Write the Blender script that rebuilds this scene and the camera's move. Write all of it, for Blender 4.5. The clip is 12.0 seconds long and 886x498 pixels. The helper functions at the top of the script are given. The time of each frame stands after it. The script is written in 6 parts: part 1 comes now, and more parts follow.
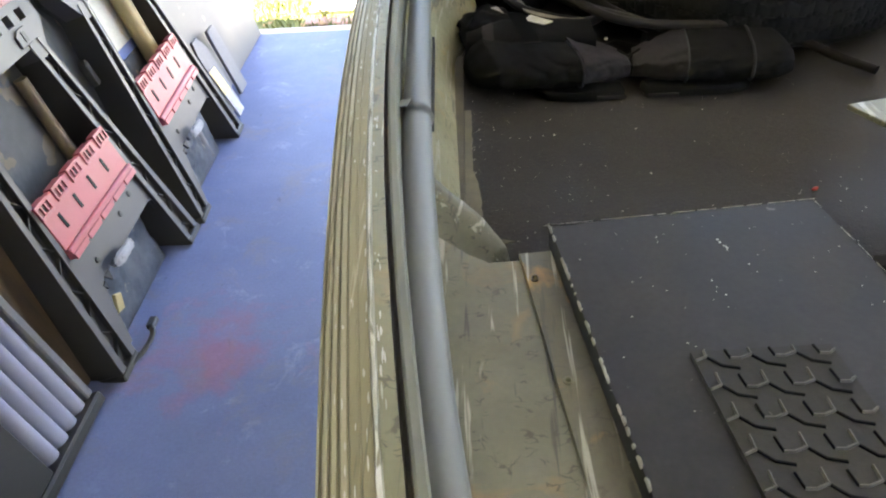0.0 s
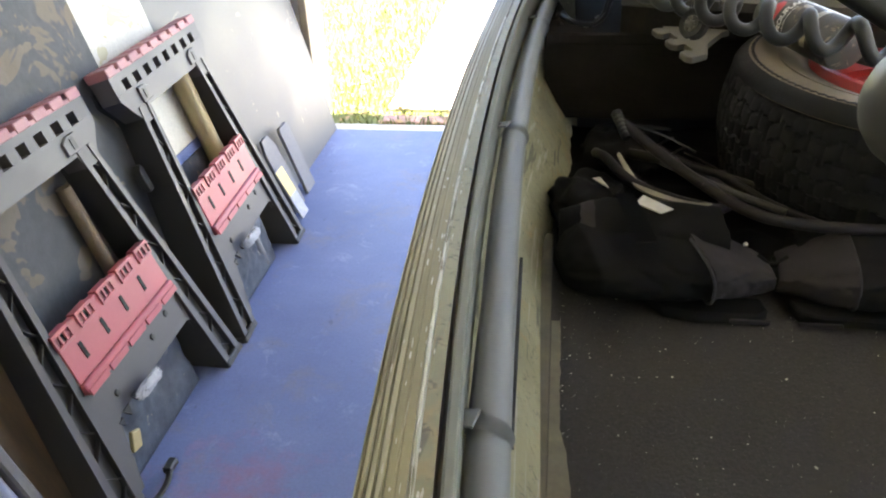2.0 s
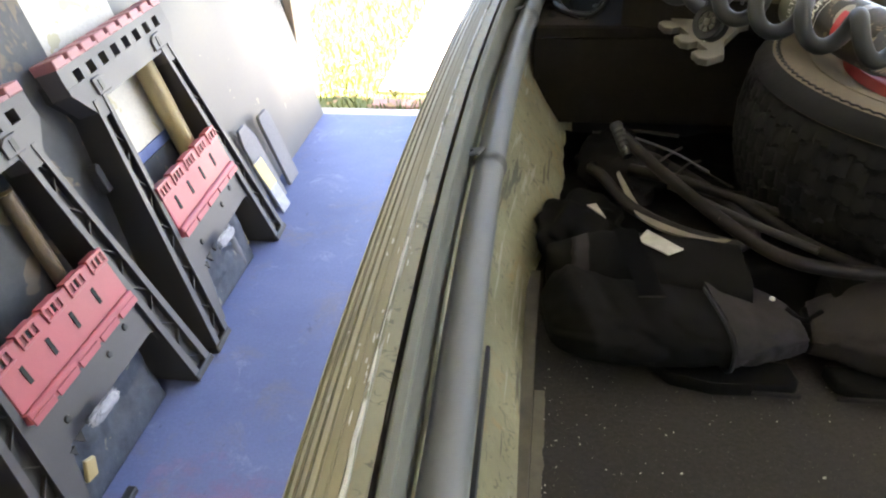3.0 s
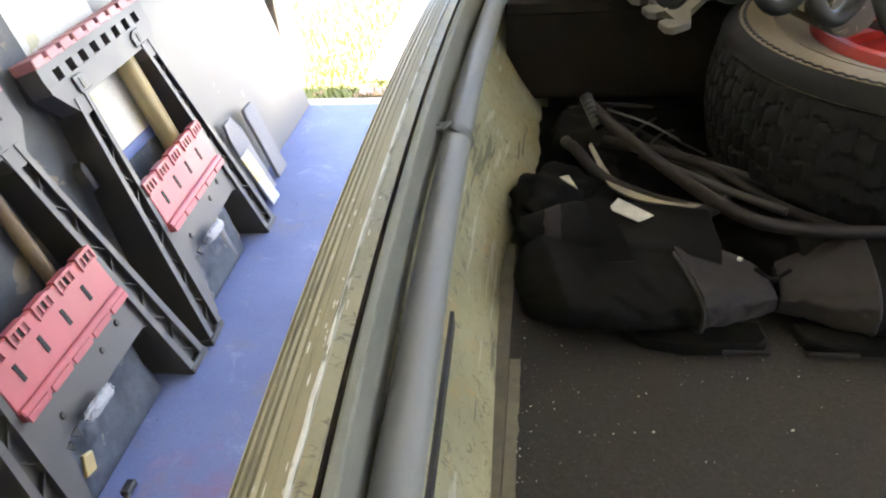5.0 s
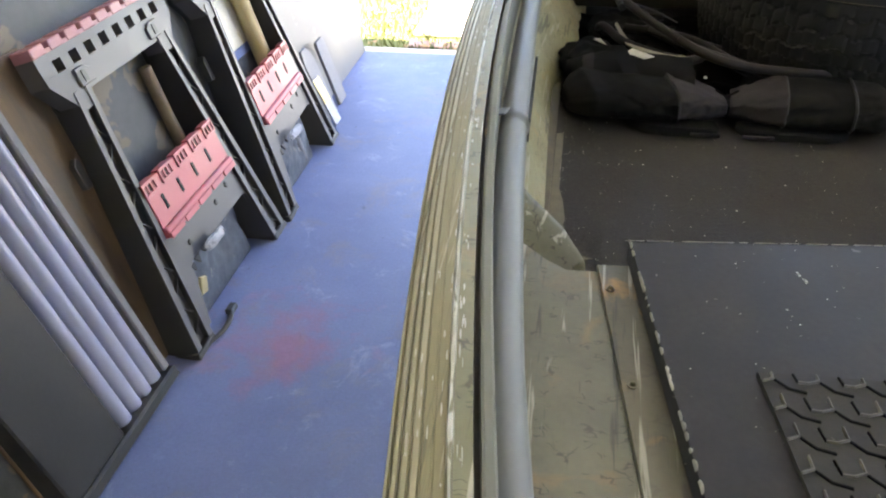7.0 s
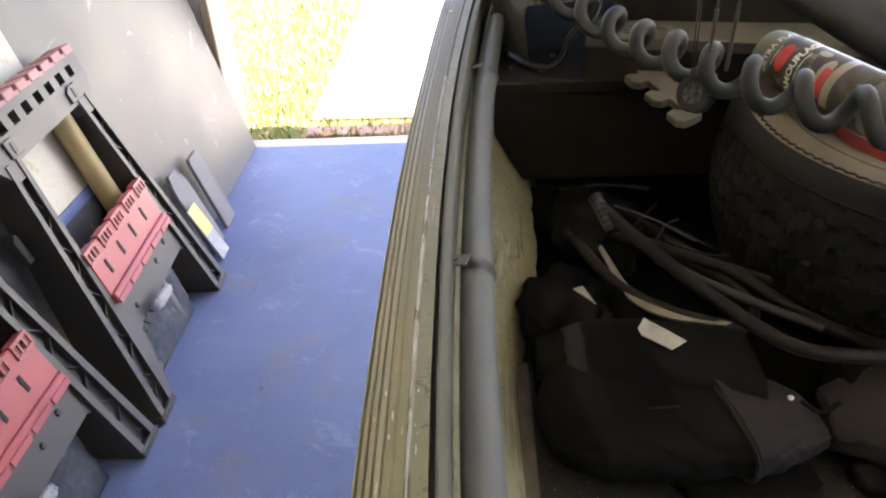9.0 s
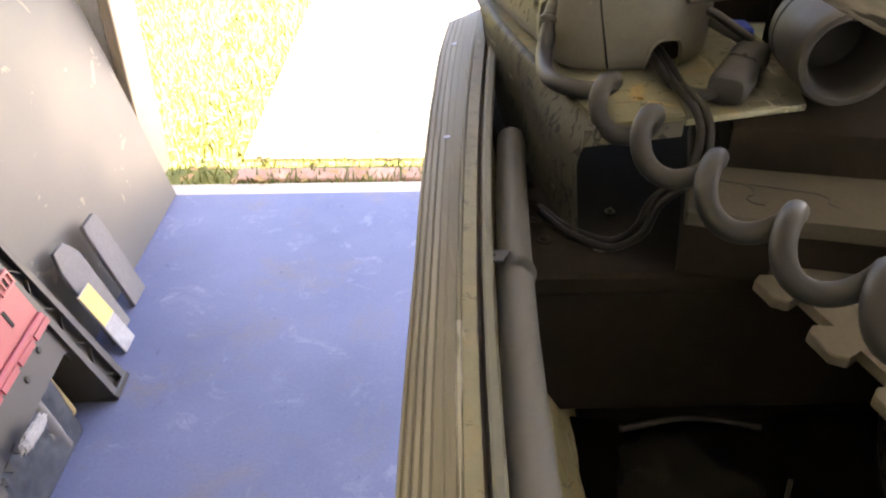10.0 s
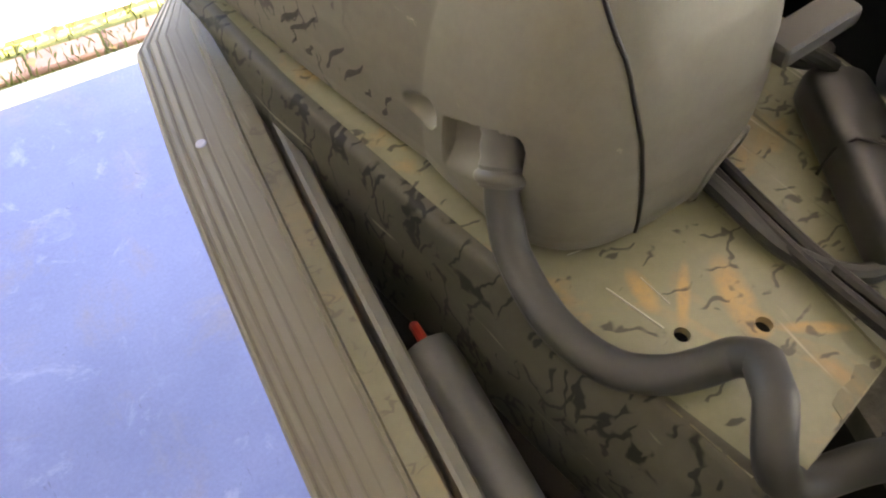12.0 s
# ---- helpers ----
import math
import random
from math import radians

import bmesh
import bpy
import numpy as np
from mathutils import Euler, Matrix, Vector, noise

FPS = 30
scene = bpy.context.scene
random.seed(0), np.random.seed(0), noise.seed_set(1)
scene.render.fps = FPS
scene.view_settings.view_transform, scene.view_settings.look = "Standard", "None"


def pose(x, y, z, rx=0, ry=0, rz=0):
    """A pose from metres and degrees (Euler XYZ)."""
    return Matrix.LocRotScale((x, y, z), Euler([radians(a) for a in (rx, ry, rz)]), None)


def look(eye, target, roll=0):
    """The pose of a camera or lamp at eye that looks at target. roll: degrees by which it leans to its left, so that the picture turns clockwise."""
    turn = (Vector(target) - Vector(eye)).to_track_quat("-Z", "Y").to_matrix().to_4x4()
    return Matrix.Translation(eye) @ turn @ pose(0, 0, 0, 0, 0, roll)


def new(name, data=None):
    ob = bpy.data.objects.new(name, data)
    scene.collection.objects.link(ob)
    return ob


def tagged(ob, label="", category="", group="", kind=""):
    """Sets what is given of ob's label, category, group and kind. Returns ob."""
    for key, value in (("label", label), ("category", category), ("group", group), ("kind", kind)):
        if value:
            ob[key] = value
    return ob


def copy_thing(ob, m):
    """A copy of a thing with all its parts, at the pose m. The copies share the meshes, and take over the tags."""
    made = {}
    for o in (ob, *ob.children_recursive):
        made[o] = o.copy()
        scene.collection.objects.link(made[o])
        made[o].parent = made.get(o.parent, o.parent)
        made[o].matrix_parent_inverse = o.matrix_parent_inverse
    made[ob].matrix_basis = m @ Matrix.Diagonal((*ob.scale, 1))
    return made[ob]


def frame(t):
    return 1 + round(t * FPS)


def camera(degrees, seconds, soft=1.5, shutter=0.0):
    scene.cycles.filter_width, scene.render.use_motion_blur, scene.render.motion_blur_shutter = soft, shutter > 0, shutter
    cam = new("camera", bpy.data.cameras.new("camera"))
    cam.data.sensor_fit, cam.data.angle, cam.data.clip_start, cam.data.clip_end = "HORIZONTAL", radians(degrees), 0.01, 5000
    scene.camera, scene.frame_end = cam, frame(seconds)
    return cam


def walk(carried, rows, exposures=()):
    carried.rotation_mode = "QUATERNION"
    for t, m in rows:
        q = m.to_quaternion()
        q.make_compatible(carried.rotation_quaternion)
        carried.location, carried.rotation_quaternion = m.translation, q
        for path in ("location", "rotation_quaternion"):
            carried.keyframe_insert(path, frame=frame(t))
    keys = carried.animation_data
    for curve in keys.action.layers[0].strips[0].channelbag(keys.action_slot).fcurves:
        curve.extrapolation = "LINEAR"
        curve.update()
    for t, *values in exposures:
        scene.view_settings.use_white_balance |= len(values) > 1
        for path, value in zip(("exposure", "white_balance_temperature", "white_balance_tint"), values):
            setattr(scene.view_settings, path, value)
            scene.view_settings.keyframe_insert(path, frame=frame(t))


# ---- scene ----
cam = camera(61.8, 12.0, 2.1)
EXPOSURE = 4.25
LOOKS = [(0, 0.1, 6700, 15), (1.5, -0.1, 6750, 15), (2.2, -0.15, 6800, 16), (3, 0.02, 6850, 17), (5, 0.25, 6850, 17), (6.5, 0.2, 6750, 16), (8.5, -0.25, 6900, 18), (9, -0.3, 7200, 21), (10.2, -0.2, 8200, 26), (11, -0.25, 7950, 27), (12, 0.2, 7650, 24)]
PATH = [
    (0, (0.252, 0.211, 1.307), (0.152, 1.798, 0.094), -4.3),
    (0.5, (0.261, 0.23, 1.318), (0.09, 1.868, 0.182), -5.5),
    (1, (0.27, 0.264, 1.33), (0.013, 1.951, 0.286), -4.4),
    (1.5, (0.263, 0.372, 1.341), (-0.008, 2.064, 0.309), -1.8),
    (2, (0.226, 0.524, 1.317), (-0.049, 2.21, 0.278), -2.4),
    (2.5, (0.217, 0.63, 1.305), (-0.06, 2.29, 0.223), -2.1),
    (3, (0.241, 0.703, 1.299), (-0.035, 2.352, 0.2), -2.6),
    (3.2, (0.254, 0.72, 1.302), (-0.017, 2.361, 0.191), -3.3),
    (5, (0.268, 0.69, 1.291), (-0.002, 2.323, 0.168), -4.9),
    (5.5, (0.243, 0.593, 1.292), (0.012, 2.232, 0.17), -3.8),
    (6, (0.226, 0.443, 1.294), (0.024, 2.079, 0.162), -2.1),
    (6.5, (0.243, 0.219, 1.295), (-0.049, 1.842, 0.164), 0.0),
    (6.7, (0.258, 0.156, 1.297), (-0.04, 1.773, 0.158), -0.3),
    (8.3, (0.125, 0.476, 1.313), (-0.08, 2.121, 0.194), -6.8),
    (8.5, (0.13, 0.57, 1.312), (-0.017, 2.221, 0.193), -4.7),
    (9, (0.19, 0.819, 1.34), (0.082, 2.489, 0.246), -3.4),
    (9.5, (0.183, 1.05, 1.328), (0.144, 2.728, 0.242), -1.6),
    (10, (0.132, 1.309, 1.316), (0.177, 2.98, 0.218), -0.1),
    (10.5, (0.153, 1.521, 1.309), (0.386, 3.155, 0.18), 1.5),
    (11, (0.175, 1.673, 1.307), (0.598, 3.136, 0.009), -0.9),
    (11.5, (0.145, 1.739, 1.324), (0.672, 2.955, -0.174), -1.3),
    (12, (0.123, 1.835, 1.33), (0.78, 2.858, -0.258), 0.4),
]
walk(cam, [(t, look(eye, target, roll)) for t, eye, target, roll in PATH], [(t, EXPOSURE + e, k, tint) for t, e, k, tint in LOOKS])

# ---- light: daylight through the open garage door and an added side opening ----
SUN_EL, SUN_AZ = 52.0, 91.0          # azimuth from +y towards +x
world = bpy.data.worlds.new("sky")
scene.world = world
world.use_nodes = True
wn = world.node_tree
sky = wn.nodes.new("ShaderNodeTexSky")
sky.sky_type = "NISHITA"
sky.sun_disc = False
sky.sun_elevation = radians(SUN_EL)
sky.sun_rotation = radians(SUN_AZ)
wn.links.new(sky.outputs[0], wn.nodes["Background"].inputs[0])
wn.nodes["Background"].inputs[1].default_value = 0.105
sun = new("sun", bpy.data.lights.new("sun", "SUN"))
sun.data.energy, sun.data.angle, sun.data.color = 4.8, radians(0.5), (1.0, 0.95, 0.86)
a, e = radians(SUN_AZ), radians(SUN_EL)
sun.matrix_basis = look((math.sin(a) * math.cos(e) * 30, math.cos(a) * math.cos(e) * 30, math.sin(e) * 30), (0, 0, 0))


# ---- materials ----
def nodes_of(name, rough=0.6, metal=0.0, spec=0.5):
    m = bpy.data.materials.new(name)
    m.use_nodes = True
    t = m.node_tree
    b = t.nodes["Principled BSDF"]
    b.inputs["Roughness"].default_value = rough
    b.inputs["Metallic"].default_value = metal
    b.inputs["Specular IOR Level"].default_value = spec
    return m, t, b


def noise_node(t, scale, detail=4.0, rough=0.6, stretch=None, distort=0.0):
    c = t.nodes.new("ShaderNodeTexCoord")
    n = t.nodes.new("ShaderNodeTexNoise")
    n.inputs["Scale"].default_value, n.inputs["Detail"].default_value = scale, detail
    n.inputs["Roughness"].default_value, n.inputs["Distortion"].default_value = rough, distort
    if stretch:
        mp = t.nodes.new("ShaderNodeMapping")
        mp.inputs["Scale"].default_value = stretch
        t.links.new(c.outputs["Object"], mp.inputs[0])
        t.links.new(mp.outputs[0], n.inputs["Vector"])
    else:
        t.links.new(c.outputs["Object"], n.inputs["Vector"])
    return n


def ramp(t, source, stops):
    r = t.nodes.new("ShaderNodeValToRGB")
    el = r.color_ramp.elements
    while len(el) < len(stops):
        el.new(0.5)
    for q, (pos, col) in zip(el, stops):
        q.position, q.color = pos, (*col, 1) if len(col) == 3 else col
    t.links.new(source, r.inputs[0])
    return r


def mix(t, fac, a, b, mode="MIX"):
    m = t.nodes.new("ShaderNodeMix")
    m.data_type, m.blend_type = "RGBA", mode
    for sock, v in ((m.inputs[0], fac), (m.inputs[6], a), (m.inputs[7], b)):
        if isinstance(v, (int, float)):
            sock.default_value = v
        elif isinstance(v, tuple):
            sock.default_value = (*v, 1)
        else:
            t.links.new(v, sock)
    return m.outputs[2]


def bump(t, b, height, strength=0.3, distance=0.002):
    n = t.nodes.new("ShaderNodeBump")
    n.inputs["Strength"].default_value, n.inputs["Distance"].default_value = strength, distance
    t.links.new(height, n.inputs["Height"])
    t.links.new(n.outputs[0], b.inputs["Normal"])


def surf(name, dark, light, scale=6.0, rough=0.6, metal=0.0, grain=90.0, relief=0.25, depth=0.001, speck=None, speck_at=0.72, speck_scale=60.0, spec=0.5, stretch=None, rough_var=0.15, contrast=0.12, streak=None, streak_at=0.60):
    """A surface with two scales of variation, fine relief and, if given, flecks of another colour."""
    m, t, b = nodes_of(name, rough, metal, spec)
    big = noise_node(t, scale, 5, 0.6, stretch)
    fine = noise_node(t, grain, 4, 0.65, stretch)
    col = ramp(t, big.outputs["Fac"], [(0.3, dark), (0.7, light)]).outputs[0]
    shade = ramp(t, fine.outputs["Fac"], [(0.25, (1 - contrast,) * 3), (0.75, (1 + contrast,) * 3)]).outputs[0]
    col = mix(t, 1.0, col, shade, "MULTIPLY")
    if speck:
        sp = noise_node(t, speck_scale, 3, 0.7, stretch, 0.6)
        k = ramp(t, sp.outputs["Fac"], [(speck_at, (0, 0, 0)), (speck_at + 0.03, (1, 1, 1))]).outputs[0]
        col = mix(t, k, col, speck)
    if streak:
        for sc, at, tone in ((170, streak_at, streak), (95, streak_at + 0.02, streak), (130, streak_at + 0.01, tuple(v * 0.16 for v in streak))):
            sn = noise_node(t, sc, 3, 0.7, (1, 0.035, 1), 0.3)
            k = ramp(t, sn.outputs["Fac"], [(at, (0, 0, 0)), (at + 0.08, (0.6, 0.6, 0.6))]).outputs[0]
            col = mix(t, k, col, tone)
    t.links.new(col, b.inputs["Base Color"])
    rr = ramp(t, big.outputs["Fac"], [(0.3, (max(rough - rough_var, 0.05),) * 3), (0.7, (min(rough + rough_var, 1),) * 3)])
    t.links.new(rr.outputs[0], b.inputs["Roughness"])
    bump(t, b, fine.outputs["Fac"], relief, depth)
    return m


def camo_paint(name, dark, light, rust=0.0, marks=0.5, rough=0.55, fine_marks=52, ahead=None, wide=0.025, scratch=0.0, dense=0.0, stains=()):
    """Worn olive boat paint with dark hand-sprayed squiggles, dust and bare or rusty scuffs."""
    m, t, b = nodes_of(name, rough)
    big = noise_node(t, 7, 5, 0.6)
    fine = noise_node(t, 140, 4, 0.7)
    col = ramp(t, big.outputs["Fac"], [(0.3, dark), (0.7, light)]).outputs[0]
    if rust:
        rn = noise_node(t, 16, 4, 0.6, None, 1.2)
        k = ramp(t, rn.outputs["Fac"], [(0.56, (0, 0, 0)), (0.72, (rust, rust, rust))]).outputs[0]
        col = mix(t, k, col, (0.42, 0.22, 0.05))
    for sx, sy, half, wide_s, turn_s in stains:
        co = t.nodes.new("ShaderNodeTexCoord")
        mp = t.nodes.new("ShaderNodeMapping")
        mp.vector_type = "TEXTURE"
        mp.inputs["Location"].default_value = (sx, sy, 0)
        mp.inputs["Rotation"].default_value = (0, 0, math.radians(turn_s))
        mp.inputs["Scale"].default_value = (half, wide_s, 1)
        t.links.new(co.outputs["Object"], mp.inputs[0])
        gr = t.nodes.new("ShaderNodeTexGradient")
        gr.gradient_type = "SPHERICAL"
        t.links.new(mp.outputs[0], gr.inputs[0])
        k = mix(t, 1.0, ramp(t, gr.outputs["Fac"], [(0.0, (0, 0, 0)), (0.55, (0.9, 0.9, 0.9))]).outputs[0], ramp(t, noise_node(t, 160, 3, 0.6).outputs["Fac"], [(0.3, (0.45, 0.45, 0.45)), (0.6, (1, 1, 1))]).outputs[0], "MULTIPLY")
        col = mix(t, k, col, (0.37, 0.235, 0.085))
    wob = noise_node(t, 30, 3, 0.6)
    c = t.nodes.new("ShaderNodeTexCoord")
    add = t.nodes.new("ShaderNodeMix")
    add.data_type = "VECTOR"
    add.inputs[0].default_value = 0.035
    t.links.new(c.outputs["Object"], add.inputs[4])
    t.links.new(wob.outputs["Color"], add.inputs[5])
    v = t.nodes.new("ShaderNodeTexVoronoi")
    v.feature = "DISTANCE_TO_EDGE"
    v.inputs["Scale"].default_value = fine_marks
    squash = t.nodes.new("ShaderNodeMapping")
    squash.inputs["Scale"].default_value = (0.42, 1.25, 0.42)
    t.links.new(add.outputs[1], squash.inputs[0])
    t.links.new(squash.outputs[0], v.inputs["Vector"])
    line = ramp(t, v.outputs["Distance"], [(wide, (1, 1, 1)), (wide * 2, (0, 0, 0))]).outputs[0]
    gate = ramp(t, noise_node(t, 62, 2, 0.5).outputs["Fac"], [(0.51 - dense, (0, 0, 0)), (0.56 - dense, (marks, marks, marks))]).outputs[0]
    k = mix(t, 1.0, line, gate, "MULTIPLY")
    if ahead is not None:
        sep = t.nodes.new("ShaderNodeSeparateXYZ")
        t.links.new(c.outputs["Object"], sep.inputs[0])
        far = ramp(t, sep.outputs["Y"], [(ahead, (0, 0, 0)), (ahead + 0.02, (1, 1, 1))]).outputs[0]
        k = mix(t, 1.0, k, far, "MULTIPLY")
    col = mix(t, k, col, (0.012, 0.012, 0.010))
    scuff = noise_node(t, 45, 5, 0.75, (1, 0.25, 1), 0.4)
    k2 = ramp(t, scuff.outputs["Fac"], [(0.68, (0, 0, 0)), (0.74, (0.6, 0.6, 0.6))]).outputs[0]
    col = mix(t, k2, col, (0.34, 0.32, 0.25))
    for sc, at, tone, way in ((75, 0.655, (0.42, 0.40, 0.32), (1, 0.06, 1)), (60, 0.67, (0.05, 0.048, 0.036), (1, 0.08, 0.5)), (80, 0.74, (0.40, 0.38, 0.30), (0.08, 1, 1))):
        if ahead is None:
            sn = noise_node(t, sc, 3, 0.7, way, 0.4)
            k3 = ramp(t, sn.outputs["Fac"], [(at - scratch, (0, 0, 0)), (at + 0.05 - scratch, (0.7, 0.7, 0.7))]).outputs[0]
            col = mix(t, k3, col, tone)
    shade = ramp(t, fine.outputs["Fac"], [(0.25, (0.9, 0.9, 0.9)), (0.75, (1.08, 1.08, 1.08))]).outputs[0]
    col = mix(t, 1.0, col, shade, "MULTIPLY")
    t.links.new(col, b.inputs["Base Color"])
    bump(t, b, fine.outputs["Fac"], 0.15, 0.0006)
    return m


M_rail = surf("rail_paint", (0.145, 0.130, 0.068), (0.215, 0.195, 0.112), 5, 0.58, 0.0, 120, 0.15, 0.0006, None, stretch=(1, 0.12, 1), streak=(0.38, 0.345, 0.25), streak_at=0.61)
rt = M_rail.node_tree
rb = rt.nodes["Principled BSDF"]
old_col = rb.inputs["Base Color"].links[0].from_socket
# the rail colour blends to a darker tone along y, towards the bow
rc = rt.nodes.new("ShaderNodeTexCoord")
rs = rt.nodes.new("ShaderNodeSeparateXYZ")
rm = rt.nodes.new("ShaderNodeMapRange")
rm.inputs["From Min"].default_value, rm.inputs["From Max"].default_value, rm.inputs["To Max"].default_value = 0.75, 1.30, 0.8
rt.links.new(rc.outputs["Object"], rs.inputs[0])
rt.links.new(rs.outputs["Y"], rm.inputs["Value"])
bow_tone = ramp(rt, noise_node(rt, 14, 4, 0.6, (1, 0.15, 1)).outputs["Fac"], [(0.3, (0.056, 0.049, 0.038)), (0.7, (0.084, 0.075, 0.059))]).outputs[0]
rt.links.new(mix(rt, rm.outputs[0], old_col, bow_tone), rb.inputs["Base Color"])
M_rail_worn = surf("rail_bare_edge", (0.15, 0.14, 0.09), (0.33, 0.32, 0.27), 30, 0.45, 0.3, 120, 0.2, 0.0005, (0.13, 0.12, 0.075), 0.52, 40, stretch=(1, 0.2, 1))
M_rail_valley = surf("rail_valley_tone", (0.085, 0.073, 0.043), (0.160, 0.142, 0.090), 20, 0.75, 0, 150, 0.3, 0.0006, (0.24, 0.22, 0.15), 0.62, 60, stretch=(1, 0.08, 1))
M_rail_crest = surf("rail_pale_crest", (0.19, 0.172, 0.105), (0.36, 0.335, 0.24), 36, 0.5, 0, 150, 0.3, 0.0006, (0.13, 0.115, 0.065), 0.56, 50, stretch=(1, 0.06, 1))
M_hull = camo_paint("hull_paint", (0.20, 0.187, 0.105), (0.33, 0.31, 0.188), 0.42, 0.45, 0.55, 74, None, 0.022, scratch=0.07, dense=0.0)
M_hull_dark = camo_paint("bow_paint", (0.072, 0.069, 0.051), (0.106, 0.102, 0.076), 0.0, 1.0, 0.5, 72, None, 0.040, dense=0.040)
M_rib = camo_paint("rib_paint", (0.105, 0.100, 0.062), (0.165, 0.157, 0.100), 0.25, 0.55, 0.6, 110, None, 0.03, scratch=0.05)
M_bench = camo_paint("bench_paint", (0.102, 0.096, 0.060), (0.172, 0.162, 0.106), 0.22, 0.45, 0.55, 115, None, 0.026, scratch=0.06, dense=-0.03)
M_strip = camo_paint("rusty_strip_paint", (0.085, 0.076, 0.046), (0.15, 0.135, 0.085), 0.6, 0.2, scratch=0.07)
M_plate = camo_paint("deck_plate_paint", (0.138, 0.137, 0.089), (0.212, 0.209, 0.138), 0.45, 0.75, 0.35, scratch=0.03, stains=[(-0.0985, -0.090, 0.013, 0.0055, 80), (-0.086, -0.101, 0.020, 0.0035, 45), (-0.068, -0.113, 0.024, 0.0085, 68), (-0.053, -0.140, 0.017, 0.0036, -32), (-0.070, -0.128, 0.008, 0.006, 30)])
M_pipe = surf("grey_pipe_paint", (0.110, 0.112, 0.106), (0.134, 0.136, 0.129), 5, 0.5, 0, 200, 0.06, 0.0003, contrast=0.03, rough_var=0.05, spec=0.35)
M_lip = surf("inner_lip_paint", (0.092, 0.094, 0.076), (0.122, 0.124, 0.102), 12, 0.68, 0, 120, 0.1, 0.0004, stretch=(1, 0.1, 1), contrast=0.06)
M_flake = surf("bare_flaked_line", (0.27, 0.26, 0.21), (0.50, 0.485, 0.43), 60, 0.5, 0.2, 160, 0.3, 0.0006, (0.17, 0.16, 0.11), 0.60, 60, stretch=(1, 0.3, 1))
M_black_ledge = surf("black_painted_wood", (0.0150, 0.0124, 0.0096), (0.0260, 0.0215, 0.0170), 9, 0.9, 0, 120, 0.3, 0.001, (0.05, 0.046, 0.038), 0.73, 50, spec=0.03)
M_lid = surf("black_lid_paint", (0.021, 0.0195, 0.0195), (0.044, 0.041, 0.041), 16, 0.75, 0, 170, 0.3, 0.0006, (0.13, 0.122, 0.112), 0.70, 95, spec=0.18)
M_carpet = surf("floor_liner", (0.0155, 0.0132, 0.0103), (0.0305, 0.0258, 0.0200), 6, 0.72, 0, 260, 0.7, 0.0015, (0.17, 0.152, 0.118), 0.675, 420, contrast=0.42, spec=0.3)
M_crumb = surf("crumb", (0.30, 0.28, 0.23), (0.55, 0.52, 0.46), 90, 0.8)
M_rubber = surf("tyre_rubber", (0.0052, 0.0049, 0.0045), (0.0105, 0.0098, 0.009), 9, 0.7, 0, 160, 0.4, 0.001, (0.05, 0.045, 0.038), 0.75, 80, spec=0.2)
M_tread = surf("pale_tread_ridge", (0.045, 0.040, 0.034), (0.105, 0.096, 0.08), 40, 0.65, 0, 160, 0.4, 0.001)
M_mat = surf("mat_rubber", (0.019, 0.017, 0.0148), (0.035, 0.0315, 0.027), 24, 0.7, 0, 160, 0.4, 0.001, (0.11, 0.10, 0.083), 0.73, 90, spec=0.25)
M_sidewall = surf("dusty_sidewall", (0.095, 0.075, 0.047), (0.155, 0.126, 0.083), 10, 0.75, 0, 120, 0.3, 0.001)
M_stitch = surf("sidewall_groove", (0.010, 0.010, 0.009), (0.018, 0.017, 0.016), 30, 0.8)
M_red_rim = surf("red_rim_paint", (0.30, 0.022, 0.018), (0.42, 0.04, 0.03), 8, 0.4, 0, 120, 0.2, 0.0006, (0.12, 0.09, 0.07), 0.7, 40)
M_fabric = surf("black_nylon", (0.0056, 0.0051, 0.0044), (0.0118, 0.0109, 0.0094), 9, 0.85, 0, 600, 0.6, 0.0008, (0.05, 0.046, 0.04), 0.72, 90, spec=0.05)
M_fabric_grey = surf("grey_nylon", (0.0215, 0.0180, 0.0168), (0.032, 0.0275, 0.0258), 9, 0.8, 0, 600, 0.6, 0.0008, spec=0.1)
M_hose = surf("black_hose", (0.0045, 0.0042, 0.0038), (0.0105, 0.0097, 0.0088), 14, 0.45, 0, 150, 0.25, 0.0006, (0.05, 0.043, 0.037), 0.72, 60, spec=0.3)
M_heap = surf("brown_black_hose", (0.0085, 0.0064, 0.0050), (0.0180, 0.0135, 0.0105), 16, 0.62, 0, 150, 0.3, 0.0006, (0.05, 0.040, 0.032), 0.70, 60, spec=0.15)
M_coil = surf("dusty_coil_cable", (0.0157, 0.0159, 0.0149), (0.0250, 0.0252, 0.0237), 8, 0.52, 0, 260, 0.1, 0.0003, contrast=0.05)
M_motor = camo_paint("motor_housing_plastic", (0.100, 0.096, 0.077), (0.117, 0.112, 0.091), 0.0, 0.9, 0.5, 60, 0.045)
M_mark = surf("black_paint_mark", (0.016, 0.016, 0.014), (0.030, 0.029, 0.026), 60, 0.6)
M_motor_dark = surf("motor_dark_plastic", (0.042, 0.040, 0.036), (0.056, 0.054, 0.048), 6, 0.55, 0, 400, 0.1, 0.0003, contrast=0.04)
M_lower = surf("lower_housing_paint", (0.030, 0.027, 0.020), (0.043, 0.039, 0.029), 4, 0.40, 0, 300, 0.1, 0.0003, (0.22, 0.205, 0.16), 0.715, 60, contrast=0.05)
M_void = surf("black_rubber", (0.004, 0.004, 0.004), (0.007, 0.007, 0.007), 10, 0.9, spec=0.1)
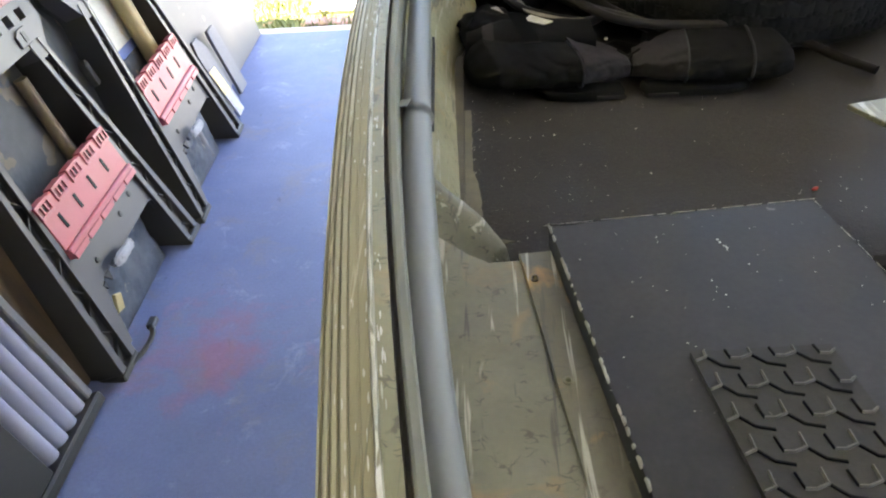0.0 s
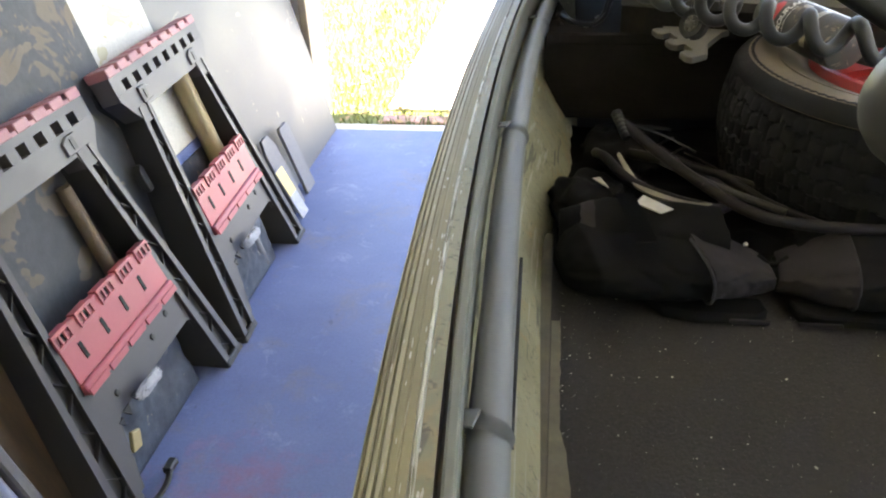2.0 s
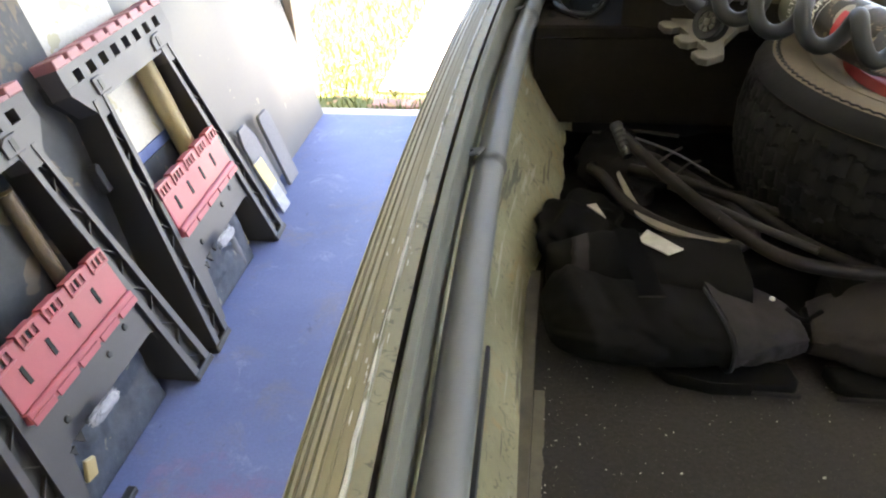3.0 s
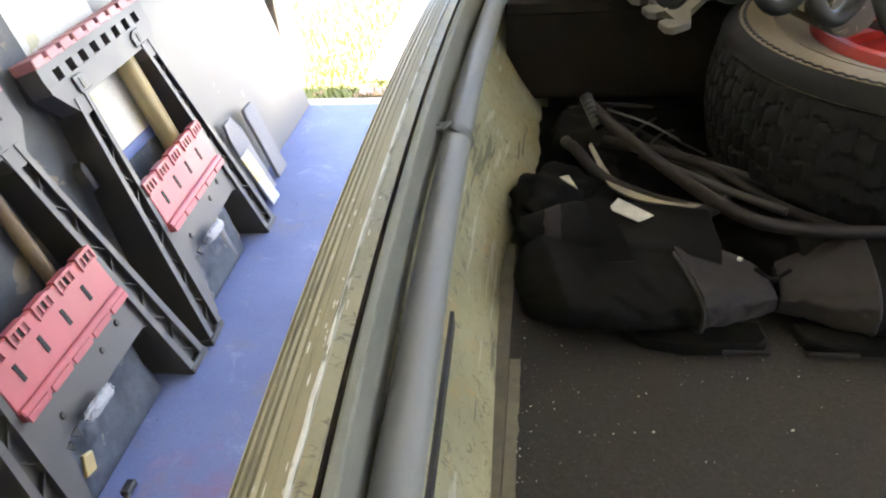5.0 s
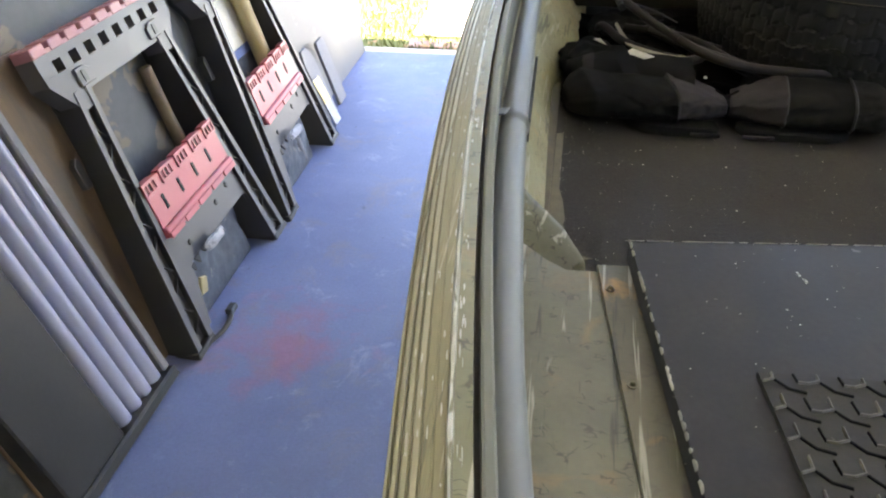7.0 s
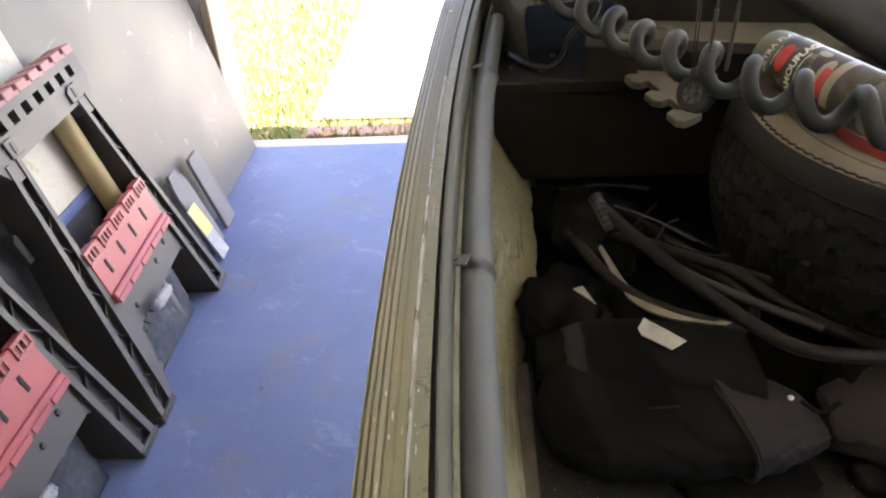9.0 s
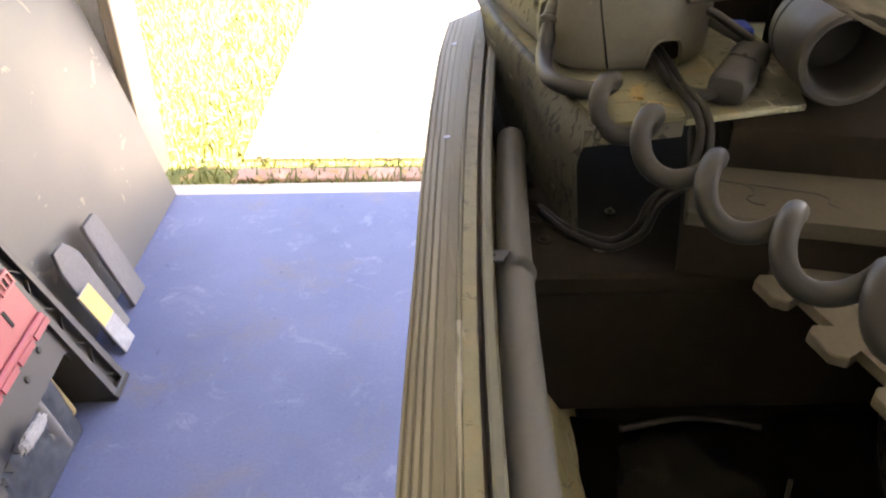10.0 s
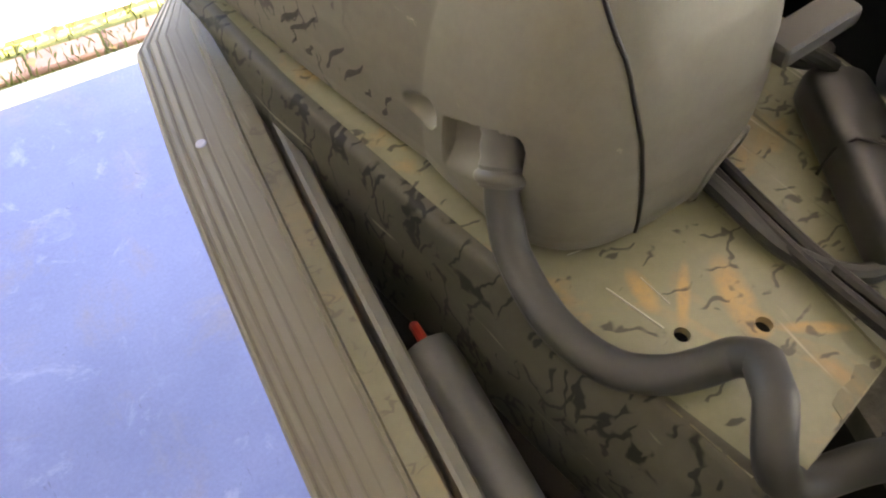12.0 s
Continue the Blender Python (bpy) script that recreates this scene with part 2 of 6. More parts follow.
M_dull_wood = surf("dull_brown_wood", (0.13, 0.095, 0.055), (0.20, 0.15, 0.09), 9, 0.7)
M_shaft = surf("mottled_shaft", (0.070, 0.066, 0.055), (0.34, 0.32, 0.27), 60, 0.6, 0, 120, 0.4, 0.001, (0.045, 0.041, 0.032), 0.58, 60, stretch=(1, 0.13, 1))
M_grey_tube = surf("grey_mount_tube", (0.029, 0.0283, 0.027), (0.042, 0.041, 0.039), 7, 0.55, 0, 200, 0.15, 0.0005, contrast=0.06)
M_box = surf("dark_connector_box", (0.0173, 0.0177, 0.0171), (0.0245, 0.0249, 0.0241), 12, 0.42, 0, 250, 0.1, 0.0003, (0.16, 0.16, 0.15), 0.79, 60, contrast=0.04)
M_beige = surf("beige_deck_foam", (0.052, 0.048, 0.036), (0.080, 0.073, 0.055), 5, 0.85, 0, 260, 0.4, 0.0012, (0.05, 0.045, 0.032), 0.70, 24, spec=0.2)
M_foam = surf("tan_foam", (0.070, 0.062, 0.046), (0.104, 0.093, 0.070), 8, 0.85, 0, 300, 0.4, 0.001)
M_steel = surf("dull_steel", (0.35, 0.34, 0.31), (0.55, 0.53, 0.49), 60, 0.35, 0.9, 200, 0.3, 0.0006)
M_bolt = surf("grimy_bolt_steel", (0.09, 0.085, 0.072), (0.20, 0.19, 0.165), 60, 0.4, 0.6, 200, 0.3, 0.0006)
M_blade = surf("tan_blade", (0.13, 0.11, 0.075), (0.22, 0.19, 0.13), 20, 0.5)
M_paper = surf("dirty_paper", (0.28, 0.26, 0.21), (0.42, 0.395, 0.33), 25, 0.8)
M_white = surf("white_scrap", (0.24, 0.24, 0.26), (0.37, 0.37, 0.39), 25, 0.7)
M_can_olive = surf("can_olive", (0.085, 0.085, 0.055), (0.105, 0.105, 0.07), 15, 0.45)
M_can_dark = surf("can_label_dark", (0.012, 0.011, 0.010), (0.06, 0.050, 0.036), 30, 0.5, speck=(0.16, 0.13, 0.085), speck_at=0.60, speck_scale=55)
M_can_tan = surf("can_label_tan", (0.20, 0.17, 0.12), (0.34, 0.30, 0.22), 18, 0.4)
M_can_red = surf("can_label_red", (0.42, 0.02, 0.02), (0.52, 0.03, 0.03), 20, 0.4)
M_can_print = surf("can_print_white", (0.62, 0.60, 0.54), (0.72, 0.70, 0.64), 40, 0.5)
M_chain = surf("dark_chain", (0.02, 0.018, 0.015), (0.06, 0.054, 0.042), 80, 0.45, 0.3)
M_red_wire = surf("red_wire", (0.45, 0.04, 0.02), (0.55, 0.06, 0.03), 20, 0.5)
M_blue = surf("blue_tarp", (0.03, 0.07, 0.42), (0.05, 0.11, 0.55), 20, 0.4)
M_brown_scrap = surf("brown_strip", (0.014, 0.012, 0.009), (0.028, 0.023, 0.017), 20, 0.7)

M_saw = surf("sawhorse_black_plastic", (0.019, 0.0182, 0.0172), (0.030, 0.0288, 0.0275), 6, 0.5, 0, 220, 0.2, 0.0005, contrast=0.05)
# paler grey for the beam, the web and the front edges
M_saw_top = surf("sawhorse_pale_grey", (0.052, 0.049, 0.051), (0.078, 0.073, 0.075), 6, 0.5, 0, 220, 0.2, 0.0005, contrast=0.05)
M_saw_red = surf("sawhorse_red_plastic", (0.34, 0.066, 0.080), (0.42, 0.095, 0.11), 6, 0.45, 0, 220, 0.2, 0.0005, contrast=0.04)
# darker copy of the tray red: paints the shade inside the sockets
M_saw_shade = surf("sawhorse_red_in_shade", (0.16, 0.028, 0.034), (0.21, 0.04, 0.048), 6, 0.6)
M_saw_pink = surf("sawhorse_faded_red_top", (0.30, 0.12, 0.13), (0.38, 0.17, 0.18), 6, 0.55, 0, 220, 0.2, 0.0005)
M_tube = surf("white_slat", (0.215, 0.224, 0.31), (0.265, 0.275, 0.36), 3, 0.4, 0, 150, 0.05, 0.0003, contrast=0.03)
M_tape_pale = surf("peeling_tan_tape", (0.085, 0.075, 0.048), (0.15, 0.134, 0.09), 30, 0.7, 0, 160, 0.3, 0.001)
M_tape = surf("worn_tan_tape", (0.050, 0.044, 0.028), (0.115, 0.102, 0.066), 30, 0.7, 0, 160, 0.3, 0.001)
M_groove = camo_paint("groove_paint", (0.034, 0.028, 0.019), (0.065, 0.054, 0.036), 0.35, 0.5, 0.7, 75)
M_band = camo_paint("band_paint", (0.130, 0.124, 0.070), (0.185, 0.176, 0.105), 0.22, 0.50, 0.55, 150, None, 0.040, scratch=0.02, dense=-0.035)


def bow_fade(m, y0, y1, dark, light, most=0.85):
    """Blends the base colour to a darker tone towards the bow."""
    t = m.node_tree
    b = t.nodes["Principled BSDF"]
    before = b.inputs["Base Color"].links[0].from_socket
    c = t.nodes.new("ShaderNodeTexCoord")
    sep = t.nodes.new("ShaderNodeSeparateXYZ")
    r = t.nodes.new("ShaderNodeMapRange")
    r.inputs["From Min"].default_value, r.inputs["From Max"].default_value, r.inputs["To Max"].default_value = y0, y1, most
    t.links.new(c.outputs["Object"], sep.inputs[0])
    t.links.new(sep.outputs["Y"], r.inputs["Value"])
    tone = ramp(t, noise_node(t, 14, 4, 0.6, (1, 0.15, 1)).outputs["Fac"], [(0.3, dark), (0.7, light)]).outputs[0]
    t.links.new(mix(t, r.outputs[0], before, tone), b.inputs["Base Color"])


bow_fade(M_lip, 1.2, 1.7, (0.055, 0.048, 0.036), (0.085, 0.075, 0.056))
bow_fade(M_groove, 1.2, 1.7, (0.045, 0.038, 0.028), (0.070, 0.060, 0.044), 0.6)
bow_fade(M_band, 1.2, 1.7, (0.060, 0.053, 0.040), (0.095, 0.084, 0.062), 0.75)
bow_fade(M_rail_valley, 0.75, 1.3, (0.054, 0.047, 0.036), (0.080, 0.070, 0.055))
bow_fade(M_rail_crest, 0.75, 1.3, (0.068, 0.060, 0.048), (0.105, 0.094, 0.075))
M_tube_base = surf("dark_panel_frame", (0.010, 0.0095, 0.009), (0.018, 0.017, 0.016), 8, 0.5)
M_board_white = surf("white_board", (0.068, 0.067, 0.065), (0.102, 0.100, 0.096), 2.2, 0.5, 0, 90, 0.1, 0.0006, (0.18, 0.153, 0.13), 0.64, 9, contrast=0.05)
M_board_grey = surf("stained_grey_sheet", (0.019, 0.023, 0.028), (0.090, 0.093, 0.094), 7, 0.7, 0, 60, 0.4, 0.002, (0.135, 0.110, 0.080), 0.57, 7)
M_ply = surf("brown_plywood", (0.030, 0.020, 0.011), (0.115, 0.074, 0.036), 5, 0.6, 0, 90, 0.3, 0.001, stretch=(1, 4, 0.5))
M_yellow = surf("yellow_roll", (0.36, 0.28, 0.13), (0.46, 0.37, 0.19), 6, 0.5, contrast=0.05)
M_bag = surf("dark_mottled_sheet", (0.050, 0.060, 0.082), (0.13, 0.148, 0.185), 14, 0.5, 0, 60, 0.5, 0.003, (0.26, 0.24, 0.21), 0.66, 26)
M_panel_pale = surf("cream_panel_paint", (0.42, 0.40, 0.34), (0.55, 0.53, 0.45), 3, 0.5, 0, 120, 0.1, 0.0005, (0.40, 0.36, 0.22), 0.6, 8)
M_tape_blue = surf("blue_panel_edge", (0.07, 0.10, 0.24), (0.11, 0.15, 0.32), 12, 0.5)
M_yellow_bright = surf("yellow_strip_paint", (0.50, 0.38, 0.10), (0.62, 0.50, 0.18), 14, 0.5, contrast=0.06)
M_small_board = surf("grey_offcut", (0.10, 0.098, 0.105), (0.15, 0.147, 0.153), 6, 0.6)
M_wall = surf("painted_plaster", (0.70, 0.68, 0.64), (0.78, 0.76, 0.72), 2, 0.8, 0, 60, 0.3, 0.002)
M_ceiling = surf("ceiling_board", (0.76, 0.75, 0.72), (0.84, 0.83, 0.80), 2, 0.85, 0, 60, 0.2, 0.002)
M_jamb = surf("weathered_jamb", (0.30, 0.24, 0.17), (0.45, 0.37, 0.27), 8, 0.7, 0, 90, 0.3, 0.001, stretch=(1, 1, 0.2))
M_lawn_soil = surf("lawn_ground", (0.11, 0.135, 0.03), (0.22, 0.22, 0.06), 5, 0.9, 0, 60, 0.6, 0.01)
M_grass = surf("grass_blade", (0.10, 0.15, 0.028), (0.24, 0.24, 0.07), 7, 0.7)
M_leaf = surf("dry_leaf", (0.30, 0.17, 0.06), (0.45, 0.30, 0.12), 9, 0.8)
M_drive = surf("driveway_concrete", (0.40, 0.375, 0.335), (0.48, 0.455, 0.41), 2.5, 0.85, 0, 70, 0.4, 0.003)
M_brick = surf("edging_brick", (0.38, 0.21, 0.15), (0.52, 0.32, 0.24), 14, 0.85, 0, 120, 0.5, 0.002)


def concrete_floor():
    """Smooth garage concrete: pale scuffs, grey cloudiness and one red paint stain."""
    m, t, b = nodes_of("garage_concrete", 0.5, 0.0, 0.3)
    big = noise_node(t, 1.6, 6, 0.6)
    mid = noise_node(t, 9, 5, 0.65)
    fine = noise_node(t, 120, 4, 0.7)
    col = ramp(t, big.outputs["Fac"], [(0.3, (0.093, 0.117, 0.222)), (0.7, (0.142, 0.171, 0.30))]).outputs[0]
    k = ramp(t, mid.outputs["Fac"], [(0.60, (0, 0, 0)), (0.75, (0.5, 0.5, 0.5))]).outputs[0]
    col = mix(t, k, col, (0.18, 0.22, 0.36))
    sc = noise_node(t, 6.5, 5, 0.72, None, 0.8)
    k = ramp(t, sc.outputs["Fac"], [(0.58, (0, 0, 0)), (0.71, (0.45, 0.45, 0.45))]).outputs[0]
    col = mix(t, k, col, (0.27, 0.31, 0.42))
    br = noise_node(t, 4.2, 6, 0.7, None, 0.5)
    k = ramp(t, br.outputs["Fac"], [(0.53, (0, 0, 0)), (0.70, (0.6, 0.6, 0.6))]).outputs[0]
    col = mix(t, k, col, (0.17, 0.155, 0.165))
    dk = noise_node(t, 26, 4, 0.75, (1.0, 0.5, 1), 0.6)
    k = ramp(t, dk.outputs["Fac"], [(0.655, (0, 0, 0)), (0.71, (0.55, 0.55, 0.55))]).outputs[0]
    col = mix(t, k, col, (0.055, 0.065, 0.10))
    sp = noise_node(t, 38, 3, 0.7)
    k = ramp(t, sp.outputs["Fac"], [(0.73, (0, 0, 0)), (0.77, (0.4, 0.4, 0.4))]).outputs[0]
    col = mix(t, k, col, (0.26, 0.24, 0.22))
    c = t.nodes.new("ShaderNodeTexCoord")
    mp = t.nodes.new("ShaderNodeMapping")
    mp.inputs["Location"].default_value = (0.43, -1.535, 0)
    t.links.new(c.outputs["Object"], mp.inputs[0])
    ln = t.nodes.new("ShaderNodeVectorMath")
    ln.operation = "LENGTH"
    t.links.new(mp.outputs[0], ln.inputs[0])
    wob = t.nodes.new("ShaderNodeMath")
    wob.operation = "MULTIPLY_ADD"
    t.links.new(mid.outputs["Fac"], wob.inputs[0])
    wob.inputs[1].default_value = -0.75
    t.links.new(ln.outputs["Value"], wob.inputs[2])
    k = ramp(t, wob.outputs[0], [(0.0, (0.62, 0.62, 0.62)), (0.03, (0.0, 0.0, 0.0))])
    k.color_ramp.elements[0].position = 0.0
    sh = t.nodes.new("ShaderNodeMath")
    sh.operation = "ADD"
    sh.inputs[1].default_value = 0.41
    t.links.new(wob.outputs[0], sh.inputs[0])
    k = ramp(t, sh.outputs[0], [(0.02, (0.46, 0.46, 0.46)), (0.24, (0, 0, 0))]).outputs[0]
    col = mix(t, k, col, (0.30, 0.085, 0.11))
    shade = ramp(t, fine.outputs["Fac"], [(0.25, (0.88, 0.88, 0.88)), (0.75, (1.1, 1.1, 1.1))]).outputs[0]
    t.links.new(mix(t, 1.0, col, shade, "MULTIPLY"), b.inputs["Base Color"])
    rr = ramp(t, mid.outputs["Fac"], [(0.3, (0.42,) * 3), (0.7, (0.62,) * 3)])
    t.links.new(rr.outputs[0], b.inputs["Roughness"])
    bump(t, b, mid.outputs["Fac"], 0.12, 0.002)
    return m


M_concrete = concrete_floor()

# ---- mesh helpers ----
BASE = {}
SHIFT = Vector((0, 0, 0))     # moves whatever is built next: the boat on its trailer, the rise of its bow


def thing(name, base, label, category, group="", kind=""):
    ob = new(name)
    ob.empty_display_size = 0.05
    m = Matrix.Translation(SHIFT) @ (base if isinstance(base, Matrix) else Matrix.Translation(base))
    ob.matrix_basis = m
    BASE[ob.name] = m
    return tagged(ob, label, category, group, kind)


def finish(bm, sharp=0.6):
    bmesh.ops.recalc_face_normals(bm, faces=bm.faces)
    for f in bm.faces:
        f.smooth = True
    for ed in bm.edges:
        if len(ed.link_faces) == 2 and ed.calc_face_angle(0) > sharp:
            ed.smooth = False


def part(name, bm, material, parent=None, label="", local=False, sharp=0.6):
    """Links a bmesh as one mesh object; world coordinates unless local."""
    finish(bm, sharp)
    base = BASE[parent.name] if parent else Matrix()
    if not local:
        bm.transform(base.inverted() @ Matrix.Translation(SHIFT))
    me = bpy.data.meshes.new(name)
    bm.to_mesh(me)
    bm.free()
    for m in (material if isinstance(material, (list, tuple)) else [material]):
        me.materials.append(m)
    ob = new(name, me)
    if parent:
        ob.parent = parent
    BASE[ob.name] = base
    return tagged(ob, label) if label else ob


def single(name, bm, material, label, category, group="", kind="", sharp=0.6):
    return tagged(part(name, bm, material, sharp=sharp), label, category, group, kind)


def prism(outline, z0, z1, bevel=0.0, bm=None, axis="z", seg=1):
    """An outline of (a, b) pairs pushed from z0 to z1 along the axis."""
    bm = bm or bmesh.new()
    order = {"z": lambda a, b, c: (a, b, c), "y": lambda a, b, c: (a, c, b), "x": lambda a, b, c: (c, a, b)}[axis]
    lo = [bm.verts.new(order(a, b, z0)) for a, b in outline]
    hi = [bm.verts.new(order(a, b, z1)) for a, b in outline]
    n = len(outline)
    fs = [bm.faces.new(lo), bm.faces.new(hi)] + [bm.faces.new((lo[i], lo[(i + 1) % n], hi[(i + 1) % n], hi[i])) for i in range(n)]
    if bevel:
        es = {ed for f in fs for ed in f.edges}
        bmesh.ops.bevel(bm, geom=list(es), offset=bevel, segments=seg, affect="EDGES", profile=0.6)
    return bm


def slab(x0, x1, y0, y1, z0, z1, bevel=0.0, bm=None, seg=1):
    return prism([(x0, y0), (x1, y0), (x1, y1), (x0, y1)], z0, z1, bevel, bm, seg=seg)


def smooth_path(points, n=12):
    """A Catmull-Rom curve through the points."""
    p = [Vector(q) for q in points]
    p = [p[0] * 2 - p[1]] + p + [p[-1] * 2 - p[-2]]
    out = []
    for i in range(1, len(p) - 2):
        for k in range(n):
            s = k / n
            a, b, c, d = p[i - 1:i + 3]
            out.append(0.5 * (2 * b + (c - a) * s + (2 * a - 5 * b + 4 * c - d) * s * s + (3 * b - 3 * c + d - a) * s ** 3))
    return out + [p[-2]]


def sweep(points, radius, seg=12, bm=None, caps=True, flat=1.0):
    """A tube along the points; radius a number or a function of 0..1."""
    bm = bm or bmesh.new()
    pts = [Vector(q) for q in points]
    n = len(pts)
    up = None
    rings = []
    for i, p in enumerate(pts):
        d = (pts[min(i + 1, n - 1)] - pts[max(i - 1, 0)]).normalized()
        if up is None:
            up = d.orthogonal().normalized()
            if abs(d.z) < 0.9:
                up = (Vector((0, 0, 1)) - d * d.z).normalized()
        up = (up - d * up.dot(d)).normalized()
        side = d.cross(up)
        r = radius(i / (n - 1)) if callable(radius) else radius
        rings.append([bm.verts.new(p + side * math.cos(2 * math.pi * k / seg) * r + up * math.sin(2 * math.pi * k / seg) * r * flat) for k in range(seg)])
    for a, b in zip(rings, rings[1:]):
        for k in range(seg):
            bm.faces.new((a[k], a[(k + 1) % seg], b[(k + 1) % seg], b[k]))
    if caps:
        bm.faces.new(rings[0])
        bm.faces.new(rings[-1])
    return bm


def lathe(profile, seg=32, m=None, bm=None):
    """(radius, height) pairs turned about z, then laid at the pose m."""
    bm = bm or bmesh.new()
    rings = []
    made = []
    for r, z in profile:
        if r < 1e-6:
            ring = [bm.verts.new((0, 0, z))]
        else:
            ring = [bm.verts.new((r * math.cos(2 * math.pi * k / seg), r * math.sin(2 * math.pi * k / seg), z)) for k in range(seg)]
        rings.append(ring)
        made += ring
    for a, b in zip(rings, rings[1:]):
        for k in range(seg):
            q = [a[k % len(a)], a[(k + 1) % len(a)], b[(k + 1) % len(b)], b[k % len(b)]]
            q = list(dict.fromkeys(q))
            if len(q) > 2:
                bm.faces.new(q)
    if m is not None:
        bmesh.ops.transform(bm, matrix=m, verts=made)
    return bm


def ribbon(rows, bm=None, closed=False):
    """Faces between successive rows of points (same count each)."""
    bm = bm or bmesh.new()
    vs = [[bm.verts.new(p) for p in row] for row in rows]
    for a, b in zip(vs, vs[1:]):
        n = len(a)
        for k in range(n if closed else n - 1):
            bm.faces.new((a[k], a[(k + 1) % n], b[(k + 1) % n], b[k]))
    if closed:
        bm.faces.new(vs[0])
        bm.faces.new(vs[-1])
    return bm


def blob(m, seg=24, rings=14, power=2.0, jitter=0.0, freq=6.0, bm=None):
    """A unit superellipsoid laid at the pose m, its skin dented by noise."""
    bm = bm or bmesh.new()
    made = []

    def sp(v, q):
        return math.copysign(abs(v) ** q, v)
    q = 2.0 / power
    grid = []
    for i in range(rings + 1):
        th = math.pi * i / rings - math.pi / 2
        row = []
        for k in range(seg):
            ph = 2 * math.pi * k / seg
            v = Vector((sp(math.cos(th), q) * sp(math.cos(ph), q), sp(math.cos(th), q) * sp(math.sin(ph), q), sp(math.sin(th), q)))
            if jitter:
                v *= 1 + jitter * noise.noise(v * freq * 0.5 + Vector((m.translation.x * 9, m.translation.y * 9, 0)))
            row.append(bm.verts.new(m @ v))
        grid.append(row)
    for a, b in zip(grid, grid[1:]):
        for k in range(seg):
            bm.faces.new((a[k], a[(k + 1) % seg], b[(k + 1) % seg], b[k]))
    bmesh.ops.remove_doubles(bm, verts=[v for v in grid[0] + grid[-1]], dist=1e-6)
    return bm


def bolt(x, y, z, r, parent, material, m=None):
    """A dome-headed bolt on its washer."""
    b = lathe([(0, 0), (r * 1.7, 0), (r * 1.7, 0.0015), (r, 0.0016), (r * 0.95, 0.003), (r * 0.6, 0.0045), (0, 0.005)], 14, m or pose(x, y, z))
    return part("bolt", b, material, parent)


# ---- garage ----
WALL_X, DOOR_Y = -1.14, 3.70
floor_bm = slab(-1.3, 4.3, -4.3, DOOR_Y, -0.15, 0.0)
single("floor", floor_bm, M_concrete, "smooth grey concrete garage floor with a red stain", "floor", kind="structure")
single("wall_left", slab(WALL_X - 0.15, WALL_X, -4.2, 3.95, 0, 2.6), M_wall, "pale painted garage side wall", "wall", kind="structure")
# unseen wall; its wide opening is added to let more daylight in
wr = slab(4.1, 4.25, -4.2, -3.2, 0, 2.6)
slab(4.1, 4.25, 0.8, 3.95, 0, 2.6, bm=wr)
slab(4.1, 4.25, -3.2, 0.8, 2.25, 2.6, bm=wr)
single("wall_right", wr, M_wall, "pale painted garage side wall, out of view, with an opening added for light", "wall", kind="structure")
single("wall_back", slab(WALL_X, 4.1, -4.2, -4.05, 0, 2.6), M_wall, "pale painted garage back wall", "wall", kind="structure")
front = slab(WALL_X, -0.90, DOOR_Y + 0.06, 3.92, 0, 2.6)
slab(3.4, 4.1, DOOR_Y + 0.06, 3.92, 0, 2.6, bm=front)
# lintel, out of view: set inwards so that the sun reaches the sill
slab(-0.90, 3.4, DOOR_Y - 0.16, DOOR_Y - 0.01, 2.15, 2.6, bm=front)
single("wall_front", front, M_wall, "pale painted garage front wall round the open doorway", "wall", kind="structure")
single("ceiling", slab(WALL_X - 0.15, 4.25, -4.2, 3.95, 2.6, 2.7), M_ceiling, "plain white garage ceiling", "ceiling", kind="structure")
jamb = slab(-0.90, -0.862, DOOR_Y + 0.03, 3.95, 0, 2.15, 0.004)
single("door_jamb", jamb, M_jamb, "weathered wooden jamb of the open garage door", "door jamb", kind="structure")

# ---- outside ----
g = slab(-90, 140, DOOR_Y, 140, -0.4, -0.035)
slab(4.3, 140, -90, DOOR_Y, -0.4, -0.035, bm=g)
slab(-90, -1.3, -90, DOOR_Y, -0.4, -0.035, bm=g)
slab(-1.3, 4.3, -90, -4.3, -0.4, -0.035, bm=g)
single("ground", g, M_lawn_soil, "sunlit lawn reaching away from the garage", "ground", kind="structure")
drive = prism([(-0.60, 4.03), (4.2, 3.95), (4.6, 40), (-0.75, 40)], -0.1, -0.012, 0.006)
single("driveway", drive, M_drive, "sunlit pale concrete driveway", "driveway", kind="structure")
sill = slab(-0.86, 3.4, DOOR_Y, 3.80, -0.12, -0.010, 0.004)
single("door_sill", sill, M_drive, "concrete lip at the garage doorway", "door sill", kind="structure")
random.seed(4)
edging = thing("brick_edging", (0.3, 3.9, -0.035), "row of worn red bricks edging the driveway", "brick edging", kind="structure")
brick = None
for i in range(9):
    m = pose(-0.50 + i * 0.215, 3.90 - i * 0.004, -0.055, 0, 0, random.uniform(-2, 2) - 1)
    if brick is None:
        brick = part("brick", slab(-0.103, 0.103, -0.048, 0.048, -0.03, 0.036, 0.006), M_brick, edging, local=True)
        shared = brick.data
        brick.matrix_basis = BASE[edging.name].inverted() @ m
    else:
        ob = new("brick", shared)
        ob.parent = edging
        ob.matrix_basis = BASE[edging.name].inverted() @ m

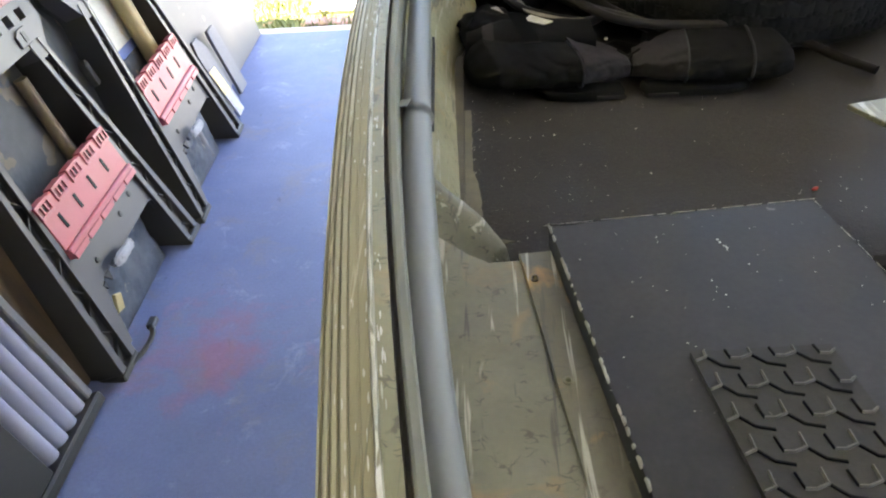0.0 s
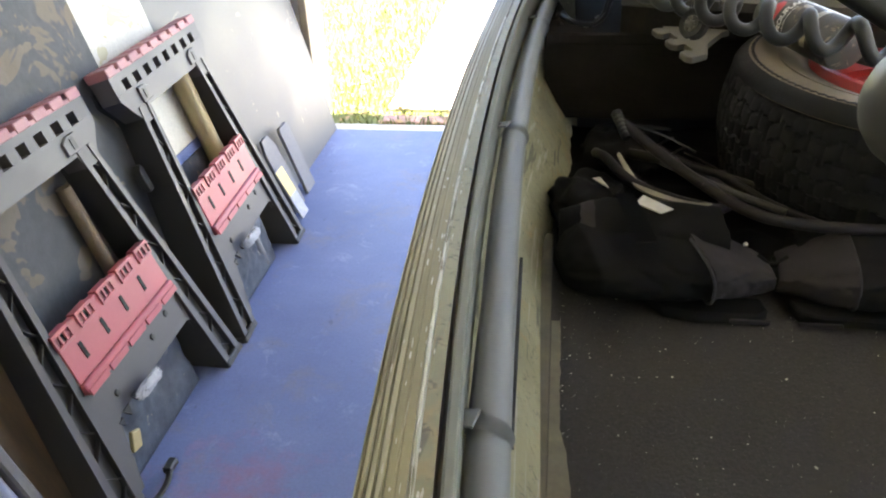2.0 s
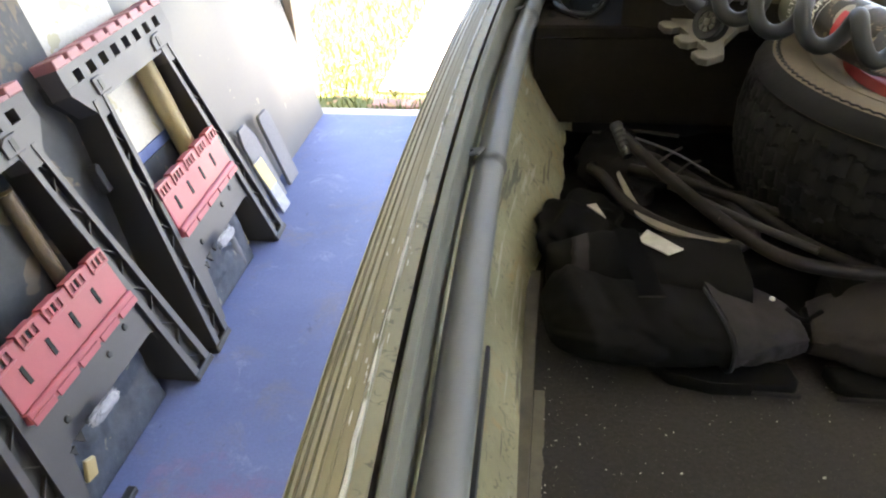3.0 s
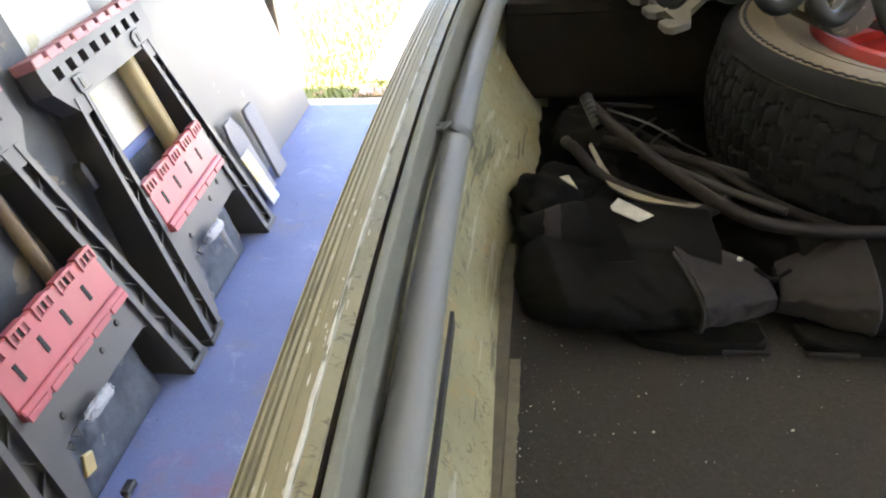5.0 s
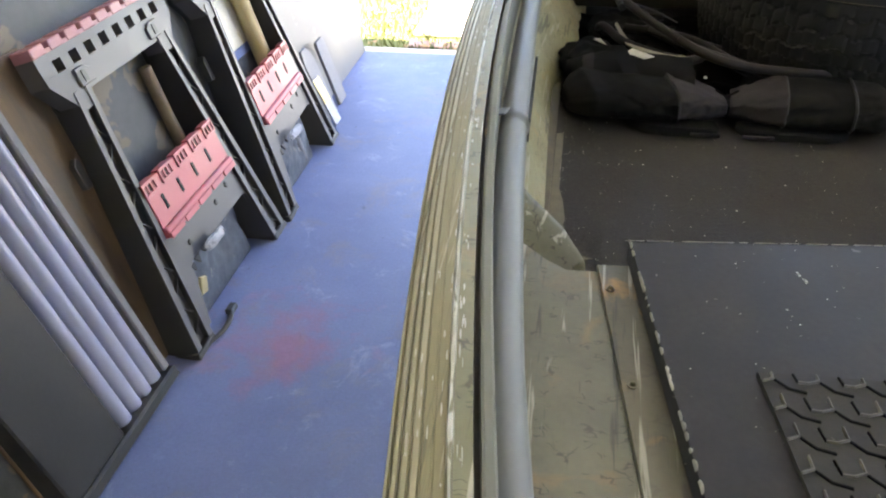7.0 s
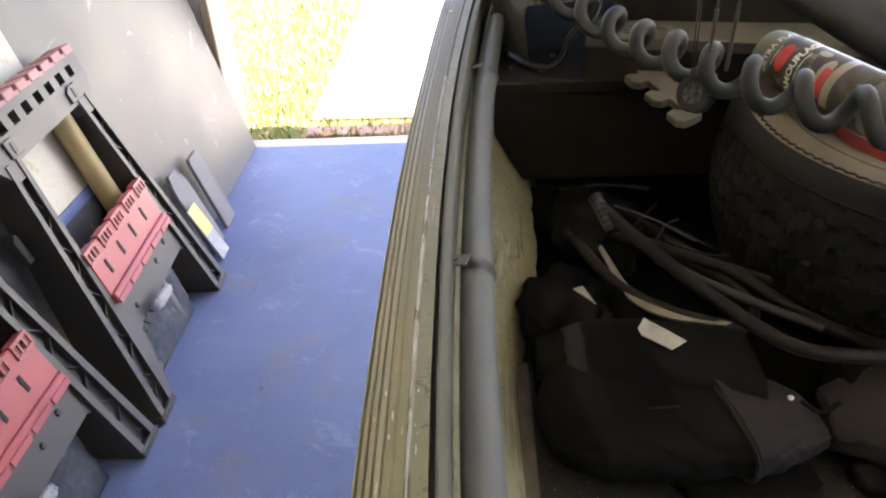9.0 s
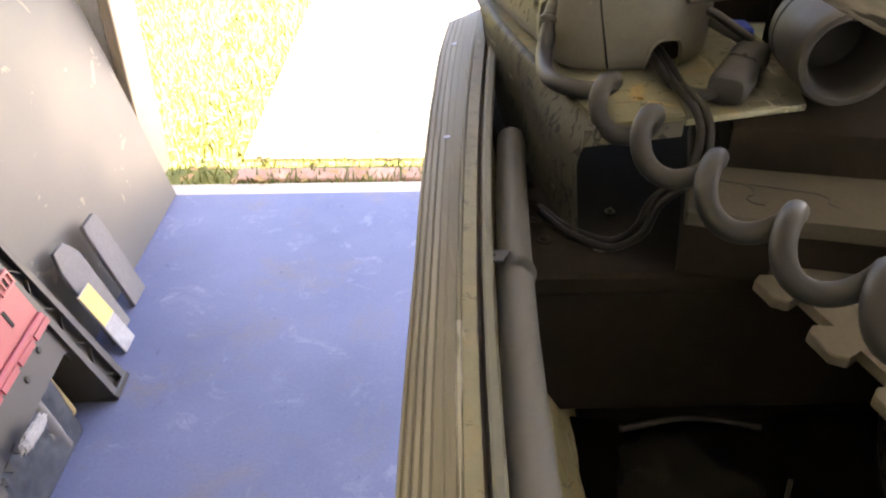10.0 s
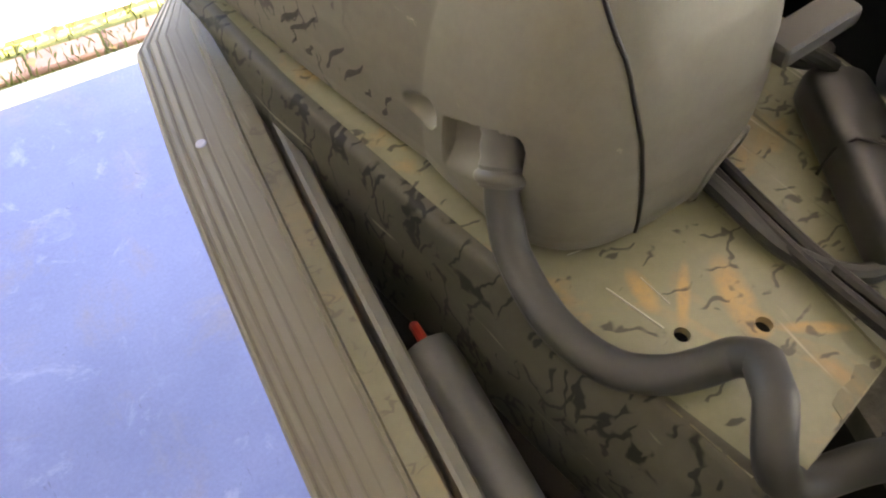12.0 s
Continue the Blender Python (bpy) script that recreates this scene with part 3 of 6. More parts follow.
bm = bmesh.new()
for i in range(16000):
    y = 3.80 + 4.2 * random.random() ** 1.6
    x = random.uniform(-2.3, -0.58) if y > 4.02 else random.uniform(-0.9, 1.6)
    if y <= 4.02 and random.random() > 0.35:
        continue
    h, w, d = random.uniform(0.02, 0.06), random.uniform(0.002, 0.005), random.uniform(0, 6.283)
    lean = Vector((math.cos(d), math.sin(d), 0)) * h * random.uniform(0.1, 0.7)
    sd = Vector((-math.sin(d), math.cos(d), 0)) * w
    o = Vector((x, y, -0.036))
    q = [bm.verts.new(o - sd), bm.verts.new(o + sd), bm.verts.new(o + sd * 0.7 + lean * 0.5 + Vector((0, 0, h * 0.7))), bm.verts.new(o + lean + Vector((0, 0, h)))]
    bm.faces.new(q)
single("grass", bm, M_grass, "short sunlit lawn grass", "grass", kind="stuff")
bm = bmesh.new()
for i in range(420):
    x, y = random.uniform(-1.6, 1.2), random.uniform(3.8, 4.9)
    if x > -0.55 and y > 4.05 and random.random() < 0.9:
        continue
    r, d = random.uniform(0.012, 0.03), random.uniform(0, 6.283)
    o = Vector((x, y, -0.005 if y < 4.03 or x < -0.6 else -0.008))
    ax, ay = Vector((math.cos(d), math.sin(d), 0)), Vector((-math.sin(d), math.cos(d), 0))
    ring = [o + ax * r, o + ay * r * 0.5 + Vector((0, 0, r * 0.3)), o - ax * r, o - ay * r * 0.5 + Vector((0, 0, r * 0.25))]
    bm.faces.new([bm.verts.new(p) for p in ring])
single("leaf_litter", bm, M_leaf, "dry fallen leaves beside the driveway edge", "leaves", kind="stuff")

# ---- leaning sheets and stored things along the garage wall ----
SHIFT = Vector((0.03, 0, 0))


def leaning(y0, y1, base_x, length, thick, lean, material, name, label, category, parent=None, cut=0.0, z0=0.0):
    """A sheet that stands on the floor and leans back against the wall."""
    out = [(y0, 0), (y1, 0), (y1, length - cut), (y1 - cut * 0.7, length), (y0 + cut * 0.4, length), (y0, length - cut)] if cut else [(y0, 0), (y1, 0), (y1, length), (y0, length)]
    bm = prism(out, -thick, 0, 0.002, axis="x")
    bm.transform(pose(base_x, 0, z0 + thick * math.sin(radians(lean)), 0, -lean, 0))
    if parent:
        return part(name, bm, material, parent)
    return single(name, bm, material, label, category)


leaning(2.0, 3.695, -0.803, 1.45, 0.018, 13.8, M_board_white, "white_board", "large white board leaning against the garage wall", "board")
leaning(0.35, 2.22, -0.770, 1.50, 0.010, 12.6, M_board_grey, "stained_sheet", "blotchy grey stained sheet leaning against the wall", "sheet")
leaning(0.95, 1.52, -0.742, 0.80, 0.009, 14.0, M_ply, "plywood_offcut", "brown plywood offcut leaning behind the sawhorse", "plywood")
leaning(2.86, 2.97, -0.735, 0.30, 0.012, 19, M_small_board, "board_offcut", "small grey board offcut leaning on the white board", "board", cut=0.05)
leaning(3.03, 3.125, -0.740, 0.28, 0.014, 17, M_small_board, "rounded_offcut", "small rounded grey board leaning on the white board", "board", cut=0.02)
offcut = leaning(2.83, 2.90, -0.70, 0.20, 0.006, 24, M_white, "white_offcut", "narrow white strip leaning on a grey offcut", "strip")

# added before the white board: its pale colour makes up for missing light there
panel = thing("painted_panel", (-0.79, 2.36, 0.0), "pale panel with a dark foot added over the white board to brighten it", "panel")
for nm, z0, z1, m, lab in (("foot", 0.0, 0.420, M_board_grey, "dark grey lower part"), ("blue_edge", 0.421, 0.452, M_tape_blue, "blue painted edge"), ("face", 0.453, 1.02, M_panel_pale, "cream painted face")):
    bm = prism([(2.16, z0), (2.58, z0), (2.58, z1), (2.16, z1)], -0.008, 0, 0.0015, axis="x")
    bm.transform(pose(-0.790, 0, 0.002, 0, -13.8, 0))
    part(nm, bm, m, panel, lab)
bm = prism([(2.832, 0.095), (2.898, 0.095), (2.898, 0.198), (2.832, 0.198)], 0.0002, 0.0012, axis="x")
bm.transform(pose(-0.70, 0, 0.006 * math.sin(radians(24)), 0, -24, 0))
part("yellow_paint", bm, M_yellow_bright, offcut, "yellow painted upper half")

bm = sweep([(-0.765, 2.585, 0.02), (-0.940, 2.542, 0.745)], 0.030, 20)
single("yellow_roll", bm, M_yellow, "yellowish cardboard roll leaning behind the sawhorse", "roll")
bm = sweep([(-0.755, 1.895, 0.02), (-0.885, 1.880, 0.60)], 0.017, 14)
single("wooden_pole", bm, M_dull_wood, "dull brown wooden pole leaning behind the sawhorse", "pole")

# Slatted white panel in its dark frame
SLAT = pose(-0.694, 0, 0.0, 0, -16.7, 0)
panel = thing("slatted_panel", SLAT, "white slatted panel in a dark frame leaning on the wall", "slatted panel")
part("frame", slab(-0.075, -0.045, 0.96, 1.375, 0.01, 0.95, 0.004), M_tube_base, panel, local=True)
part("base_rail", slab(-0.05, 0.020, 0.955, 1.38, 0.0, 0.032, 0.006), M_tube_base, panel, local=True)
part("side_rail", slab(-0.05, 0.004, 1.352, 1.378, 0.032, 0.95, 0.004), M_small_board, panel, local=True)
for i in range(4):
    y = 1.330 - i * 0.046
    part("slat", sweep([(-0.022, y, 0.032), (-0.022, y, 0.945)], 0.0215, 16), M_tube, panel, local=True)
part("side_rail", slab(-0.05, 0.014, 0.955, 1.150, 0.032, 0.95, 0.004), M_tube_base, panel, local=True)


# Folding sawhorses
def sawhorse(label):
    """Local axes: y across, z up the frame, x towards the room; its front at x = 0."""
    m = pose(-0.652, 1.757, 0.0, 0, -16.7, 0)
    root = thing("sawhorse", m, label, "sawhorse", "folded sawhorses by the wall")
    H = 0.82
    # beam with square notches and an angled shoulder at each end
    b = bmesh.new()
    cols = 8
    prism([(-0.272, 0.735), (-0.21, 0.655), (-0.165, 0.655), (-0.157, 0.69), (0.157, 0.69), (0.165, 0.655), (0.21, 0.655), (0.272, 0.735), (0.272, 0.750), (-0.272, 0.750)], -0.055, 0, 0.0, b, "x")
    prism([(-0.272, 0.778), (0.272, 0.778), (0.272, 0.797), (-0.272, 0.797)], -0.055, 0, 0.0, b, "x")
    y = -0.272
    for i in range(cols + 1):
        y1 = y + (0.048 if i in (0, cols) else 0.030)
        prism([(y, 0.750), (y1, 0.750), (y1, 0.778), (y, 0.778)], -0.055, -0.001, 0.0, b, "x")
        y = y1 + (0.544 - 2 * 0.048 - 7 * 0.030) / cols
    prism([(-0.267, 0.745), (0.267, 0.745), (0.267, 0.785), (-0.267, 0.785)], -0.056, -0.030, 0.0, b, "x")
    part("beam", b, M_saw_top, root, "pale grey beam with a row of square slots", local=True)
    b = bmesh.new()
    y = -0.272
    for i in range(9):
        prism([(y, 0.797), (y + 0.046, 0.797), (y + 0.046, H), (y, H)], -0.06, 0.004, 0.002, b, "x")
        y += 0.0622
    prism([(-0.272, 0.797), (0.272, 0.797), (0.272, 0.806), (-0.272, 0.806)], -0.058, 0.002, 0.0, b, "x")
    part("notched_top", b, M_saw_pink, root, "faded red notched top edge", local=True)
    # recessed handle plate with a keyhole
    for s in (-1, 1):
        b = prism([(s * 0.13, 0.70), (s * 0.185, 0.70), (s * 0.185, 0.742), (s * 0.15, 0.742), (s * 0.13, 0.73)], 0.0, 0.006, 0.002, axis="x")
        plate = part("latch_plate", b, M_saw_top, root, local=True)
        b = prism([(s * 0.155, 0.708), (s * 0.168, 0.708), (s * 0.168, 0.733), (s * 0.155, 0.733)], 0.006, 0.008, 0.0, axis="x")
        part("latch", b, M_saw, plate, local=True)

    # legs: channel sections with a zigzag truss
    for s in (-1, 1):
        b = bmesh.new()

        def line(v):
            return 0.160 + 0.074 * (0.70 - v) / 0.70, 0.218 + 0.102 * (0.70 - v) / 0.70

        def bar(o0, o1, x0, x1, v0=0.0, v1=0.70):
            rows = []
            for v in (v0, v1):
                i, o = line(v)
                a, c = i + (o - i) * o0, i + (o - i) * o1
                rows.append([(x0, s * a, v), (x0, s * c, v), (x1, s * c, v), (x1, s * a, v)])
            ribbon(rows, b, True)
        bar(0.0, 0.25, -0.105, 0.0)
        bar(0.75, 1.0, -0.105, 0.0)
        bar(0.10, 0.90, -0.050, -0.014)
        n = 11
        for i in range(n):
            v0, v1 = 0.03 + i * 0.06, 0.03 + (i + 1) * 0.06
            a0, b0 = line(v0)
            a1, b1 = line(v1)
            p, q = ((a0 + (b0 - a0) * 0.1, v0), (a1 + (b1 - a1) * 0.9, v1)) if i % 2 else ((a0 + (b0 - a0) * 0.9, v0), (a1 + (b1 - a1) * 0.1, v1))
            dv = 0.0022
            ribbon([[(-0.045, s * p[0], p[1] - dv), (-0.004, s * p[0], p[1] - dv), (-0.004, s * p[0], p[1] + dv), (-0.045, s * p[0], p[1] + dv)],
                    [(-0.045, s * q[0], q[1] - dv), (-0.004, s * q[0], q[1] - dv), (-0.004, s * q[0], q[1] + dv), (-0.045, s * q[0], q[1] + dv)]], b, True)
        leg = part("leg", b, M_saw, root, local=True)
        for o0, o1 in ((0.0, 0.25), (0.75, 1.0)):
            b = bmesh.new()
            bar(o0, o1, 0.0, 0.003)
            part("edge_strip", b, M_saw_top, leg, "pale grey front edge", local=True)
        b = bmesh.new()
        i0, o0 = line(0)
        prism([(s * (i0 - 0.004), 0.0), (s * (o0 + 0.016), 0.0), (s * (o0 + 0.012), 0.035), (s * (o0 + 0.002), 0.10), (s * i0, 0.10)], -0.112, -0.088, 0.002, b, "x")
        prism([(s * (i0 - 0.003), 0.0), (s * (o0 + 0.006), 0.0), (s * (o0 + 0.003), 0.02), (s * (i0 - 0.003), 0.02)], -0.088, 0.006, 0.003, b, "x")
        part("foot", b, M_saw, leg, local=True)
        # shoulder web from leg to beam
        b = prism([(s * 0.165, 0.66), (s * 0.220, 0.655), (s * 0.232, 0.69), (s * 0.274, 0.735), (s * 0.274, 0.775), (s * 0.235, 0.735), (s * 0.165, 0.70)], -0.105, -0.058, 0.002, axis="x")
        part("shoulder", b, M_saw, leg, local=True)

    # lower web with an arched cut-out
    pts = [(-0.204, 0.305), (-0.232, 0.03), (-0.205, 0.03), (-0.165, 0.165), (-0.150, 0.195), (0.195, 0.200), (0.214, 0.190), (0.222, 0.13), (0.204, 0.305)]
    b = prism(pts, -0.020, -0.008, 0.002, axis="x")
    part("web", b, M_saw_top, root, "pale grey lower web", local=True)
    for yy, vv in ((-0.12, 0.235), (0.06, 0.25), (0.14, 0.262)):
        part("peg", lathe([(0, 0), (0.009, 0), (0.007, 0.004), (0, 0.005)], 10, pose(-0.008, yy, vv, 0, 90, 0)), M_saw, root, local=True)

    for yy, vv, q in ((-0.085, 0.196, 0.011), (-0.125, 0.190, 0.013), (-0.155, 0.180, 0.009)):
        part("web_tooth", prism([(yy - q, vv + 0.004), (yy + q, vv + 0.006), (yy + q * 0.4, vv - q * 1.6)], -0.014, -0.006, 0.0, axis="x"), M_saw, root, local=True)

    # red tray with raised tool holders
    b = bmesh.new()
    prism([(-0.205, 0.302), (0.205, 0.302), (0.205, 0.326), (-0.205, 0.326)], -0.01, 0.015, 0.003, b, "x")
    prism([(-0.205, 0.326), (0.205, 0.326), (0.200, 0.428), (-0.200, 0.428)], -0.012, 0.006, 0.002, b, "x")
    tray = part("tray", b, M_saw_red, root, "red plastic tool tray", local=True)
    for i in range(5):
        yy = -0.205 + i * 0.0835
        part("tab", prism([(yy, 0.300), (yy + 0.072, 0.300), (yy + 0.072, 0.314), (yy, 0.314)], 0.015, 0.019, 0.001, axis="x"), M_saw_red, tray, local=True)
    for i in range(5):
        yy = -0.203 + i * 0.0865
        b = bmesh.new()
        prism([(yy, 0.400), (yy + 0.060, 0.400), (yy + 0.060, 0.406), (yy, 0.406)], 0.004, 0.0105, 0.001, b, "x")
        prism([(yy, 0.424), (yy + 0.060, 0.424), (yy + 0.060, 0.432), (yy, 0.432)], -0.012, 0.0105, 0.001, b, "x")
        for k in range(4):
            o = yy + k * 0.0180
            prism([(o, 0.406), (o + 0.006, 0.406), (o + 0.006, 0.424), (o, 0.424)], 0.004, 0.0103, 0.0, b, "x")
        part("tool_holder", b, M_saw_red, tray, local=True)
        # flat patches that paint the shade in the holder cells
        for k in range(3):
            o = yy + 0.0062 + k * 0.0180
            part("cell", prism([(o, 0.407), (o + 0.0115, 0.407), (o + 0.0115, 0.423), (o, 0.423)], 0.0061, 0.0070, 0.0, axis="x"), M_stitch if k == 1 else M_saw_shade, tray, local=True)
    # raised dark strips, painted as the shade of open slots
    for i in range(4):
        yy = -0.150 + i * 0.0865
        b = prism([(yy, 0.352), (yy + 0.011, 0.352), (yy + 0.011, 0.386), (yy, 0.386)], 0.0061, 0.0075, 0.0, axis="x")
        part("slot", b, M_stitch, tray, "flat dark patch painted as the shade in a slot", local=True)
    tray.matrix_basis = Matrix.Translation((0, 0, -0.0535)) @ Matrix.Diagonal((1, 0.965, 1.154, 1))
    # hinge hook on the outer side
    b = prism([(-0.285, 0.50), (-0.262, 0.50), (-0.262, 0.565), (-0.270, 0.575), (-0.285, 0.56)], -0.07, -0.045, 0.002, axis="x")
    part("hook", b, M_saw, root, local=True)
    return root


horse = sawhorse("folded black plastic sawhorse with a red tray leaning upright")
copy_thing(horse, pose(-0.627, 2.422, 0.0, 0, 0, 2.4) @ pose(0, 0, 0, 0, -16.7, 0))

# Rubbish behind the sawhorses
for y0, y1, top in ((1.55, 1.93, 0.21), (2.26, 2.56, 0.19)):
    b = bmesh.new()
    rows = []
    for i in range(25):
        s = i / 24
        row = []
        for k in range(33):
            y = y0 + (y1 - y0) * k / 32
            n1 = noise.noise(Vector((y * 14, s * 3, 1))) + 0.5 * noise.noise(Vector((y * 40, s * 9, 3)))
            z = 0.003 + top * s * (1 + 0.12 * noise.noise(Vector((y * 10, 5, 2))))
            row.append((-0.700 - 0.24 * z + 0.010 * n1 * math.sin(s * 3.1) - 0.012, y + 0.012 * noise.noise(Vector((s * 5, y * 3, 7))), z))
        rows.append(row)
    ribbon(rows, b)
    bmesh.ops.solidify(b, geom=b.faces[:], thickness=0.004)
    single("plastic_sheet", b, M_bag, "crumpled dark mottled plastic sheet behind the sawhorse legs", "plastic sheet", "sheets by the wall", sharp=1.2)
for y in (1.700, 2.366):
    b = blob(pose(-0.690, y, 0.196, 88, -16, 0) @ Matrix.Diagonal((0.007, 0.014, 0.045, 1)), 40, 28, 3.2, 0.42, 11.0)
    single("white_rag", b, M_white, "crumpled white paper scrap stuck by the sawhorse web", "paper scrap", "scraps by the wall", sharp=1.0)
b = prism([(1.60, 0.075), (1.635, 0.065), (1.645, 0.11), (1.615, 0.125)], -0.716, -0.706, 0.002, axis="x")
single("wood_chip", b, M_yellow, "pale broken wood chip on the dark bag", "wood chip")
b = sweep([(-0.735, 2.50, 0.01), (-0.775, 2.49, 0.20)], 0.022, 14)
single("pale_tube", b, M_small_board, "short pale tube standing behind the sawhorse", "tube")
st = thing("strap", (-0.66, 1.58, 0), "short black strap with a plastic buckle on the floor", "strap")
part("webbing", sweep(smooth_path([(-0.665, 1.46, 0.008), (-0.640, 1.53, 0.008), (-0.632, 1.58, 0.014), (-0.640, 1.61, 0.024)], 6), 0.008, 8, flat=0.5), M_saw, st)
part("buckle", slab(-0.654, -0.632, 1.602, 1.640, 0.012, 0.030, 0.003), M_saw, st)

# ---- the boat ----


def gx(y):
    """The gunwale's outer edge: it bows out amidships and runs in towards the bow."""
    k = float(np.interp(y, [-1.6, 0.35, 1.0, 1.7, 2.3], [0.030, 0.008, -0.0005, -0.0105, -0.0125]))
    if y < 0.35:
        return 0.109 + 0.078 * 0.7225 + (0.35 - y) * 0.115 + k
    return 0.109 + (0.078 if y < 1.2 else 0.068) * (y - 1.2) ** 2 + k


SHIFT = Vector((0.006, 0.002, 0.0))


def sheer(y):
    """How far the gunwale rises towards the bow."""
    return 0.030 * max(0.0, min(1.0, (y - 1.15) / 1.1)) ** 1.3


KEEL = 0.80
YS = [-1.6 + i * 0.06 for i in range(33)] + [0.38 + i * 0.04 for i in range(50)]
YS = [y for y in YS if y < 2.24] + [2.246, 2.26, 2.28, 2.30, 2.33]
boat = thing("boat", (KEEL, 0.5, 0), "olive camouflage painted aluminium boat standing in the garage", "boat")
# gunwale: ribbed extrusion
PROF = [(0.002, 0.975), (0.0, 0.980), (0.0, 1.0080), (0.0008, 1.0118), (0.0018, 1.0124), (0.0025, 1.0112), (0.0032, 1.0112), (0.0040, 1.0136), (0.0056, 1.0142), (0.0064, 1.0130), (0.0072, 1.0131),
        (0.0080, 1.0154), (0.0102, 1.0164), (0.0109, 1.0154), (0.0116, 1.0154), (0.0123, 1.0172), (0.0150, 1.0180), (0.0156, 1.0174), (0.0162, 1.0174), (0.0168, 1.0186), (0.0204, 1.0192), (0.0210, 1.0187), (0.0216, 1.0188), (0.0222, 1.0195), (0.0270, 1.0196)]
VALLEYS, CRESTS = (5, 9, 13, 17), (3, 7, 8, 11, 15)      # faces across the ribs
PROF2 = [(0.0270, 1.0196), (0.0280, 1.0214), (0.0296, 1.0214), (0.0306, 1.0196)]
PROF3 = [(0.0306, 1.0196), (0.0392, 1.0190), (0.0398, 1.0085), (0.0420, 1.0085), (0.0428, 1.0200), (0.0444, 1.0210), (0.0484, 1.0207), (0.0496, 1.0188), (0.0496, 0.965), (0.0470, 0.965), (0.0470, 0.975)]


def flare(y):
    """The rail grows wider towards the bow."""
    return 0.014 * max(0.0, min(1.0, (y - 1.72) / 0.42))


def corner(y):
    """How far the rail's outer edge is cut back at the bow corner."""
    return 0.62 * max(0.0, y - 2.246)


def rail_rows(prof, mirror=False):
    rows = []
    for y in YS:
        calm = 1.0 - 0.6 * max(0.0, min(1.0, (y - 1.35) / 0.5))
        row = []
        for d, z in prof:
            if 0.001 < d < 0.027 and z > 1.01:
                flat_z = 1.0125 + 0.0070 * min(1.0, d / 0.020)
                z = flat_z + (z - flat_z) * calm
            x = gx(y) + d * 1.1 + (corner(y) - flare(y)) * (1 - d / 0.053)
            row.append((2 * KEEL - x if mirror else x, y, z + sheer(y)))
        rows.append(row)
    return rows


b = ribbon(rail_rows(PROF))
# valley faces take a darker tone, crest faces a paler one
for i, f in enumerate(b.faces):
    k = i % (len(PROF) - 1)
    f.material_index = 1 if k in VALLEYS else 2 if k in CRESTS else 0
rail = part("gunwale", b, [M_rail, M_rail_valley, M_rail_crest], boat, "ribbed olive gunwale rail", sharp=0.35)
part("worn_ridge", ribbon([r for r, y in zip(rail_rows(PROF2), YS) if y < 1.67]), M_rail_worn, rail, "ridge worn to bare metal", sharp=0.35)
rows = []
for i in range(260):
    y = 0.0 + i * 0.0060
    n1, n2 = noise.noise(Vector((y * 45, 0, 0))), noise.noise(Vector((y * 33, 5, 0)))
    big = noise.noise(Vector((y * 6, 9, 0)))
    gap = 1.0 if noise.noise(Vector((y * 17, 2, 8))) > -0.12 else 0.15
    x0, w = gx(y) + 0.0288 * 1.1 + 0.0006 * n1, gap * max(0.0002, (0.0009 + 0.0012 * n2 + 0.0012 * big) * max(0.0, min(1.0, (1.62 - y) / 0.25)))
    rows.append([(x0 - w, y, 1.0206 + sheer(y)), (x0 - w * 0.6, y, 1.0224 + sheer(y)), (x0 + w * 0.7, y, 1.0224 + sheer(y)), (x0 + w, y, 1.0204 + sheer(y))])
part("flaked_line", ribbon(rows), M_flake, rail, "ragged pale line of flaked paint", sharp=1.0)
random.seed(31)
b = bmesh.new()
for i in range(230):
    y = random.uniform(-0.25, 1.15) if i % 3 else random.uniform(-0.25, 0.55)
    d = random.choice((0.0093, 0.0138, 0.0186, 0.0245, 0.0262, 0.0320, 0.0340)) + random.uniform(-0.0008, 0.0008)
    z = float(np.interp(d, [0.008, 0.0102, 0.0136, 0.0150, 0.0186, 0.0204, 0.0245, 0.0392], [1.0154, 1.0164, 1.0176, 1.0180, 1.0190, 1.0192, 1.0196, 1.0193]))
    long, wid = random.uniform(0.0012, 0.0065), random.uniform(0.0003, 0.0009)
    ring = [(math.cos(q) * wid * random.uniform(0.6, 1.2), math.sin(q) * long * random.uniform(0.6, 1.2)) for q in [k * 1.047 for k in range(6)]]
    b.faces.new([b.verts.new((gx(y + v) + d * 1.1 + u, y + v, z + 0.0006 + sheer(y))) for u, v in ring])
tagged(part("paint_flake", b, M_flake, rail, "small pale flakes of bare metal"), kind="stuff")
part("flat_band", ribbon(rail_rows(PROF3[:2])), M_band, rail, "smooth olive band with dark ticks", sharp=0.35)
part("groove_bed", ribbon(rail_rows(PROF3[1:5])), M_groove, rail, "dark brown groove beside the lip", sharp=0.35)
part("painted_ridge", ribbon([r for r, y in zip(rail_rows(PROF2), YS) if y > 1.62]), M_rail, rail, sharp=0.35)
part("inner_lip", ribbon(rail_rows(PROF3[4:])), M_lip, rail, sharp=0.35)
part("gunwale", ribbon(rail_rows(PROF + PROF2[1:] + PROF3[1:], True)), M_rail, boat, sharp=0.35)
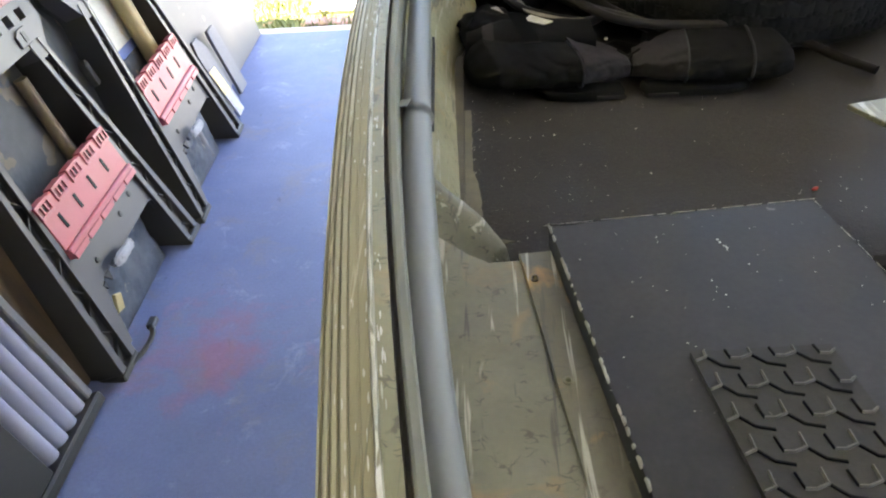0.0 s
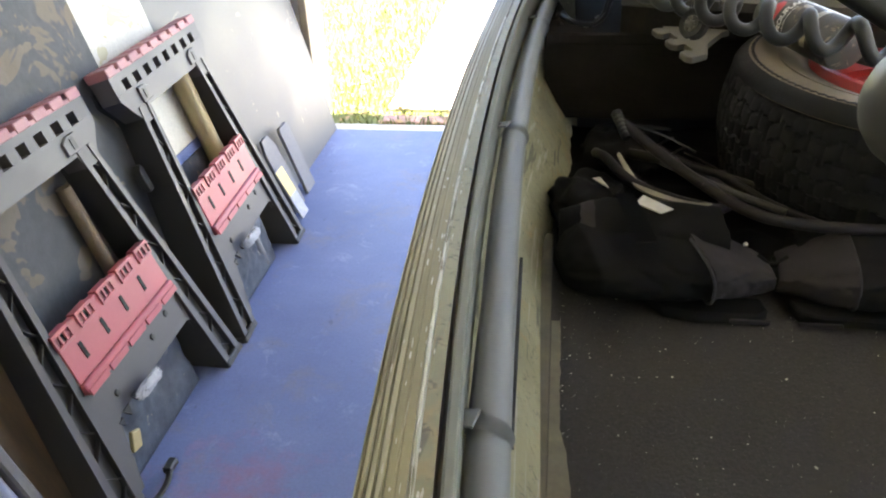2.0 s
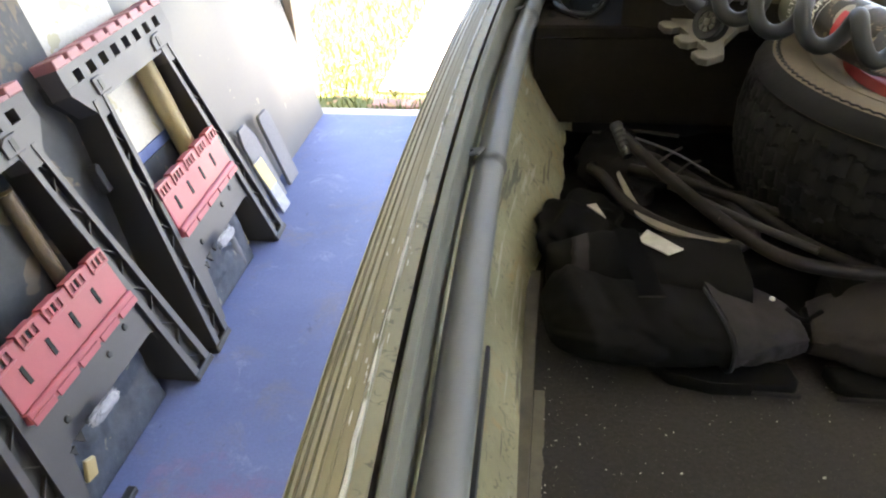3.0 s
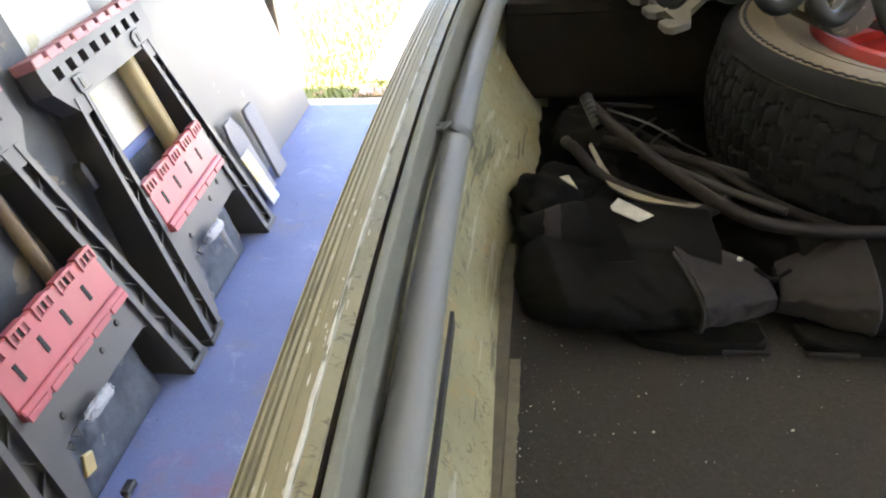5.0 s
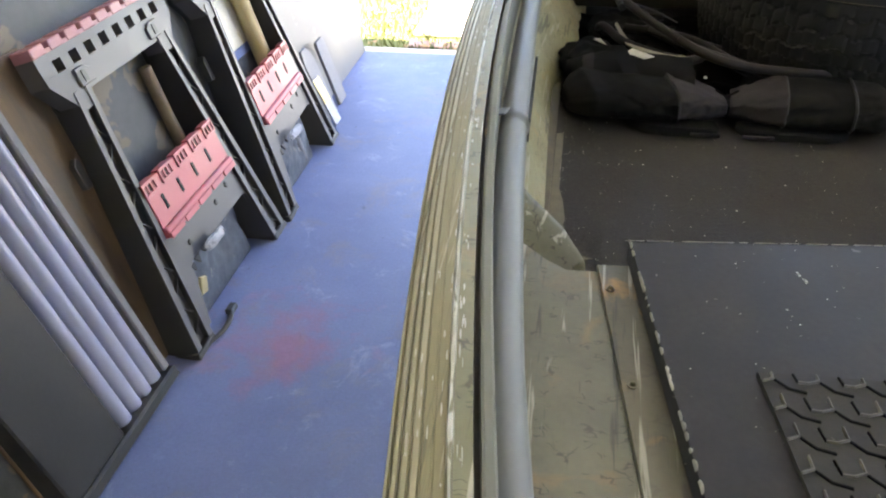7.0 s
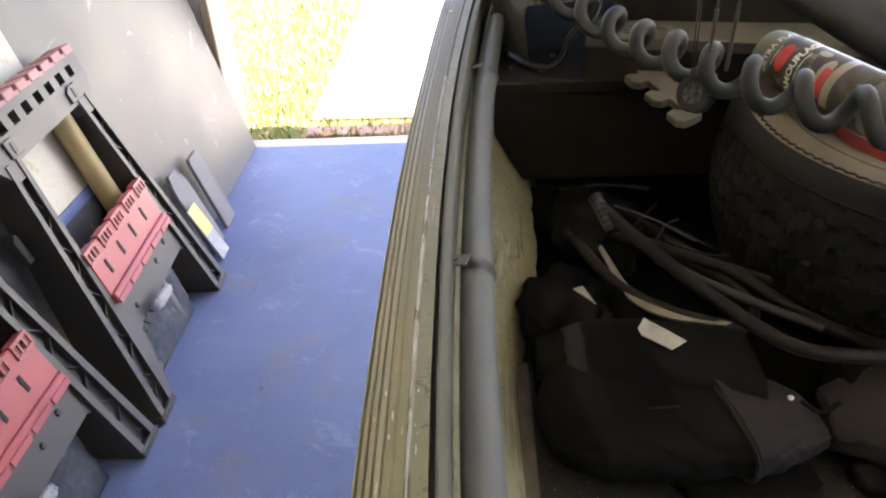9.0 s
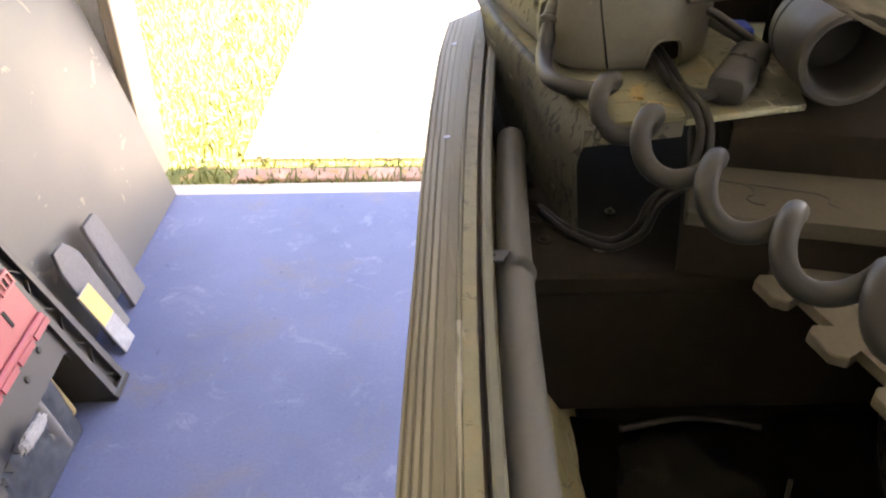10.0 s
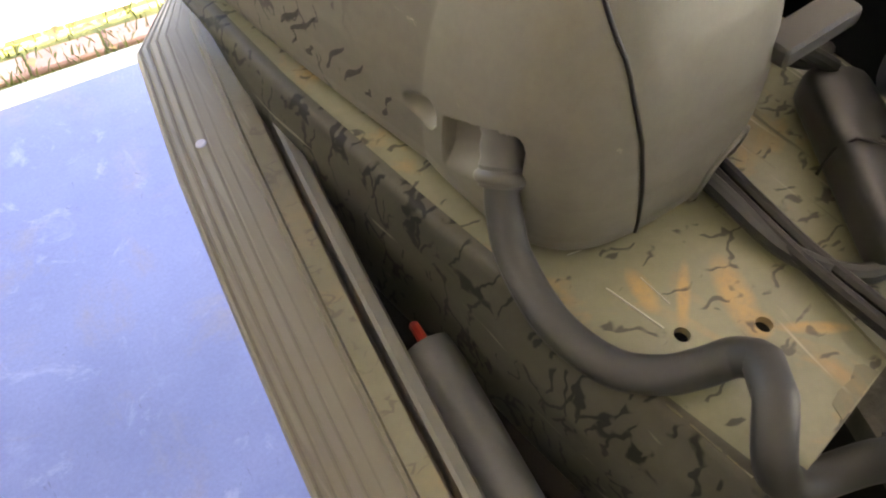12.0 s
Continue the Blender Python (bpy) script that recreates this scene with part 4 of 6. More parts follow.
# bow cap that closes the rail
cap = prism([(0.213, 2.325), (0.222, 2.342), (0.232, 2.358), (0.245, 2.376), (0.262, 2.40), (1.36, 2.40), (1.40, 2.345), (1.41, 2.325)], 1.012, 1.0485, 0.002)
part("bow_cap", cap, M_rail, boat)
# pale discs stand for the bright floor showing through holes in the rail
part("rivet", lathe([(0.0032, 0), (0.0028, 0.0006), (0, 0.0008)], 10, pose(0.146, 1.909, 1.0205 + sheer(1.909), 0, -10, 0)), M_tube, rail, "pale disc painted as bright floor seen through a rivet hole")
part("rivet", lathe([(0.0032, 0), (0.0028, 0.0006), (0, 0.0008)], 10, pose(0.162, 2.146, 1.0200 + sheer(2.146), 0, -10, 0)), M_tube, rail, "pale disc painted as bright floor seen through a rivet hole")

# hull sides: outer and inner skins
FLOOR_Z, FLOOR_X = 0.791, 0.225


def inner(y, s):
    """Inner hull skin from under the rail (s = 0) to the floor (s = 1)."""
    x0, x1 = gx(y) + 0.048, FLOOR_X + 0.010 * math.sin(y * 3.0) * (1 if y < 1.7 else 0.5)
    k = max(0.0, min(1.0, (y - 1.36) / 0.26))
    x1 += 0.046 * k * k * (3 - 2 * k)
    x1 = max(x1, x0 + 0.012)
    w = 0.0025 * noise.noise(Vector((y * 9, s * 3, 0)))
    return (x0 + (x1 - x0) * (s ** 1.4) + w * math.sin(s * 3.14), y, 0.968 + sheer(y) + (FLOOR_Z - 0.968 - sheer(y)) * s)


rows = [[inner(y, s / 6) for s in range(7)] for y in YS]
part("inner_side", ribbon(rows), M_hull, boat, "scuffed olive inner hull side")
part("inner_side", ribbon([[(2 * KEEL - p[0], p[1], p[2]) for p in r] for r in rows]), M_hull, boat)
for mir in (0, 1):
    rows = []
    for y in YS:
        r = [(gx(y) + 0.004 - flare(y) + corner(y), y, 0.985 + sheer(y)), (gx(y) + 0.016 - flare(y) + corner(y), y, 0.90), (gx(y) + 0.05, y, 0.70), (gx(y) + 0.09, y, 0.56), (gx(y) + 0.20, y, 0.50), (KEEL, y, 0.46)]
        rows.append([(2 * KEEL - p[0], p[1], p[2]) for p in r] if mir else r)
    part("outer_side", ribbon(rows), M_hull, boat)
part("transom", prism([(0.55, 0.46), (1.05, 0.46), (1.13, 1.0), (0.47, 1.0)], -1.62, -1.60, axis="y"), M_hull, boat)
part("bow_plate", prism([(0.30, 0.55), (1.30, 0.55), (1.36, 1.015), (0.24, 1.015)], 2.335, 2.35, axis="y"), M_hull, boat)

# floor liner
b = prism([(0.215, -1.5), (1.385, -1.5), (1.385, 2.3), (0.215, 2.3)], FLOOR_Z - 0.02, FLOOR_Z)
part("floor_liner", b, M_carpet, boat, "dark dusty floor liner with crumbs")
part("floor_trim", prism([(0.2150, 0.86), (0.2300, 0.86), (0.2290, 1.30), (0.2300, 1.42), (0.2150, 1.42)], FLOOR_Z, FLOOR_Z + 0.006, 0.0015), M_tape, boat, "worn brown strip where the side meets the floor")
# tape edge of the liner
far = []
for i in range(61):
    y = 0.865 + 0.36 * i / 60
    w = 0.0105 + 0.010 * max(0.0, math.sin((y - 0.865) * 17.0)) ** 0.7 * (1.0 if y < 1.06 else 0.55)
    far.append((0.2300 + w + 0.0022 * noise.noise(Vector((y * 70, 3, 0))), y))
part("tape_strip", prism([(0.2300, 1.225), (0.2300, 0.865)] + far, FLOOR_Z, FLOOR_Z + 0.0012), M_tape_pale, boat, "peeling tan strip along the liner edge")
random.seed(23)
far = [(0.233 + 0.060 * math.sin(i / 12 * 3.14) ** 2 * (0.6 + 0.5 * random.random()), 0.862 + 0.05 * i / 12 + 0.004 * random.random()) for i in range(13)]
part("dust_smear", prism([(0.2305, 0.914), (0.2305, 0.860)] + far, FLOOR_Z, FLOOR_Z + 0.0008), M_tape, boat, "tan dust smeared on the liner")
# slot where the side panel meets the wall
b = prism([(0.2015, 0.87), (0.2045, 0.87), (0.2000, 1.088), (0.1970, 1.088)], 0.950, 0.963)
part("seam_strip", b, M_stitch, boat, "thin dark seam strip")

# conduit pipe with clamps along the inner gunwale
pipe = thing("conduit_pipe", (0.18, 1.0, 0.96), "grey painted conduit pipe clipped inside the gunwale", "pipe")
PIPE_Z, PIPE_R = 0.974, 0.0142


def px(y):
    return gx(y) + 0.061 + 0.0125 * min(1.0, max(0.0, (y - 0.5) / 0.5))


def pz(y):
    return PIPE_Z + sheer(y) * 0.95


pts = [(px(y), y, pz(y)) for y in [-1.4 + i * 0.05 for i in range(70)] if y < 1.98] + [(px(1.998), 1.998, pz(1.998))]
b = sweep(pts, PIPE_R, 20, caps=False)
sweep([(px(1.998), 1.998, pz(1.998)), (px(1.87), 1.87, pz(1.87))], PIPE_R - 0.002, 20, b, caps=False)
part("pipe", b, M_pipe, pipe)
for y in (0.358, 0.853, 1.327, 1.768):
    d = math.atan2(px(y + 0.02) - px(y - 0.02), 0.04)
    m = pose(px(y), y, pz(y), 0, 0, -math.degrees(d) - 16)
    rows = []
    for yy in (-0.0065, 0.0065):
        arcs = [((PIPE_R + 0.0014) * math.cos(q), yy, (PIPE_R + 0.0014) * math.sin(q)) for q in [math.pi * (1.0 - k / 12 * 1.25) for k in range(13)]]
        rows.append([m @ Vector(p) for p in arcs])
    b = ribbon(rows)
    bmesh.ops.solidify(b, geom=b.faces[:], thickness=0.0016)
    cl = part("clamp", b, M_pipe, pipe)
    tab = [(-0.0165, 0.0), (-0.0150, 0.0055), (-0.0115, 0.0075), (0.002, 0.0085), (0.002, -0.0085), (-0.0115, -0.0075), (-0.0150, -0.0055)]
    lug = prism(tab, 0.0, 0.0022, 0.0005)
    lug.transform(m @ pose(-0.0090, 0.0, 0.0150, 0, -14, 0))
    part("lug", lug, M_pipe, cl)
    sc = lathe([(0, 0.001), (0.0028, 0.001), (0.002, 0.0015), (0, 0.0016)], 10, m @ pose(-0.0185, 0.0, 0.0140, 0, -14, 0))
    part("screw", sc, M_stitch, cl)
part("red_wire", sweep(smooth_path([(px(1.96), 1.96, pz(1.96) + 0.002), (px(2.0), 2.004, pz(1.96) + 0.003), (px(2.01) + 0.001, 2.016, pz(1.96) - 0.002)], 5), 0.003, 8), M_red_wire, pipe)

# side bench, its trim strip and the hull rib in front of it
b = prism([(0.165, -1.3), (0.165, 0.70), (0.200, 0.792), (0.211, 0.774), (0.232, 0.752), (0.253, 0.737), (0.307, 0.742), (0.330, 0.746), (0.42, 0.10), (0.50, -1.3)], 0.868, 0.884, 0.002)
bench = part("side_bench", b, M_bench, boat, "scuffed pale olive side bench")
part("bench_front", slab(0.235, 1.36, 0.735, 0.750, FLOOR_Z, 0.868), M_black_ledge, boat)
b = prism([(0.281, 0.747), (0.318, 0.750), (0.410, 0.04), (0.362, 0.04)], 0.884, 0.888, 0.001)
strip = part("trim_strip", b, M_strip, boat, "rusty olive angle strip screwed down")
for x, y in ((0.293, 0.709), (0.308, 0.589), (0.326, 0.40)):
    bolt(x, y, 0.888, 0.0023, strip, M_bench)
RIB = smooth_path([(0.184, 0.892, 0.902), (0.2115, 0.864, 0.8885), (0.245, 0.848, 0.864), (0.268, 0.836, 0.838), (0.2755, 0.829, 0.8245), (0.279, 0.822, 0.793)], 6)
ACROSS = ((0.001, 0.002, -0.006), (0, 0, 0), (-0.006, -0.007, 0.003), (-0.013, -0.015, 0.002), (-0.018, -0.022, -0.005), (-0.030, -0.045, -0.018), (-0.050, -0.090, -0.030))
rows = []
for i, p in enumerate(RIB):
    w = 0.0014 * noise.noise(Vector((i * 0.35, 2, 0)))
    rows.append([(p.x + 0.003, p.y + 0.006, FLOOR_Z)] + [(p.x + dx + w, p.y + dy - w, p.z + dz + 0.5 * w) for dx, dy, dz in ACROSS])
b = ribbon(rows)
part("hull_rib", b, M_rib, boat, "rounded pressed hull rib", sharp=1.2)

# black lid on the bench
lid = thing("hatch_lid", (0.44, 0.5, 0.886), "black painted wooden lid with chipped edges on the bench", "hatch lid")
LID = [(0.309, 0.757), (0.553, 0.783), (0.597, 0.520), (0.66, 0.02), (0.401, 0.02)]
b = prism(LID, 0.8885, 0.911, 0.0022, seg=2)
part("board", b, M_lid, lid)
b = bmesh.new()
random.seed(11)
EDGES = ((Vector((0.309, 0.757, 0)), Vector((0.401, 0.02, 0)), Vector((0.99, 0.13, 0)), 110, 0.0010), (Vector((0.309, 0.757, 0)), Vector((0.553, 0.783, 0)), Vector((0.1, -0.99, 0)), 80, 0.0007),
         (Vector((0.553, 0.783, 0)), Vector((0.597, 0.520, 0)), Vector((-0.985, -0.17, 0)), 40, 0.0010))
for a0, a1, inn, count, wide in EDGES:
    d = (a1 - a0).normalized()
    for i in range(count):
        k = random.random() ** 1.5
        p = a0.lerp(a1, k) + inn * 0.0004
        L, W = random.uniform(0.0010, 0.0055), wide * random.uniform(0.4, 1.5)
        top = [p - d * L, p - d * L * 0.3 + inn * W, p + d * L * 0.4 + inn * W * 0.7, p + d * L]
        hi = [b.verts.new(q + Vector((0, 0, 0.9116))) for q in top]
        lo = [b.verts.new(q - inn * 0.0012 + Vector((0, 0, 0.9098))) for q in (top[0], top[3])]
        b.faces.new(hi)
        b.faces.new((hi[0], hi[3], lo[1], lo[0]))
tagged(part("paint_chip", b, M_crumb, lid, "pale chipped paint along the edges"), kind="stuff")
b = bmesh.new()
for i in range(110):
    x, y = random.uniform(0.33, 0.60), random.uniform(0.36, 0.78)
    r = random.uniform(0.00025, 0.0007)
    blob(pose(x, y, 0.9112) @ Matrix.Diagonal((r * 1.5, r, r * 0.5, 1)), 6, 4, bm=b)
for dx, dy, r in ((0, 0, 0.0012), (0.002, -0.005, 0.0009), (0.004, -0.008, 0.0013), (-0.001, 0.004, 0.0011), (0.003, -0.011, 0.0008), (0.0035, -0.006, 0.0007), (-0.02, -0.05, 0.0008), (-0.018, -0.058, 0.0006)):
    blob(pose(0.452 + dx, 0.722 + dy, 0.9112) @ Matrix.Diagonal((r, r * 1.3, r * 0.4, 1)), 8, 4, bm=b)
tagged(part("paint_fleck", b, M_crumb, lid, "pale flecks and droppings"), kind="stuff")

# rubber tread mat on the lid
mat = thing("rubber_mat", (0.44, 0.5, 0.911), "black rubber mat with raised hexagon tread on the lid", "rubber mat")
MO, MU, MV = Vector((0.394, 0.589, 0)), Vector((0.999, 0.04, 0)).normalized(), Vector((0.12, -0.993, 0)).normalized()


def on_mat(u, v, z=0.0):
    p = MO + MU * u + MV * v
    return (p.x, p.y, 0.9115 + z)


W_M, L_M = 0.100, 0.30
b = ribbon([[on_mat(0, 0, z), on_mat(W_M, 0, z), on_mat(W_M, L_M, z), on_mat(0, L_M, z)] for z in (0, 0.004)], closed=True)
part("sheet", b, M_mat, mat)


def tread_bar(u0, v0, u1, v1, w, bm, z1=0.0062):
    d = Vector((u1 - u0, v1 - v0)).normalized()
    n, e3 = Vector((-d.y, d.x)) * w, d * w * 0.6
    rows = []
    for z, k in ((0.0035, 1.0), (z1 - 0.0006, 0.9), (z1, 0.5)):
        rows.append([on_mat(u0 - e3.x + n.x * k, v0 - e3.y + n.y * k, z), on_mat(u1 + e3.x + n.x * k, v1 + e3.y + n.y * k, z), on_mat(u1 + e3.x - n.x * k, v1 + e3.y - n.y * k, z), on_mat(u0 - e3.x - n.x * k, v0 - e3.y - n.y * k, z)])
    ribbon(rows, bm, True)


def kept(u0, v0, u1, v1):
    """The stretch of a tread line that lies on the mat."""
    if max(u0, u1) < 0.001 or min(u0, u1) > W_M - 0.001 or max(v0, v1) < 0.001:
        return None
    f = [(max(0.001, min(W_M - 0.001, u)), max(0.001, v)) for u, v in ((u0, v0), (u1, v1))]
    return (*f[0], *f[1])


# pale raised ridges; the black bars paint the shadows of the tread steps
for r in range(10):
    for c in range(-1, 4):
        u, v = 0.0250 + c * 0.0314, 0.0085 + r * 0.0270
        for name, m, w, top, run in (("tread_ridge", M_tread, 0.00085, 0.0062, ((0.0005, 0.0005), (0.0065, 0.0010), (0.0150, -0.0022), (0.0155, -0.0125))),
                                     ("tread_side_shadow", M_void, 0.00075, 0.0056, ((-0.0008, -0.0105), (0.0, 0.0))),
                                     ("tread_step_shadow", M_void, 0.00125, 0.0052, ((0.0165, -0.0008), (0.0230, 0.0068), (0.0335, 0.0100)))):
            b = bmesh.new()
            for (a0, b0), (a1, b1) in zip(run, run[1:]):
                q = kept(u + a0, v + b0, u + a1, v + b1)
                if q and (q[0] - q[2]) ** 2 + (q[1] - q[3]) ** 2 > 1e-6:
                    tread_bar(*q, w, b, top)
            if b.verts:
                part(name, b, m, mat, "" if m is M_tread else "black bar painted as the shadow of a tread step")
            else:
                b.free()

# trailer that carries the hull
trailer = thing("boat_trailer", (KEEL, 0.3, 0), "plain grey steel boat trailer under the hull", "trailer")
for s in (-1, 1):
    part("frame_rail", slab(KEEL + s * 0.30 - 0.03, KEEL + s * 0.30 + 0.03, -1.5, 2.2, 0.30, 0.38, 0.004), M_pipe, trailer)
    part("bunk", slab(KEEL + s * 0.30 - 0.04, KEEL + s * 0.30 + 0.04, -1.4, 1.9, 0.38, 0.508, 0.006), M_black_ledge, trailer)
    tire = part("wheel", lathe([(0.10, -0.07), (0.20, -0.075), (0.235, -0.05), (0.24, 0), (0.235, 0.05), (0.20, 0.075), (0.10, 0.07)], 32, pose(KEEL + s * 0.55, -0.3, 0.24, 0, 90, 0)), M_rubber, trailer)
    part("disc", lathe([(0, -0.03), (0.105, -0.06), (0.105, 0.06), (0, 0.03)], 24, pose(KEEL + s * 0.55, -0.3, 0.24, 0, 90, 0)), M_pipe, tire)
part("axle", sweep([(KEEL - 0.52, -0.3, 0.24), (KEEL + 0.52, -0.3, 0.24)], 0.025, 12), M_pipe, trailer)
part("axle_block", slab(KEEL - 0.34, KEEL + 0.34, -0.34, -0.26, 0.255, 0.302), M_pipe, trailer)
part("cross_bar", slab(KEEL - 0.272, KEEL + 0.272, 2.10, 2.16, 0.31, 0.37, 0.003), M_pipe, trailer)
part("stand_leg", slab(KEEL - 0.025, KEEL + 0.025, 2.105, 2.155, 0.0, 0.312, 0.003), M_pipe, trailer)

# crumbs on the floor liner
b = bmesh.new()
random.seed(21)
for i in range(430):
    x = 0.24 + 0.5 * random.random() ** (2.6 if i % 3 else 1.0)
    y = random.uniform(0.77, 1.30)
    r = random.choice((0.0002, 0.0003, 0.0003, 0.0004, 0.0005, 0.0007, 0.0012 if i % 12 == 0 else 0.0004))
    blob(pose(x, y, FLOOR_Z + r * 0.4, 0, 0, random.uniform(0, 180)) @ Matrix.Diagonal((r * random.uniform(1, 2), r, r * 0.7, 1)), 6, 4, bm=b)
single("floor_crumbs", b, M_crumb, "pale crumbs and grit scattered on the liner", "crumbs", kind="stuff")
b = blob(pose(0.655, 0.975, FLOOR_Z + 0.002, 0, 0, 30) @ Matrix.Diagonal((0.006, 0.0025, 0.002, 1)), 8, 5)
single("red_scrap", b, M_red_wire, "tiny red plastic scrap on the liner", "scrap")
b = blob(pose(0.64, 0.86, FLOOR_Z + 0.002, 0, 0, 120) @ Matrix.Diagonal((0.008, 0.0025, 0.002, 1)), 8, 5)
single("brown_scrap", b, M_brown_scrap, "small brown twig scrap on the liner", "scrap")
b = prism([(0.625, 0.905), (0.80, 0.945), (0.80, 0.70), (0.70, 0.745)], 0.936, 0.942, 0.001)
tan_plate = single("tan_plate", b, M_bench, "flat tan painted plate standing over the floor", "plate")
b = slab(0.70, 0.76, 0.76, 0.86, FLOOR_Z, 0.936, 0.002)
tagged(part("plate_support", b, M_black_ledge), "black block that carries the tan plate", "support block")

M_spool_hub = surf("spool_hub_plastic", (0.045, 0.041, 0.034), (0.065, 0.060, 0.050), 30, 0.5)

# ---- things in the boat ----


def loft(sections, seg=28, bm=None, lean=0.0):
    """Closed skin through sections of (x, y, z, half-depth, half-height, squareness), each across x, slanted by lean."""
    rows = []
    for x, y, z, a, b, p in sections:
        q = 2.0 / p
        row = []
        for k in range(seg):
            t = 2 * math.pi * k / seg
            c, s = math.cos(t), math.sin(t)
            w = 1 + 0.06 * noise.noise(Vector((x * 20, k * 14 / seg, z * 9))) + 0.03 * noise.noise(Vector((x * 70, k * 34 / seg, 4))) - 0.06 * max(0.0, 1 - 5 * abs(noise.noise(Vector((x * 24 + k * 6 / seg, k * 10 / seg, 7)))))
            row.append((x - 0.25 * math.copysign(abs(c) ** q, c) * a * lean + 0.002 * noise.noise(Vector((x * 40, k * 0.9, 2))), y + math.copysign(abs(c) ** q, c) * a * w, z + math.copysign(abs(s) ** q, s) * b * w))
        rows.append(row)
    return ribbon(rows, bm, True)


def pad_sections(x0, x1, y, n, mirror, f0=0.0, f1=1.0, grow=0.0):
    """A padded panel, full at one end and pinched at the other."""
    out = []
    for i in range(n + 1):
        s = f0 + (f1 - f0) * i / n
        u = 1 - s if mirror else s
        full = min(1.0, (u + 0.03) / 0.16) ** 0.5 * (1.0 if u < 0.62 else 1.0 - 0.60 * ((u - 0.62) / 0.38) ** 1.3)
        a, b = 0.068 * full + grow, 0.026 * full ** 0.8 + grow
        out.append((x0 + (x1 - x0) * s, y + 0.016 + 0.008 * u, FLOOR_Z + 0.012 + b, a, b, 2.8))
    return out


vest = thing("life_vest", (0.48, 1.3, FLOOR_Z), "folded black life vest with grey panels on the boat floor", "life vest")
for x0, x1, mir in ((0.238, 0.482, False), (0.490, 0.735, True)):
    pad = part("padded_panel", loft(pad_sections(x0, x1, 1.288, 72, mir), 56, None, 1.0 if not mir else -0.6), M_fabric, vest, sharp=1.3)
    f0, f1 = (0.64, 0.985) if not mir else (0.015, 0.33)
    part("grey_panel", loft(pad_sections(x0, x1, 1.288, 36, mir, f0, f1, 0.0028), 56, None, 1.0 if not mir else -0.6), M_fabric_grey, pad, "grey nylon panel", sharp=1.3)
    for s0 in ((0.635,) if not mir else (0.335, 0.72)):
        sx, sy, sz, sa, sb, sp4 = pad_sections(x0, x1, 1.288, 1, mir, s0, s0)[0]
        ring = [(sx - (0.25 if not mir else -0.15) * math.copysign(abs(math.cos(q)) ** 0.71, math.cos(q)) * sa, sy + math.copysign(abs(math.cos(q)) ** 0.71, math.cos(q)) * (sa + 0.0012), sz + math.copysign(abs(math.sin(q)) ** 0.71, math.sin(q)) * (sb + 0.0012)) for q in [2 * math.pi * k / 36 for k in range(37)]]
        part("seam", sweep(ring, 0.0022, 6, caps=False), M_stitch, pad, "black bound seam")
    xa, xb = (0.335, 0.474) if not mir else (0.50, 0.66)
    flap = [(xa, 1.272), (xa + 0.02, 1.243), (xa + 0.06, 1.236), (xb - 0.012, 1.236), (xb, 1.246), (xb - 0.004, 1.272)] if not mir else [(xa, 1.272), (xa + 0.006, 1.246), (xa + 0.03, 1.238), (xb - 0.03, 1.236), (xb, 1.25), (xb, 1.272)]
    part("flap", prism(flap, FLOOR_Z + 0.001, FLOOR_Z + 0.016, 0.003), M_fabric, pad)
    xa, xb = (0.430, 0.474) if not mir else (0.505, 0.552)
    part("flap_edge", slab(xa, xb, 1.2335, 1.2365, FLOOR_Z + 0.004, FLOOR_Z + 0.010, 0.001), M_fabric_grey, pad, "pale piped edge")
b = ribbon([[(0.304, 1.384, 0.880), (0.328, 1.386, 0.880)], [(0.306, 1.372, 0.8795), (0.330, 1.374, 0.8795)], [(0.312, 1.335, 0.8785), (0.336, 1.336, 0.8785)], [(0.320, 1.296, 0.8755), (0.344, 1.298, 0.8755)], [(0.323, 1.274, 0.872), (0.348, 1.276, 0.872)]])
bmesh.ops.solidify(b, geom=b.faces[:], thickness=0.002)
part("strap", b, M_fabric, vest, "flat black webbing strap")
part("strap_stitch", sweep([(0.323, 1.2745, 0.8735), (0.348, 1.2765, 0.8735)], 0.0008, 6), M_fabric_grey, vest)
part("joining_cord", sweep(smooth_path([(0.470, 1.315, 0.838), (0.486, 1.305, 0.832), (0.504, 1.313, 0.838)], 6), 0.003, 8), M_fabric, vest)
part("collar", loft([(0.236 + i * 0.02, 1.385 - i * 0.003, 0.832, 0.055 * min(1, 0.4 + i * 0.2), 0.034 * min(1, 0.5 + i * 0.15), 2.6) for i in range(11)]), M_fabric, vest, sharp=1.3)
part("collar_band", loft([(0.262 + i * 0.006, 1.3815 - i * 0.001, 0.832, 0.0563 * min(1, 0.66 + i * 0.06), 0.0352 * min(1, 0.7 + i * 0.045), 2.6) for i in range(4)]), M_fabric_grey, vest, "grey band round the collar", sharp=1.3)
part("collar", loft([(0.52 + i * 0.02, 1.352, 0.822, 0.03, 0.024, 2.6) for i in range(11)]), M_fabric, vest, sharp=1.3)
part("pin", blob(pose(0.447, 1.291, 0.867) @ Matrix.Diagonal((0.0028, 0.0028, 0.002, 1)), 8, 6), M_crumb, vest, "pale pin head")
for pts, lab in (([(0.330, 1.379), (0.342, 1.401), (0.3755, 1.365), (0.359, 1.353)], "torn paper tag on the dark vest"), ([(0.2795, 1.4615), (0.3000, 1.434), (0.290, 1.466)], "small torn white scrap among the hoses")):
    z = 0.869 if "tag" in lab else 0.862
    single("paper_scrap", prism(pts, z, z + 0.0012), M_paper, lab, "paper scrap", "paper scraps in the boat")

